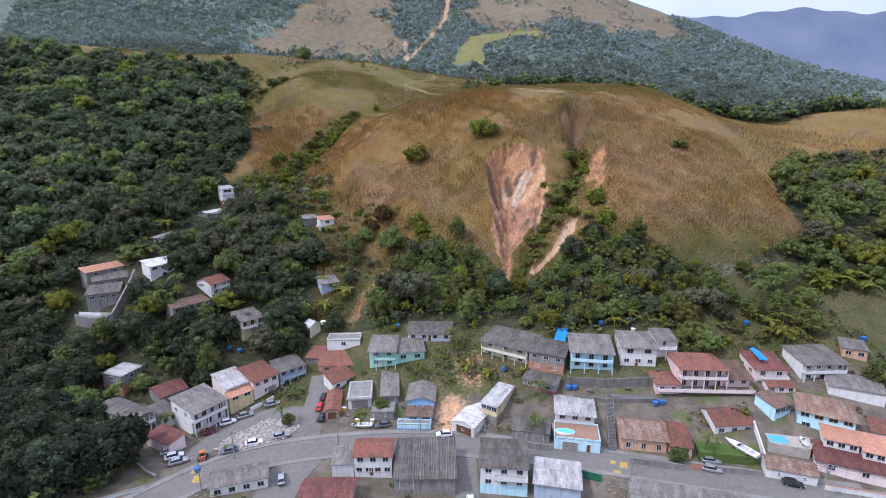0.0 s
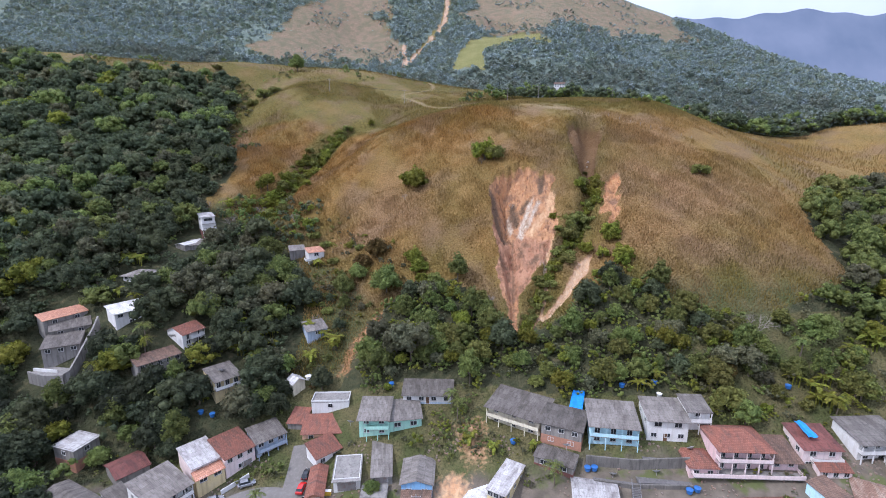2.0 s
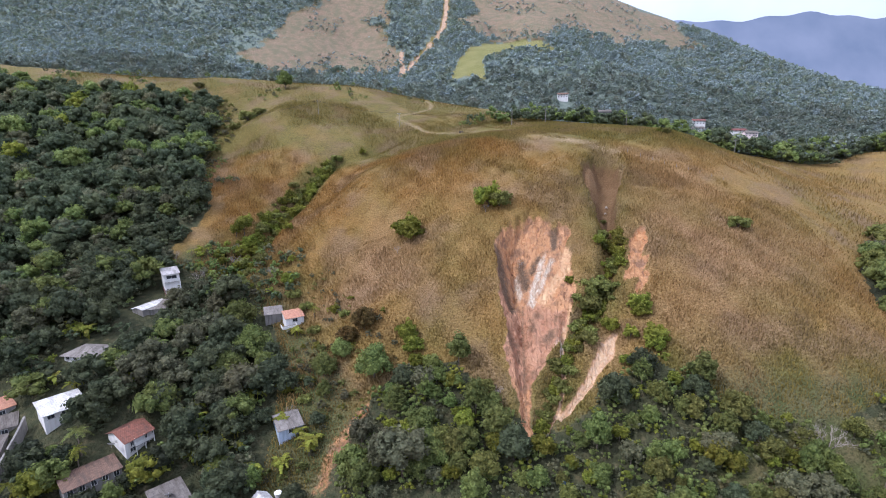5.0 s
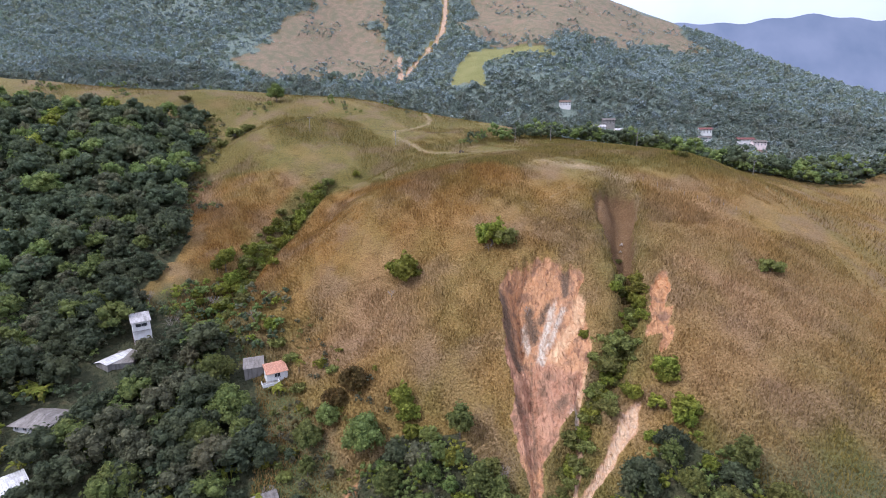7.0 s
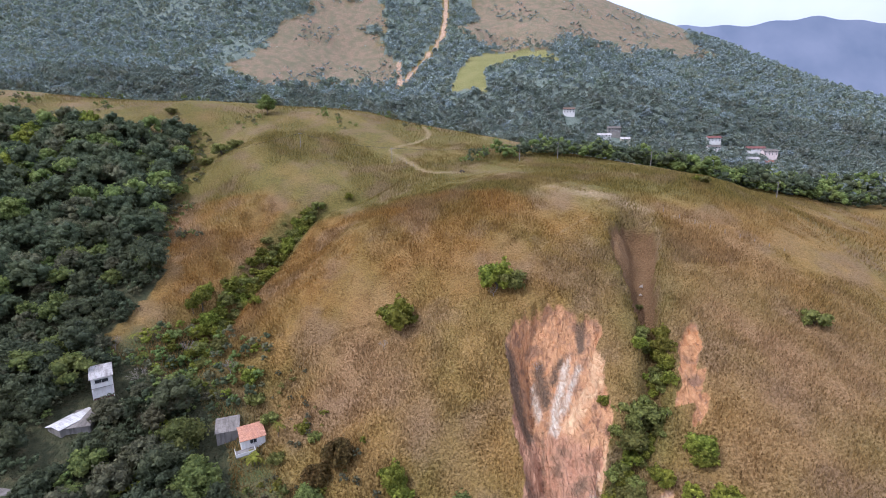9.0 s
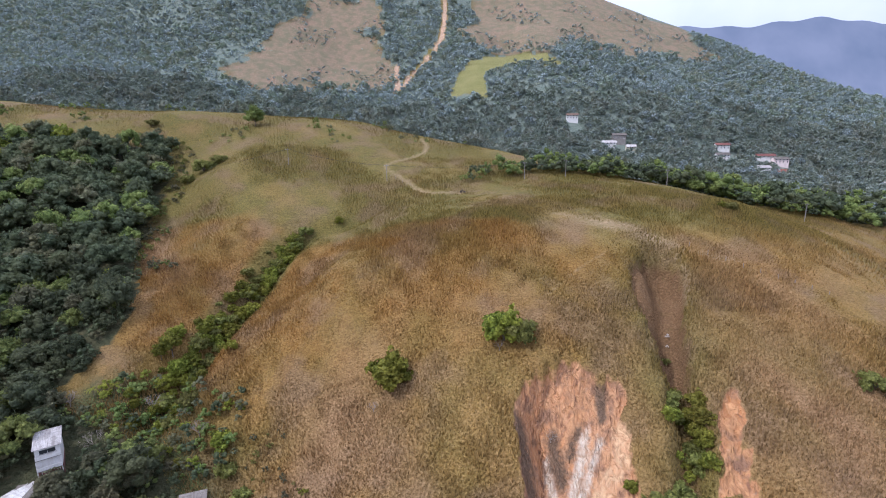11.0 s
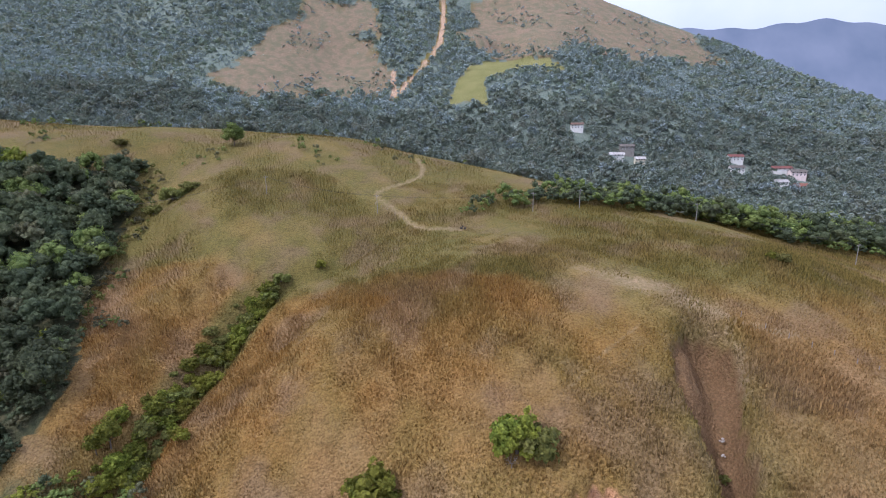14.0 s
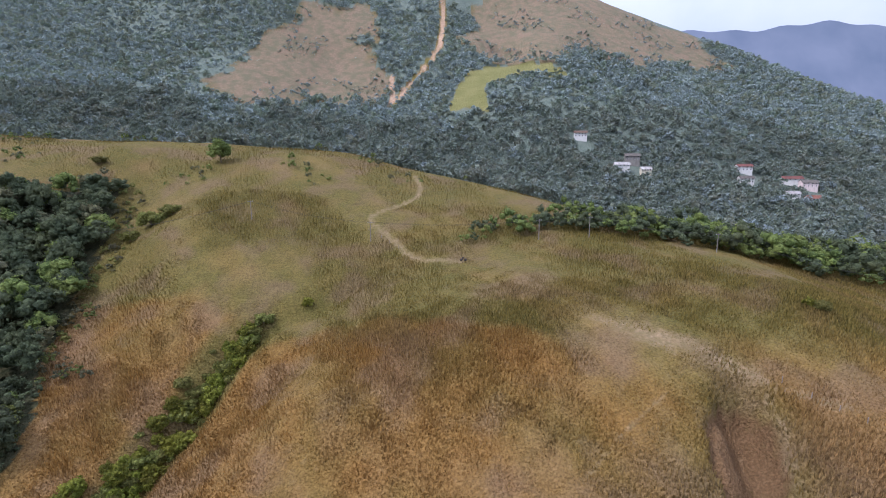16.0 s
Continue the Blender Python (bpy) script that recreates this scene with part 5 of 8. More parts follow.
def boat(x, y, z, heading, long, label):
    """A motor boat on land, bow along its own +x: hull, deck well, windscreen, thwart."""
    top = thing("boat", pose(x, y, z, 0, 0, heading), label, "boat", "boats")
    L, b = long / 2, long * 0.16
    rings = []
    for s, k, keel in ((-1, 0.88, 0.15), (-0.5, 1.0, 0.1), (0.1, 0.98, 0.08), (0.55, 0.66, 0.2), (0.85, 0.28, 0.42), (1.0, 0.03, 0.75)):
        q, rail = b * k, 0.95 + 0.12 * max(0, s)
        rings.append([(s * L, 0, keel), (s * L, q * 0.8, keel + 0.3), (s * L, q, rail), (s * L, q * 0.82, rail + 0.02), (s * L, 0, rail + 0.04), (s * L, -q * 0.82, rail + 0.02), (s * L, -q, rail), (s * L, -q * 0.8, keel + 0.3)])
    part("hull", loft(rings), hull_white, top)
    part("cockpit", Geo().box(-0.8 * L, 0.15 * L, -b * 0.62, b * 0.62, 0.9, 1.03), deck_grey, top)
    part("bench", Geo().box(-0.6 * L, -0.48 * L, -b * 0.55, b * 0.55, 1.033, 1.25), hull_white, top)
    part("windscreen", Geo().slab([(0.1 * L, -b * 0.6, 1.05), (0.2 * L, -b * 0.5, 1.05), (0.2 * L, b * 0.5, 1.05), (0.1 * L, b * 0.6, 1.05)], 0.02).slab([(0.02 * L, -b * 0.6, 1.42), (0.14 * L, -b * 0.6, 1.06), (0.14 * L, b * 0.6, 1.06), (0.02 * L, b * 0.6, 1.42)], 0.02), glass_dark, top)
    part("cradle", Geo().box(-0.5 * L, -0.4 * L, -b, b, 0, 0.32), wood_door, top)
    part("cradle", Geo().box(0.3 * L, 0.4 * L, -b * 0.9, b * 0.9, 0, 0.32), wood_door, top)


# ---- road, kerbs and yards ----
asphalt = surface("asphalt", (0.148, 0.135, 0.120), (0.180, 0.165, 0.147), 0.07, 0.9, 0.25, (0.192, 0.176, 0.157), 0.08)
paving = surface("concrete_paving", (0.26, 0.24, 0.215), (0.19, 0.178, 0.16), 0.25, 0.9, 0.2, (0.17, 0.155, 0.135), 0.3)
stone_light = surface("pale_setts", (0.42, 0.37, 0.31), (0.34, 0.29, 0.235), 0.5, 0.9, 0.2, (0.24, 0.19, 0.14), 0.6)


def rounded_line(line, step=1.5):
    """A polyline smoothed and cut into even steps."""
    p = np.array(line, float)
    for _ in range(3):
        q = np.empty((2 * len(p) - 2, 2))
        q[0::2], q[1::2] = 0.75 * p[:-1] + 0.25 * p[1:], 0.25 * p[:-1] + 0.75 * p[1:]
        p = np.concatenate([p[:1], q, p[-1:]])
    run = np.r_[0, np.cumsum(np.hypot(*np.diff(p, axis=0).T))]
    keep = np.r_[True, np.diff(run) > 1e-6]
    s = np.linspace(0, run[-1], int(run[-1] / step) + 1)
    return np.stack([np.interp(s, run[keep], p[keep][:, k]) for k in (0, 1)], -1)


def strip(line, lo, hi, z, thick, drape=True, across=2):
    """A band between two offsets (to the line's left) with a real edge, laid on the ground."""
    p = rounded_line(line)
    d = np.gradient(p, axis=0)
    d /= np.linalg.norm(d, axis=1)[:, None]
    nrm = np.stack([-d[:, 1], d[:, 0]], -1)
    offs = np.linspace(lo, hi, across + 1)
    g, m = Geo(), across + 1
    pts = np.stack([p + nrm * o for o in offs], 1)
    h = ground_height(pts[..., 0], pts[..., 1]) if drape else 0 * pts[..., 0]
    topv = np.dstack([pts, h + z]).reshape(-1, 3)
    n = len(p)
    vs = [tuple(v) for v in topv] + [(x, y, q - thick) for x, y, q in topv]
    k0 = n * m
    fs = [[j * m + k, j * m + k + 1, (j + 1) * m + k + 1, (j + 1) * m + k][::-1] for j in range(n - 1) for k in range(across)]
    for j in range(n - 1):
        a, b = j * m, (j + 1) * m
        fs.append([a, b, k0 + b, k0 + a][::-1])
        a, b = j * m + across, (j + 1) * m + across
        fs.append([a, b, k0 + b, k0 + a])
    return g.add(vs, fs)


def setting(name, geo, mat, label, category):
    return tagged(new(name, link_mesh(name, geo.v, geo.f, mat)), label, category, kind="structure")


setting("road", strip(ROAD, -3.7, 3.7, 0.04, 0.3, False, 4), asphalt, "worn grey asphalt main road through the village", "road")
setting("pavement_north", strip(ROAD[1:-1], 3.7, 5.3, 0.17, 0.5, False), paving, "narrow concrete pavement with a kerb along the road", "pavement")
setting("pavement_south", strip(ROAD[1:-1], -5.0, -3.7, 0.17, 0.5, False), paving, "narrow concrete pavement with a kerb along the road", "pavement")
setting("road_lane", strip(LANE, -3.4, 3.4, 0.06, 0.4, True, 6), asphalt, "short asphalt side lane climbing between houses", "road")
setting("road_loop", strip([(-61, 103), (-60, 109), (-54, 118), (-46, 123), (-38, 122)], -3.2, 3.2, 0.07, 0.4, True, 6), asphalt, "asphalt parking loop round a stone island", "road")
setting("road_court", strip([(-33, 106), (-37, 97), (-37, 86), (-36, 60)], -4.5, 4.5, 0.07, 0.4, True, 6), asphalt, "side street on the near side of the road", "road")
setting("road_side", strip([(4.5, 108), (5, 98), (5, 84), (5, 60)], -2.6, 2.6, 0.07, 0.4, True, 4), asphalt, "narrow side street between buildings", "road")

# ---- village: the row behind the road ----


def W(face, storey, count, big=False):
    return (face, storey, count, 1.8 if big else 1.4, 1.3 if big else 1.2)


house("mint green two-storey house with grey fibre-cement roof", (-23, 137.5), (-15, 137.5), 8.5, 2, "mint", ("shed_f", 1.0, 0.4, 1.6, "fibre"), wins=[W("f", 1, 2), W("f", 2, 2), W("l", 2, 2)], balconies=[(2, 0.25, 1.0, 1.4, 3)], trim="mint")
house("mint green lower house wing under a grey roof", (-15, 138), (-6.5, 139.5), 7.5, 1, "mint", ("shed_f", 1.3, 0.4, 0.8, "fibre"), 3.2, wins=[W("f", 1, 2, True), W("r", 1, 1)], trim="mint")
house("long white bungalow with blue trim and grey roof", (-12, 146), (1.8, 145.5), 6, 1, "white", ("shed_f", 1.2, 0.4, 0.9, "dark"), 2.9, wins=[W("f", 1, 4)], lower=(0.5, "greyblue"), doors=[("f", 0.5, 0.9, 2.05, wood_door)])
house("white block with red tiled roofs on the slope", (-38, 146.5), (-27.5, 147), 5, 2, "white", ("flat", 0.6, 0.1, 0.1, "concrete"), 2.6, wins=[W("f", 2, 1)], base=6.5)
house("house with dark red tiled roof below a white block", (-39, 139.5), (-25, 140.5), 6, 1, "orange", ("shed_f", 1.6, 0.4, 0.8, "red"), 3.0, wins=[W("f", 1, 3)], base=3.8)
house("red-roofed lean-to beside the lane", (-44, 143), (-39.4, 142.5), 6, 1, "concrete", ("shed_f", 1.2, 0.3, 0.4, "red"), 2.6, base=5.0)
house("house with rust-red tiled roof along the lane", (-32.8, 130.2), (-27.6, 135.0), 5.2, 1, "white", ("shed_f", 1.5, 0.4, 0.6, "red"), 3.0, wins=[W("f", 1, 2)], base=2.6)
house("narrow rust-red tiled shed beside the lane", (-32.6, 119.6), (-28.8, 120.1), 10.5, 1, "brick", ("gable_y", 0.8, 0.4, 0.6, "red"), 2.8, doors=[("f", 0.5, 2.4, 2.2, wood_door)], wins=[("l", 1, 3, 1.2, 1.1)], base=0.4)
house("white shop annex with flat concrete roof", (-26.9, 122.9), (-20.6, 123.6), 9, 1, "white", ("flat", 0.3, 0.3, 1.0, "concrete"), 3.2, doors=[("f", 0.5, 4.5, 2.4, steel_door)])
house("dark weathered shed with ribbed roof", (-18, 124), (-13, 124.5), 12, 1, "concrete", ("shed_f", 1.4, 0.2, 0.5, "fibre"), 2.6, doors=[("f", 0.5, 3.0, 2.2, steel_door)])
house("low garage with dark flat roof by the road", (-19.8, 119.0), (-13.8, 119.2), 4.5, 1, "concrete", ("flat", 0.25, 0.15, 0.3, "concrete"), 2.7, doors=[("f", 0.35, 3.2, 2.2, steel_door)])
house("small blue house with grey roof and terrace", (-10.5, 121.5), (-3.2, 121.3), 9, 1, "blue", ("gable_y", 1.1, 0.5, 0.4, "fibre"), 3.4, wins=[W("f", 1, 2), W("r", 1, 3)])
house("tiled porch of the small blue house", (-10.3, 118), (-3.6, 117.8), 3.3, 1, "blue", ("shed_f", 0.8, 0.3, 0.4, "brown"), 2.5, wins=[("f", 1, 2, 2.2, 1.2)])
house("pale blue forecourt wall and garage", (-12.7, 115.8), (-3.9, 115.4), 2.2, 1, "sky", ("flat", 0.4, 0.0, 0.0, "concrete"), 1.5, lower=(0.5, "blue"))
house("low white building with a long white roof", (1.8, 115.4), (7.2, 112.2), 15, 1, "white", ("gable_y", 0.8, 0.3, 0.3, "white"), 2.9, doors=[("f", 0.55, 4.4, 2.3, wood_door)], wins=[("f", 1, 1, 0.8, 0.6)])
house("yellow ochre house with weathered pale roof", (9.6, 118.8), (13.4, 116.4), 10.5, 2, "yellow", ("shed_f", 1.0, 0.3, 0.5, "pale"), 2.6, wins=[W("f", 2, 3), ("r", 2, 3, 1.2, 1.1)], lower=(2.2, "concrete"))
house("cream two-storey house with dark grey roof on the slope", (11.5, 140.5), (24, 133), 8.5, 2, "cream", ("shed_f", 1.2, 0.7, 1.7, "dark"), 2.7, wins=[W("f", 1, 3), W("f", 2, 3), W("r", 2, 2)], balconies=[(2, 0.0, 1.0, 1.4, 5)], trim="cream", base=9.5)
house("grey house with brick flank and dark roofs", (24.0, 131.4), (33.0, 127.4), 7.5, 2, "concrete", ("shed_f", 1.1, 0.5, 0.5, "dark"), 2.8, wins=[W("f", 2, 3), W("f", 1, 2), W("l", 2, 2)], lower=(2.6, "brick"))
house("small store with a grey lean-to roof", (21.6, 126.6), (29.8, 121.8), 4, 1, "concrete", ("shed_f", 0.9, 0.3, 0.4, "dark"), 2.6, wins=[("f", 1, 2, 1.8, 1.2)], lower=(0.8, "maroon"))
house("sky blue two-storey house with grey roof and balcony", (35.3, 129), (46.5, 127.3), 8.5, 2, "sky", ("shed_f", 1.3, 0.5, 1.7, "fibre"), 2.85, wins=[W("f", 1, 3), ("f", 2, 3, 1.3, 2.0), W("l", 2, 2)], balconies=[(2, 0.0, 1.0, 1.4, 4)], trim="sky")
house("white two-storey house with grey roof", (49.3, 128.6), (58.7, 127.6), 8.5, 2, "white", ("shed_f", 1.1, 0.4, 0.9, "fibre"), 2.85, wins=[W("f", 1, 3), W("f", 2, 2, True), W("l", 2, 2)], doors=[("f", 0.45, 0.9, 2.05, wood_door)])
house("white side wing with a roofed terrace", (59.4, 130.5), (65, 130.2), 6, 2, "white", ("shed_f", 0.9, 0.3, 1.0, "fibre"), 2.6, wins=[("f", 2, 1, 1.5, 1.2)], balconies=[(2, 0.0, 1.0, 1.2, 3)])
house("two-storey house with pale roof and pool terrace", (28.5, 114.5), (38, 113), 10, 2, "white", ("gable_x", 1.2, 0.4, 1.0, "pale"), 2.7, wins=[W("f", 2, 3), W("r", 2, 2), W("l", 2, 2)], base=0.6)
house("pale blue garage block under a tiled pool terrace", (26.8, 107.8), (37.5, 105.8), 7.2, 1, "sky", ("flat", 0.5, 0.0, 0.0, "concrete"), 3.0, doors=[("f", 0.35, 3.6, 2.3, steel_door), ("f", 0.75, 0.9, 2.05, wood_door)], base=0.0)
house("grey lean-to sheds beside the pool house", (17.0, 111.5), (26, 109.5), 5, 1, "concrete", ("shed_f", 0.7, 0.2, 0.3, "dark"), 2.6, doors=[("f", 0.7, 2.6, 2.1, steel_door), ("f", 0.25, 2.6, 2.1, steel_door)], base=0.2)
house("salmon house with mottled tiled roof", (43, 107.5), (53.5, 105.8), 9.5, 1, "orange", ("gable_x", 1.7, 0.5, 0.7, "old"), 3.1, wins=[("f", 1, 3, 1.1, 1.6)], base=0.6)
house("salmon house annex with red tiled roof", (53.8, 104.6), (58.6, 103.8), 9, 1, "orange", ("shed_f", 1.5, 0.4, 0.4, "red"), 2.6, doors=[("f", 0.6, 2.4, 2.1, wood_door)], base=0.4)
house("large pink two-storey house with hipped tile roof and verandas", (62.4, 121.5), (74.3, 121.0), 8.5, 2, "pink", ("hip", 1.9, 0.5, 2.1, "red"), 2.9, wins=[("f", 1, 4, 1.2, 2.0), ("f", 2, 4, 1.2, 2.0)], balconies=[(2, 0.0, 1.0, 1.9, 5), (1, -0.5, 1.55, 3.4, 0)], trim="blush")
house("pink side wing with hipped tile roof", (56, 120.0), (62.1, 119.6), 7, 1, "pink", ("hip", 1.5, 0.5, 0.6, "red"), 3.0, wins=[("f", 1, 2, 1.2, 1.1)])
house("pink east wing with lean-to tile roof", (74.6, 120.8), (80.8, 120.4), 7, 1, "pink", ("shed_f", 1.2, 0.4, 1.6, "brown"), 3.0, wins=[("f", 1, 2, 1.2, 1.1)])
house("pink and white house with dark red roof", (82.8, 122.0), (91.3, 121.6), 8, 2, "blush", ("shed_f", 1.4, 0.4, 0.6, "maroon"), 2.7, wins=[W("f", 1, 3), W("f", 2, 2), W("l", 2, 2)], balconies=[(2, 0.2, 1.0, 1.2, 0)], base=8.8)
house("rust-roofed porch of the pink and white house", (84.5, 118.6), (91.5, 118.2), 2.6, 1, "blush", ("shed_f", 0.9, 0.2, 0.4, "red"), 2.4, wins=[("f", 1, 3, 1.2, 1.1)], base=8.6)
house("white house with red tiled gable roof and arched windows", (66.2, 108.6), (76.2, 109.4), 8, 1, "white", ("gable_x", 1.9, 0.4, 0.6, "red"), 3.2, wins=[("f", 1, 3, 1.4, 1.3), W("l", 1, 1)], base=2.8)
house("white house with wide grey roofs and upper balcony", (95.6, 122.4), (107, 122.8), 8, 2, "white", ("shed_f", 1.2, 0.5, 1.5, "fibre"), 2.7, wins=[W("f", 1, 3), W("f", 2, 4)], balconies=[(2, 0.0, 1.0, 1.2, 5)], base=10.4)
house("orange-walled house with flat grey roof", (110.5, 128.5), (115.5, 126.0), 6, 1, "orange", ("shed_f", 0.7, 0.3, 0.4, "fibre"), 2.8, wins=[W("f", 1, 2)])
house("long grey-roofed shed with white end wall", (99.5, 117.5), (110, 112.5), 6.5, 1, "white", ("shed_f", 1.0, 0.3, 0.4, "fibre"), 3.0)
house("pale cyan two-storey house with hipped old tile roof", (86.8, 110.0), (96.4, 104.4), 9.5, 2, "sky", ("hip", 2.2, 0.7, 0.8, "old"), 2.7, wins=[W("f", 1, 3, True), W("f", 2, 4, True)], base=4.3)
house("cyan corner wing with a tiled lean-to roof", (81.6, 110.6), (86.8, 112.6), 5.5, 2, "sky", ("shed_f", 1.0, 0.3, 0.4, "brown"), 2.6, wins=[W("f", 2, 3, True), W("f", 1, 2)], base=4.2)
house("house with bright orange stepped roofs", (88.4, 102.8), (94.2, 100.0), 6, 2, "white", ("shed_f", 0.9, 0.4, 0.5, "orange"), 2.6, wins=[W("f", 2, 3)], base=1.2)
house("white house wing with bright orange roof", (94.2, 98.6), (99.6, 96.0), 6.5, 2, "white", ("shed_f", 0.9, 0.4, 0.5, "orange"), 2.5, wins=[W("f", 2, 3)], base=1.0)
house("low house with dark red tiled roof and white fence wall", (84.5, 99.5), (101, 91.8), 6, 1, "blush", ("shed_f", 1.3, 0.3, 0.6, "maroon"), 2.8, wins=[W("f", 1, 3)], base=0.4)
house("house with mottled red tile roof", (102, 106), (114, 100.5), 8, 1, "white", ("gable_x", 1.5, 0.4, 0.5, "red"), 3.2, wins=[W("f", 1, 3)], base=3.0)
house("low white outbuilding with old tiled roof by the road", (72.3, 97.6), (81.5, 94.5), 5, 1, "white", ("gable_x", 1.1, 0.3, 0.4, "old"), 2.5, wins=[("f", 1, 2, 0.6, 0.6)], base=0.1)

# ---- near side of the road ----
house("white two-storey house with red tiled roof", (-20.8, 98.8), (-12.2, 98.9), 6.5, 2, "white", ("gable_x", 1.2, 0.4, 0.5, "red"), 2.6, wins=[W("f", 1, 4), W("f", 2, 3)], doors=[("f", 0.45, 0.9, 2.05, wood_door)], base=-0.8)
house("white annex with sloped grey roof", (-25.9, 98.4), (-21, 98.8), 6.0, 1, "white", ("shed_f", 0.6, 0.2, 0.3, "fibre"), 2.8, base=-0.5)
house("large barn with dark ribbed roof", (-11.2, 94.5), (2.3, 94.7), 11, 1, "concrete", ("shed_f", 2.2, 0.3, 0.6, "dark"), 3.2, doors=[("f", 0.2, 3.0, 2.4, steel_door)], base=-1.2)
house("white two-storey shop house with dark roof", (7.9, 95.7), (18.2, 94.7), 8.5, 2, "white", ("shed_f", 1.0, 0.4, 0.6, "dark"), 2.7, wins=[W("f", 2, 3), W("f", 1, 3)], balconies=[(2, 0.3, 1.0, 1.2, 0)], lower=(1.0, "sky"), base=-1.2)
house("open shed with plain grey sheet roof", (19.6, 94.0), (29.2, 92.0), 6.5, 1, "concrete", ("shed_f", 1.2, 0.4, 0.8, "pale"), 2.8, base=-1.2, lower=(2.3, "greyblue"))
house("long workshop with ribbed grey roof", (38, 85.5), (60, 80.5), 8, 1, "concrete", ("shed_f", 1.0, 0.3, 0.4, "fibre"), 3.0, base=-1.2)
house("long white house with grey roof by the junction", (-50.4, 90.9), (-39.3, 94.6), 5.5, 1, "white", ("gable_x", 0.9, 0.4, 0.5, "fibre"), 3.0, wins=[W("f", 1, 4)], base=-0.8)
house("low shed with dark red roof", (-30.5, 87.6), (-19.5, 87.9), 7, 1, "concrete", ("gable_x", 0.9, 0.4, 0.4, "maroon"), 2.6, base=-1.0)

# ---- west row on the lane and loop ----
house("grey-blue two-storey house with grey roof", (-49.4, 134.0), (-43.5, 139.2), 6.5, 2, "greyblue", ("shed_f", 0.9, 0.4, 1.0, "dark"), 2.7, wins=[W("f", 1, 2), W("f", 2, 3), W("r", 2, 2)], balconies=[(2, 0.0, 1.0, 1.2, 4)], trim="greyblue", base=2.0)
house("blush two-storey house with red tiled roof", (-54.9, 127.8), (-49.7, 133.6), 9, 2, "blush", ("shed_f", 1.2, 0.3, 0.8, "red"), 2.7, wins=[W("f", 2, 3), W("f", 1, 1)], doors=[("f", 0.7, 2.6, 2.2, steel_door)], base=1.8)
house("white house with grey roof and orange awning", (-61.2, 124.3), (-56.5, 129.3), 9.5, 2, "blush", ("shed_f", 1.0, 0.3, 0.5, "pale"), 2.8, wins=[W("f", 1, 2), W("f", 2, 2)], base=1.4)
house("orange-roofed porch over a terrace", (-59.4, 122.2), (-54.8, 127.1), 2.4, 2, "yellow", ("shed_f", 0.7, 0.2, 0.4, "orange"), 2.2, wins=[("f", 2, 2, 1.8, 1.3)], base=1.0)
house("white two-storey house with full-width balcony and grey roof", (-65.4, 113.2), (-60.3, 121.0), 9.5, 2, "white", ("shed_f", 1.1, 0.4, 1.8, "fibre"), 2.7, wins=[("f", 1, 3, 1.4, 2.0), ("f", 2, 4, 1.2, 2.0), ("l", 2, 2, 1.2, 1.1)], balconies=[(2, 0.0, 1.0, 1.5, 6)], base=1.0)
house("low house with grey lean-to roof", (-74.6, 115.4), (-72.2, 119.0), 7, 1, "white", ("shed_f", 0.9, 0.2, 0.6, "dark"), 2.8, wins=[W("f", 1, 2)], base=0.8)
house("house with dark red roof among trees", (-79.2, 123.3), (-74.6, 128.9), 8, 1, "concrete", ("gable_x", 1.2, 0.4, 0.5, "maroon"), 2.8, base=2.2)
house("old house with white veranda and dark roof", (-79.2, 110.4), (-76.8, 115.2), 14, 2, "concrete", ("gable_y", 0.7, 0.4, 1.5, "dark"), 2.6, balconies=[(2, 0.0, 1.0, 1.4, 5)], wins=[W("f", 1, 2), ("l", 2, 4, 1.2, 1.1)], base=0.8)
house("pale garage with red sheet roof", (-74.8, 109.0), (-66.8, 104.8), 4.2, 1, "blush", ("shed_f", 0.8, 0.2, 0.3, "maroon"), 2.7, base=0.1)
house("unfinished brick and concrete tower house", (-93.6, 129.2), (-91.6, 135.7), 7, 2, "concrete", ("flat", 0.2, 0.3, 0.6, "pale"), 2.9, wins=[W("f", 2, 1), W("l", 2, 1)], lower=(2.6, "brick"), base=2.6)

# ---- hillside houses ----
HILL = "hillside houses"
house("terraced concrete house with bright orange roof", (-125.0, 163.6), (-118.0, 173.4), 6, 1, "concrete", ("shed_f", 0.8, 0.3, 0.4, "orange"), 2.6, base=27.0, group=HILL, wins=[W("f", 1, 2)])
house("grey-roofed house on a concrete terrace", (-119.2, 154.4), (-110.6, 158.4), 7.5, 1, "concrete", ("shed_f", 1.3, 0.3, 0.6, "dark"), 2.8, base=21.8, group=HILL, wins=[W("f", 1, 3)])
house("low grey-roofed wing below an orange roof", (-121.6, 161.4), (-113.2, 167.6), 5.5, 1, "concrete", ("shed_f", 1.1, 0.3, 0.5, "dark"), 2.7, base=24.4, group=HILL, wins=[W("f", 1, 2)])
FOOTPRINTS.append([(-110, 167), (-104.5, 163), (-103.5, 152), (-105, 146), (-124, 146), (-124, 165)])  # the walled yard and the steps beside it
house("white two-storey house with white roof", (-103.0, 164.6), (-97.2, 171.6), 7.5, 2, "white", ("shed_f", 0.8, 0.5, 0.9, "white"), 2.6, base=26.4, group=HILL, wins=[W("f", 1, 1), ("f", 2, 3, 1.6, 1.1)])
house("dark-roofed cabin among trees", (-115.2, 188.9), (-105.2, 187.3), 8, 1, "white", ("hip", 1.3, 0.8, 0.9, "fibre"), 2.6, group=HILL, base=34.6, wins=[("f", 1, 4, 1.2, 1.1), ("r", 1, 2, 1.2, 1.1)])
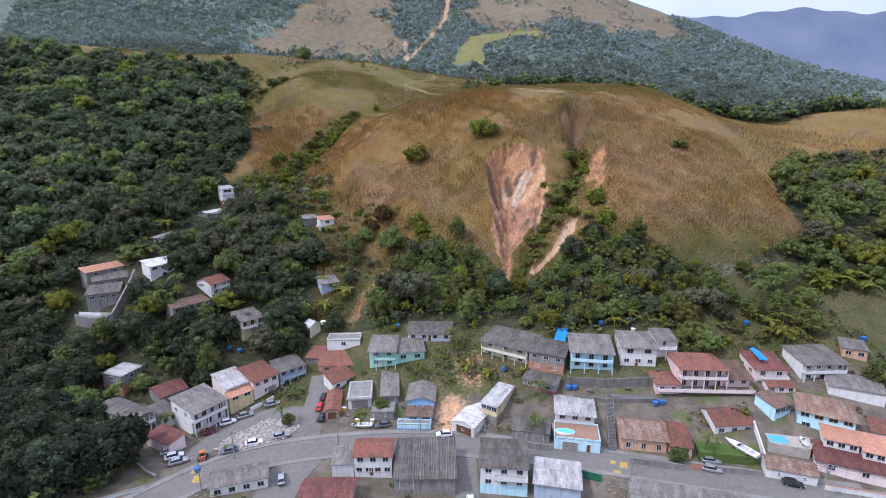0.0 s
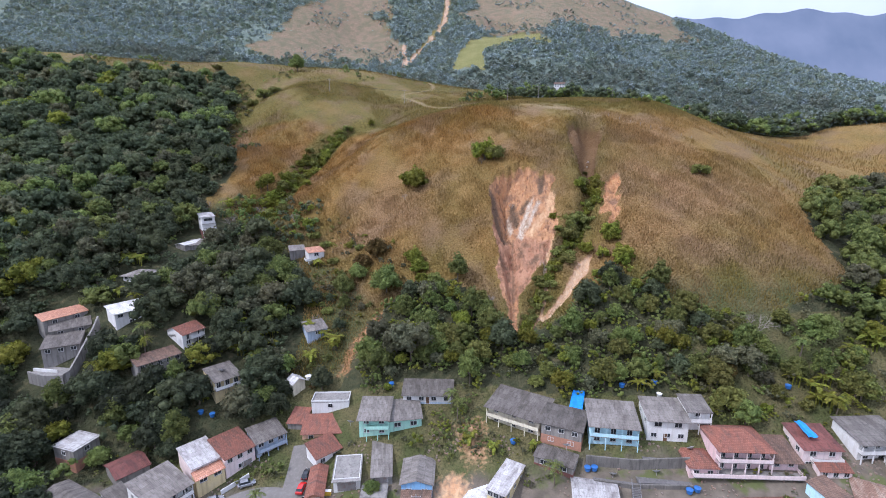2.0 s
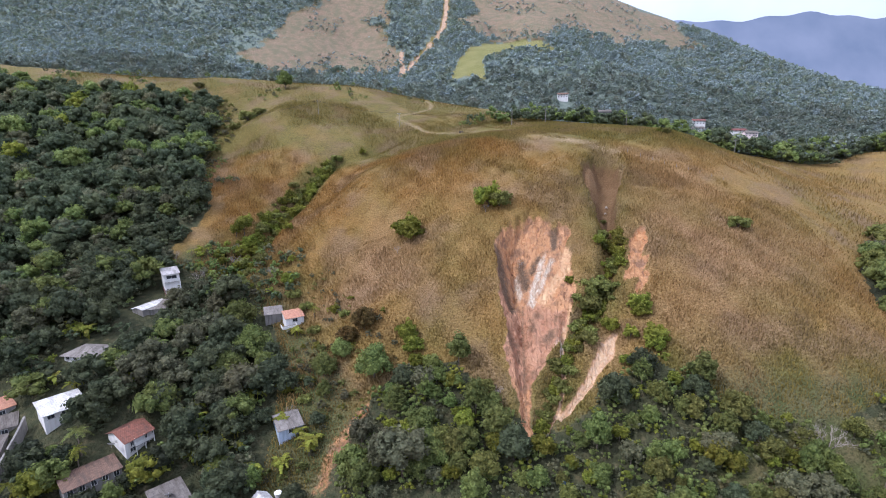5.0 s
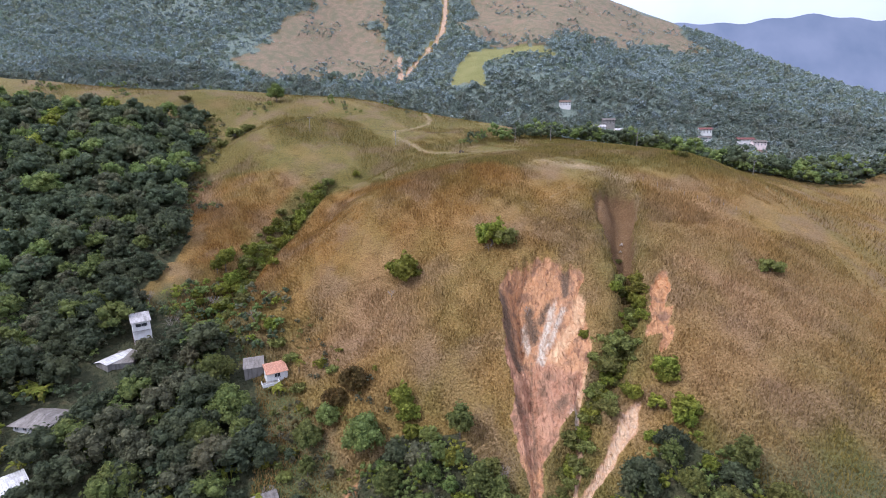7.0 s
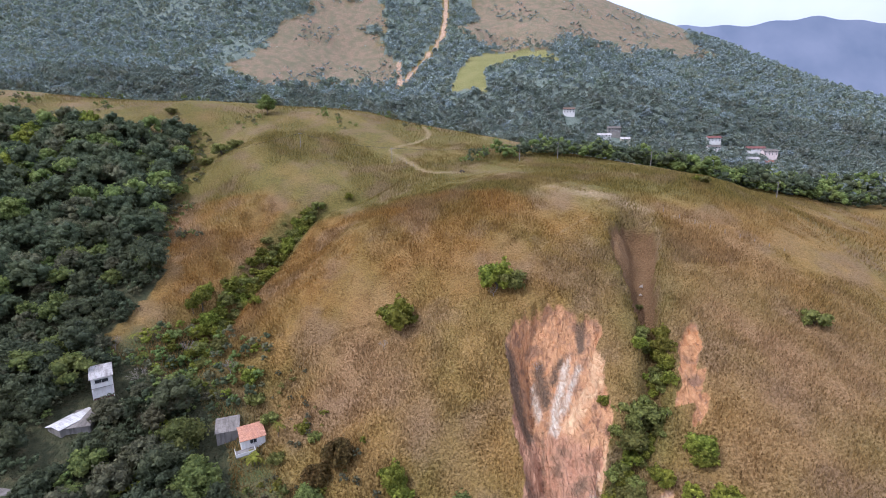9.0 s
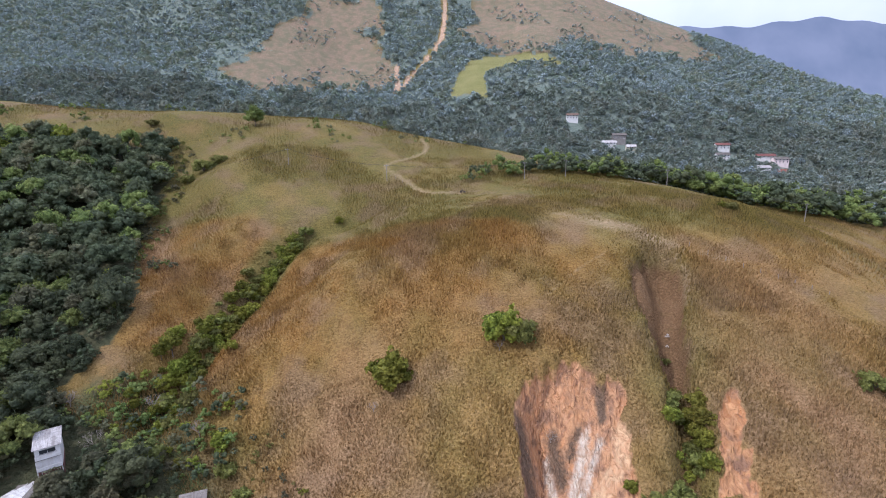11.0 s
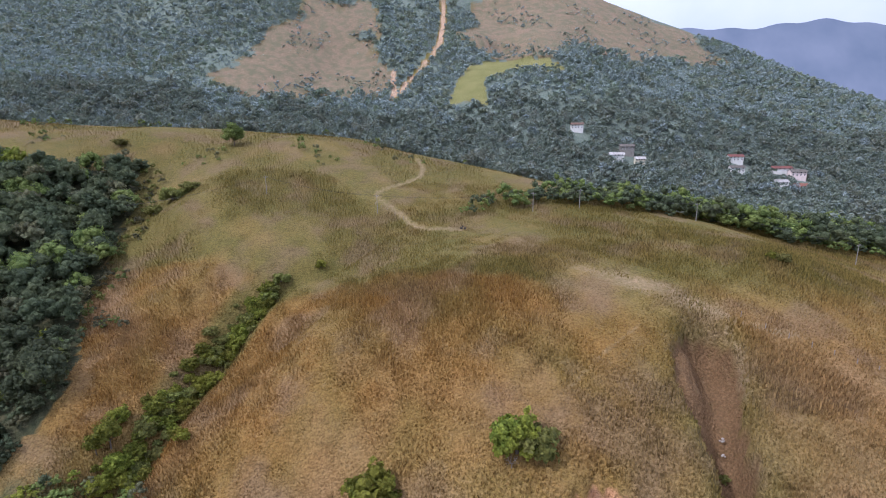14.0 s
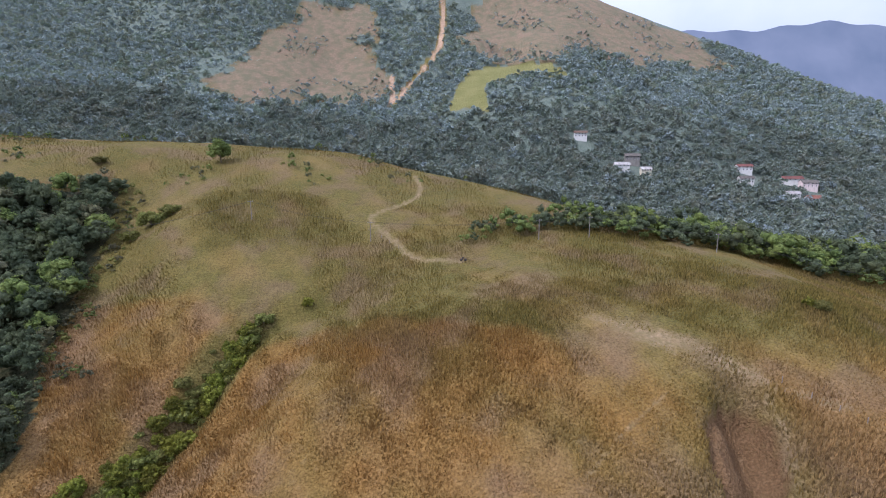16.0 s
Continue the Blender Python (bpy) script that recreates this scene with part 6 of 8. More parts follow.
house("small white house with red tiled roof", (-80.9, 161.5), (-77.6, 167.6), 7.5, 2, "white", ("gable_x", 1.4, 0.5, 1.0, "red"), 2.4, base=21.4, group=HILL, wins=[("f", 2, 2, 0.9, 1.9), W("f", 1, 2), ("l", 2, 1, 0.7, 0.7)], balconies=[(2, 0.3, 1.0, 1.0, 3)])
house("long low concrete house with flat roof", (-87.3, 148.6), (-79.6, 157.4), 6.5, 1, "concrete", ("shed_f", 0.5, 0.3, 0.5, "brown"), 2.7, group=HILL, wins=[("f", 1, 5, 1.2, 1.5)], base=19.2)
house("yellow house with white balcony on stilts", (-64.8, 146.0), (-59.6, 151.1), 8.0, 1, "yellow", ("shed_f", 0.7, 0.3, 1.7, "dark"), 2.7, group=HILL, wins=[("f", 1, 3, 1.2, 1.9), ("l", 1, 2, 0.8, 0.8)], balconies=[(1, 0.0, 1.0, 1.4, 4)], base=16.0)
house("narrow white three-level tower house", (-101.8, 222.4), (-97.6, 225.4), 7.5, 3, "white", ("shed_f", 0.8, 0.4, 0.5, "pale"), 2.7, group=HILL, wins=[("f", 3, 1, 3.4, 1.2), ("f", 1, 2, 1.2, 1.9), ("l", 3, 1, 3.0, 1.2)], balconies=[(3, 0.0, 1.0, 0.9, 0), (2, 0.0, 1.0, 1.6, 2)], lower=(2.5, "maroon"), base=44.3)
house("low shed with white sheet roof", (-108.9, 213.4), (-104.3, 211.9), 10, 1, "concrete", ("gable_y", 0.6, 0.3, 0.4, "white"), 2.4, group=HILL, base=40.5)
house("low shed wing with a mossy grey roof", (-104.0, 213.2), (-98.2, 214.8), 8, 1, "concrete", ("shed_f", 0.8, 0.3, 0.4, "fibre"), 2.2, group=HILL, base=40.3)
house("small house with orange roof on the slope", (-54.8, 211.3), (-49.4, 214.4), 5.5, 1, "white", ("shed_f", 0.9, 0.3, 0.5, "orange"), 2.6, group=HILL, wins=[W("f", 1, 1, True)], balconies=[(1, -0.3, 0.5, 3.2, 0)], base=37.2)
house("small grey-roofed wing of a slope house", (-63.4, 215.0), (-57.9, 217.1), 6, 1, "concrete", ("shed_f", 0.8, 0.3, 0.5, "fibre"), 2.5, group=HILL, base=37.3)
house("grey-blue house with grey roof among bananas", (-45.1, 170.6), (-39.4, 174.0), 6.5, 1, "greyblue", ("shed_f", 1.0, 0.3, 0.6, "fibre"), 2.6, group=HILL, base=20.6, wins=[W("f", 1, 1)])
house("tall narrow cream hut with white gable roof", (-45.2, 153.2), (-42.4, 156.0), 3.6, 2, "cream", ("gable_y", 1.3, 0.4, 0.5, "white"), 2.6, group=HILL, base=8.6)

# ---- far valley houses ----
for x, y, w, wall, skin, st in ((144, 714, 17, "white", "brown", 2), (186, 672, 18, "concrete", "dark", 2), (170, 655, 18, "white", "pale", 1), (193, 646, 12, "cream", "pale", 1), (301, 672, 18, "white", "maroon", 2), (286, 640, 16, "white", "dark", 2), (340, 660, 24, "white", "maroon", 1), (352, 648, 18, "blush", "dark", 2), (312, 612, 16, "white", "pale", 1), (328, 604, 14, "white", "red", 1), (430, 600, 14, "white", "pale", 1)):
    house("distant valley house with pale walls between trees", (x, y), (x + w * 0.78, y - w * 0.12), 8, st, wall, ("gable_x", 1.9, 0.6, 1.0, skin), 2.5, wins=[("f", k + 1, 4, 1.2, 1.5) for k in range(st)], group="valley houses", base=z_at(x, y) + 3)

# ---- vehicles ----
PARKED = [
    (-0.3, 113.0, 184, "white", "white hatchback parked at the roadside"), (-67.5, 105.9, 28, "silver", "silver car parked at the junction"), (-65.3, 104.0, 28, "white", "white car parked at the junction"),
    (-63.2, 102.0, 28, "silver", "silver hatchback parked at the junction"), (-58.6, 118.4, 30, "white", "white estate car on the loop"), (-55.0, 121.2, 30, "silver", "silver saloon on the loop"),
    (-62.0, 114.0, 30, "maroon", "maroon car in front of a house"), (-48.0, 109.3, 20, "white", "white estate car beside the stone island"), (-42.3, 112.2, 24, "silver", "grey-silver car beside the stone island"),
    (-49.3, 126.2, 25, "silver", "silver saloon below the houses"), (-35.2, 124.5, 88, "red", "red hatchback parked on the lane"), (-33.6, 120.0, 86, "black", "black car parked on the lane"), (-35.0, 128.6, 88, "black", "black car at the top of the lane"),
    (-53.0, 106.0, 200, "grey", "grey car at the corner of the island"), (-37.0, 96.6, 110, "silver", "silver car in the side street"), (-16.6, 117.0, 190, "grey", "dark grey hatchback before the garage"),
    (61.2, 99.6, 342, "silver", "silver saloon beside the pavement"), (76.5, 94.8, 340, "black", "black car parked at the kerb"), (62.5, 102.6, 350, "silver", "silver car behind a wall"), (5.6, 92.5, 92, "white", "white van in the side street"),
]
for x, y, a, paint, text in PARKED:
    car(x, y, a, paint, text)
boat(-22.2, 116.6, z_at(-22.2, 116.6) + 0.1, 182, 5.6, "small white open boat stored by the road")
boat(70.2, 104.2, 2.32, 118, 8.0, "long white motor boat on a lawn")
boat(84.2, 103.6, 4.32, 80, 3.4, "small white dinghy on a patio")

# ---- woodland ----
def no_house(px, py):
    """Places that neither stand in a house nor hide its front."""
    ok = np.ones(np.shape(px), bool)
    for poly in FOOTPRINTS:
        xs, ys = [p[0] for p in poly], [p[1] for p in poly]
        far, hill = min(ys) > 500, min(ys) > 143 and max(xs) < -35
        front, side = (17, 3) if far else (10 if min(ys) > 200 else 6.5, 2) if hill else (3, 2.5)
        ok &= ~((px > min(xs) - side) & (px < max(xs) + side) & (py > min(ys) - front) & (py < max(ys) + 2.5))
    return ok


def west(px, py):
    return inside(px, py, WOOD_EDGE) & ((py > 128) | (px < -86) | (py < 105)) & no_house(px, py)


u, v = scatter(-175, -45, 70, 300, 6.6, lambda x, y: west(x, y) & (x > -150))
near_trees = sorted(zip(u, v), key=lambda p: p[1])
WEST_MIX = [("dark", 0.66), ("mid", 0.17), ("grey", 0.13), ("fresh", 0.04)]
u, v = scatter(-430, -60, 84, 640, 6.4, lambda x, y: west(x, y) & ((x <= -150) | (y >= 300)) & (x > -0.93 * y - 25))
forest("woodland", u, v, rng.uniform(3.6, 7.4, len(u)), WEST_MIX, 14, 22, "dense dark green woodland on the western slope", 10, size=0.10)
u, v = scatter(-175, -45, 70, 300, 3.9, lambda x, y: west(x, y) & (x > -150))
forest("wood_understorey", u, v, rng.uniform(1.6, 3.2, len(u)), WEST_MIX, 5, 10, "shrubs and saplings under the western wood", size=0.14)
def back_wood(x, y):
    return woods(x, y) & ~inside(x, y, WOOD_EDGE) & ~inside(x, y, EAST_WOOD) & (np.abs(x) < 0.9 * y + 30) & no_house(x, y)


# Splits the forest by distance: the far part takes more haze-coloured leaves.
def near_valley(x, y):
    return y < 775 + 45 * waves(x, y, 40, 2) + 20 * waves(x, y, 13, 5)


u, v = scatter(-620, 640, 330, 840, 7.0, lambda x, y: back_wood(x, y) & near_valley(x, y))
forest("valley_forest", u, v, rng.choice([2.6, 3.4, 4.2, 5.2, 7.0], len(u)), [("far", 0.66), ("far_hazed", 0.26), ("silver", 0.08)], 6, 13, "green forest in the valley behind the hill", 14, squash=1.0, size=0.21, core=0, rise=(-0.5, 0.35))
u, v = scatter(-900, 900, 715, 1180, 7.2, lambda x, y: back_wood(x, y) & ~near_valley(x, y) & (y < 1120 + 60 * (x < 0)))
forest("mountain_forest", u, v, rng.choice([3.4, 4.4, 5.4, 7.2], len(u)), [("silver", 0.6), ("far_hazed", 0.2), ("far", 0.2)], 4, 9, "forest on the mountain side, haze put into its leaf colour", 14, squash=0.9, size=0.27, core=0, rise=(-0.6, 0.1))
u, v = scatter(-330, 520, 800, 1130, 8.5, lambda x, y: (pasture(x, y) > 0.5) & (waves(x, y, 30, 8) + 0.5 * waves(x, y, 11, 3) + 1.2 * (1 - pasture(x, y)) > 0.22) & (along(x, y, FALL)[0] > 14))
# the same haze-paled leaf colours on the pasture trees
forest("mountain_scrub", u, v, rng.uniform(1.2, 4.2, len(u)), [("silver", 0.5), ("far_hazed", 0.5)], 3, 6, "scattered trees over the dry mountain pasture", size=0.16, core=1.0, rise=(-0.4, 0.1))
u, v = scatter(100, 250, 110, 290, 6.5, lambda x, y: inside(x, y, EAST_WOOD) & (y > 150 + 6 * waves(x, y, 9, 1)) | (inside(x, y, BELT) & (x > 112) & (y > 150)))
forest("east_wood", u, v, rng.uniform(2.6, 5.6, len(u)), [("mid", 0.55), ("olive", 0.2), ("fresh", 0.1), ("grey", 0.15)], 14, 22, "green woodland at the eastern foot of the hill", size=0.10)
u, v = scatter(0, 330, 320, 440, 4.6, lambda x, y: (y > np.interp(x, (0, 30, 60, 90, 156, 190, 228, 260, 330), (354, 369, 364, 354, 347, 352, 346, 360, 366)) + 4 * np.sin(x * 0.3)) & (y < np.interp(x, (0, 60, 156, 330), (366, 390, 402, 398))) & (x > 10))
forest("ridge_scrub", u, v, rng.uniform(1.4, 4.4, len(u)) * (1 + 0.35 * (u > 30) + 0.2 * (u > 110)), [("mid", 0.6), ("dark", 0.4)], 6, 14, "line of bushes behind the hill crest", size=0.1)
u, v = scatter(-165, -100, 300, 412, 3.6, lambda x, y: ~inside(x, y, WOOD_EDGE) & (along(x, y, WOOD_EDGE[3:14])[0] < 11 + 5 * waves(x, y, 9, 2)) & (waves(x, y, 6, 4) > -0.35))
forest("edge_scrub", u, v, rng.uniform(0.7, 2.2, len(u)), [("grey", 0.55), ("mid", 0.25), ("olive", 0.2)], 6, 12, "grey-green scrub along the edge of the wood", size=0.13)
u, v = scatter(-300, 20, 400, 500, 6.0, lambda x, y: ~inside(x, y, WOOD_EDGE) & (waves(x, y, 14, 3) > 0.45) & ~woods(x, y))
forest("ridge_bushes", u, v, rng.uniform(0.8, 2.6, len(u)), [("mid", 0.5), ("grey", 0.5)], 6, 14, "scattered bushes on the upper western ridge", size=0.1)

KINDS = [
    tree_kind("broadleaf_tree", "dark", 3.6, 3.4, 1.0, 22, 72, 0.29, "dark green broadleaf tree with a dense uneven crown"),
    tree_kind("broadleaf_tree", "mid", 3.3, 3.2, 0.9, 20, 70, 0.27, "mid green broadleaf tree on the slope"),
    tree_kind("broadleaf_tree", "mid", 2.6, 3.9, 1.2, 20, 66, 0.26, "tall green broadleaf tree on the slope"),
    tree_kind("broadleaf_tree", "fresh", 2.5, 2.7, 0.9, 17, 60, 0.25, "yellow-green young tree with a light crown"),
    tree_kind("broadleaf_tree", "grey", 2.9, 2.8, 1.3, 17, 54, 0.24, "grey-green thin-crowned tree on the slope"),
    tree_kind("broadleaf_tree", "olive", 3.0, 2.9, 0.8, 18, 66, 0.27, "olive green bushy tree on the slope"),
]
shaded_tree = tree_kind("broadleaf_tree", "deep", 3.7, 3.5, 0.9, 22, 72, 0.29, "dark green tree with a dense crown, shade put into its leaf colour")
mango = tree_kind("mango_tree", "mid", 4.0, 4.0, 0.1, 30, 80, 0.26, "dense domed dark green mango tree")
mango_rust = tree_kind("mango_tree", "rusty", 3.6, 3.3, 0.2, 24, 76, 0.25, "domed tree flushed with rusty brown leaves")
bush = tree_kind("bush", "fresh", 1.45, 1.35, -0.35, 14, 44, 0.16, "bright green bush in dry grass")
dark_bush = tree_kind("bush", "olive", 1.5, 1.25, -0.35, 14, 44, 0.16, "green bush in dry grass")
palm = palm_kind("coconut_palm", 6.5, 15, 3.3, "mid", "coconut palm with arching feathered fronds")
palm_gold = palm_kind("coconut_palm", 5.0, 14, 3.0, "fresh", "yellowish coconut palm with arching fronds")
banana = banana_kind("banana_plant", "fresh", "banana clump with broad light green leaves")
bare = bare_kind("bare_tree", "leafless pale grey tree with forking branches")
kinds_used = KINDS + [shaded_tree, mango, mango_rust, bush, dark_bush, palm, palm_gold, banana, bare]

for x, y in near_trees[:110]:
    k = shaded_tree if y < 132 else KINDS[rng.choice(6, p=[0.58, 0.14, 0.10, 0.05, 0.09, 0.04])]
    placed(k, x, y, rng.choice([0.7, 0.9, 1.1, 1.35, 1.7]), sink=0.4, group="hillside trees")
for x, y, k in ((-121.4, 128.8, 1.7), (-111.4, 127.0, 1.5), (-104.8, 129.9, 1.3), (-109.4, 115.1, 1.8), (-99.8, 113.8, 1.6), (-93.0, 114.3, 1.3), (-96.5, 102.2, 1.8), (-85.9, 100.4, 1.5), (-79.6, 100.5, 1.2), (-131.4, 139.3, 1.6), (-120.9, 137.7, 1.5)):
    if all(math.dist((x, y), c) > 4.5 for c in ((-93.6, 129.2), (-92, 135))) and not any(inside(x, y, poly) for poly in FOOTPRINTS):
        placed(shaded_tree, x, y, k, sink=0.5, group="hillside trees")
if near_trees[110:]:
    p = np.array(near_trees[110:])
    forest("near_wood", p[:, 0], p[:, 1], rng.uniform(3.0, 6.0, len(p)), WEST_MIX, 16, 34, "dark green trees of the western wood", size=0.09)
def open_weeds(x, y):
    """The weedy clearings on the slope behind the eastern houses."""
    return (x > 62) & (y < 160) & (waves(x, y, 11, 4) + 0.5 * waves(x, y, 5, 1) + 0.6 * smooth(80, 110, x) > 0.12)


def clear_of_houses(x, y, gap):
    ok = np.ones(np.shape(x), bool)
    for poly in FOOTPRINTS:
        ok &= ~inside(x, y, poly) & (along(x, y, poly + poly[:1])[0] > gap)
    return ok


u, v = scatter(-32, 115, 130, 186, 5.0, lambda x, y: inside(x, y, BELT) & ~open_weeds(x, y) & (x < 112) & clear_of_houses(x, y, 4.0) & (along(x, y, STREAK)[0] > 8.5) & (along(x, y, RUNNEL)[0] > 6) & (along(x, y, [(20, 182), (22, 168)])[0] > 7) & (along(x, y, BANK)[0] > 5.5))
for x, y in zip(u, v):
    k = KINDS[rng.choice(6, p=[0.05, 0.30, 0.20, 0.15, 0.10, 0.20])]
    placed(k, x, y, rng.choice([0.6, 0.75, 0.9, 1.05, 1.3]), sink=0.5, group="trees at the foot of the hill")

u, v = scatter(-92, -8, 126, 190, 5.6, lambda x, y: clear_of_houses(x, y, 3.0) & no_house(x, y) & ~inside(x, y, BELT) & (along(x, y, LANE)[0] > 6) & (along(x, y, BANK)[0] > 5) & (y > 136 - 0.16 * (x + 40) * (x < -40) * -1) & (y < 176 + 1.0 * (-18 - x)))
for x, y in zip(u, v):
    if inside(x, y, WOOD_EDGE) and y > 150:
        continue
    k = KINDS[rng.choice(6, p=[0.42, 0.20, 0.10, 0.08, 0.10, 0.10])]
    placed(k, x, y, rng.choice([0.5, 0.65, 0.8, 1.0]), sink=0.5, group="trees on the slope")
u, v = scatter(-112, -46, 126, 162, 4.6, lambda x, y: clear_of_houses(x, y, 2.6) & (y > 130 + 0.2 * (x + 80) * (x > -80)) & (along(x, y, [(-57, 150), (-66, 140)])[0] > 6))
for x, y in zip(u, v):
    k = rng.choice(6, p=[0.66, 0.14, 0.08, 0.03, 0.05, 0.04])
    placed(shaded_tree if k == 0 and x < -62 else KINDS[k], x, y, rng.choice([0.75, 0.9, 1.1, 1.3]), sink=0.6, group="trees behind the row")
u, v = scatter(60, 125, 128, 152, 6.5, lambda x, y: ~open_weeds(x, y) & clear_of_houses(x, y, 3.5) & ~inside(x, y, BELT) & (y > 133 - 0.1 * (x - 60)))
for x, y in zip(u, v):
    placed(KINDS[rng.choice(6, p=[0.08, 0.26, 0.18, 0.14, 0.14, 0.20])], x, y, rng.choice([0.5, 0.65, 0.85]), sink=0.5, group="trees behind the houses")

u, v = scatter(-70, 118, 128, 190, 2.3, lambda x, y: (~open_weeds(x, y) | (waves(x, y, 3, 6) > 0.4)) & (inside(x, y, BELT) | ((y > 128) & (y < 152) & (x > -50))) & no_house(x, y) & (along(x, y, STREAK)[0] > 3.5) & (slide_shape(x, y) < 0.05) & (np.hypot(x - 1.5, (y - 121) * 0.55) > 6.5) & (along(x, y, LANE)[0] > 5) & ~((y > 146) & (np.abs(x + 31) < 4)))
half = rng.random(len(u)) < 0.6
forest("undergrowth", u[half], v[half], rng.uniform(0.9, 2.3, half.sum()), [("mid", 0.7), ("fresh", 0.3)], 5, 11, "tangled green undergrowth at the foot of the hill")
forest("weedy_scrub", u[~half], v[~half], rng.uniform(0.7, 1.9, (~half).sum()), [("grey", 0.75), ("fresh", 0.25)], 5, 11, "grey-green weedy scrub behind the houses")
u, v = scatter(-78, -18, 140, 232, 3.0, lambda x, y: ~inside(x, y, WOOD_EDGE) & ~inside(x, y, BELT) & no_house(x, y) & (waves(x, y, 7, 3) > -0.25) & (along(x, y, BANK)[0] > 3.5) & (y > 142) & (y < 172 + 1.25 * (-18 - x)))
forest("slope_scrub", u, v, rng.uniform(0.7, 2.0, len(u)), [("mid", 0.4), ("grey", 0.35), ("fresh", 0.15), ("rusty", 0.1)], 7, 18, "mixed scrub on the slope below the dry grass", size=0.1)
u, v = scatter(-62, -8, 178, 240, 3.4, lambda x, y: ~inside(x, y, WOOD_EDGE) & ~inside(x, y, BELT) & clear_of_houses(x, y, 2.0) & no_house(x, y) & (waves(x, y, 6, 8) > 0.05) & (y > 170 + 1.25 * (-18 - x)) & (y < 192 + 1.3 * (-12 - x)))
forest("tall_weeds", u, v, rng.uniform(0.4, 1.5, len(u)), [("grey", 0.35), ("olive", 0.35), ("fresh", 0.15), ("rusty", 0.15)], 6, 16, "tall weeds and small bushes at the edge of the dry grass", size=0.11)
run = rounded_line(GULLY[3:], 2.2)
for x, y in run:
    for _ in range(2):
        placed([bush, dark_bush, dark_bush][rng.integers(3)], x + rng.normal(scale=1.9), y + rng.normal(scale=1.4), rng.uniform(0.7, 1.7), sink=0.1, group="bushes in the gully")
# trees and bushes that stand alone
for kind, x, y, s in ((mango, -20.8, 185, 1.35), (mango, -36.6, 189, 1.0), (mango, -32, 193, 0.85), (mango_rust, -25.7, 199.5, 1.15), (mango_rust, -31, 197.5, 1.0), (bush, -9.6, 189.2, 2.4), (bush, -8.4, 185.5, 1.8), (KINDS[4], -10.5, 158.5, 2.3), (KINDS[4], -15, 161, 1.7), (KINDS[1], -4, 162, 1.4), (KINDS[3], 5.5, 168, 1.3), (mango, -62, 200, 1.5), (mango, -71, 212, 1.6), (mango, -66, 190, 1.3)):
    placed(kind, x, y, s, sink=0.3, group="mango trees")
for kind, x, y, s in ((mango, -119, 436, 1.6), (dark_bush, -127, 379, 4.2), (dark_bush, -121, 384, 3.2), (dark_bush, -133, 372, 3.0), (dark_bush, -179, 427, 2.6), (bush, -45, 326, 1.5), (dark_bush, 104, 291, 1.7), (bush, 102, 293, 1.2), (bush, -13.6, 235, 4.5), (bush, 16.4, 237, 4.1), (dark_bush, 20.8, 236.0, 3.3), (dark_bush, 101, 219, 2.6), (dark_bush, 48.0, 200.5, 3.6), (dark_bush, 44.0, 196, 3.0), (dark_bush, 51.5, 199, 2.6), (bush, 47.5, 196, 2.4), (bush, 57.4, 189.3, 2.6), (bush, 48.4, 186.5, 1.8), (dark_bush, 42, 185, 2.0), (bush, 41, 191, 1.5), (bush, 58.8, 180, 2.6), (bush, 59.5, 218, 2.0), (bush, 58.5, 214, 2.2), (bush, 57.9, 210.5, 2.0), (bush, 56.3, 205, 1.6), (bush, 44, 194, 2.0), (bush, 57.5, 213, 2.0), (dark_bush, 56, 209, 2.2), (bush, 57.5, 217, 1.7), (bush, 57, 188, 2.2), (bush, 53, 183, 1.6), (bush, 40.5, 205, 1.2), (bush, -11.5, 192.5, 2.6), (bush, -60, 233, 2.2), (bush, 58, 178, 2.0), (bush, -68, 262, 1.6), (dark_bush, 33, 176, 1.6), (bush, 36, 184, 1.3), (dark_bush, 39, 189, 1.6), (bush, -84, 258, 2.6), (mango, -14, 176, 0.9), (dark_bush, 60, 236, 0.9), (dark_bush, 41, 197, 1.2), (dark_bush, 43, 188, 1.5), (bush, 47, 188, 1.3), (bush, 50, 177, 1.5), (bush, 8.7, 176, 1.8), (bush, 2, 179, 2.0), (dark_bush, -56, 226, 2.0), (dark_bush, -50, 220, 1.8), (dark_bush, -44, 207, 1.7), (bush, -38, 213, 1.5), (dark_bush, -34, 209, 1.4), (bush, -47, 186, 1.7), (dark_bush, -41, 182, 1.5)):
    placed(kind, x, y, s, sink=0.15, group="bushes on the hill")
line = rounded_line([(-61, 317), (-67, 305), (-72, 294), (-76, 282), (-79.5, 270), (-82, 257), (-86, 242)], 2.4)
for x, y in line:
    wide = np.interp(y, (240, 262, 285, 317), (6.0, 4.2, 2.6, 1.6))
    for _ in range(4):
        placed([bush, dark_bush, bush][rng.integers(3)], x + rng.normal(scale=wide), y + rng.normal(scale=2.0), rng.uniform(0.8, 2.4), sink=0.1, group="bushes along the hollow")
placed(KINDS[3], -87.5, 262, 1.5, group="trees in the hollow")
placed(KINDS[3], -90.0, 260, 1.0, group="trees in the hollow")
u, v = scatter(-112, -50, 218, 256, 3.2, lambda x, y: (y < 256 - 0.35 * np.abs(x + 88)) & (x < -52 - 0.3 * (y - 225)) & ~inside(x, y, WOOD_EDGE) & no_house(x, y) & (waves(x, y, 6, 5) > -0.55))
forest("hollow_scrub", u, v, rng.uniform(0.8, 2.6, len(u)), [("mid", 0.45), ("dark", 0.2), ("fresh", 0.15), ("grey", 0.2)], 7, 18, "mixed bushes and saplings filling the hollow", size=0.1)
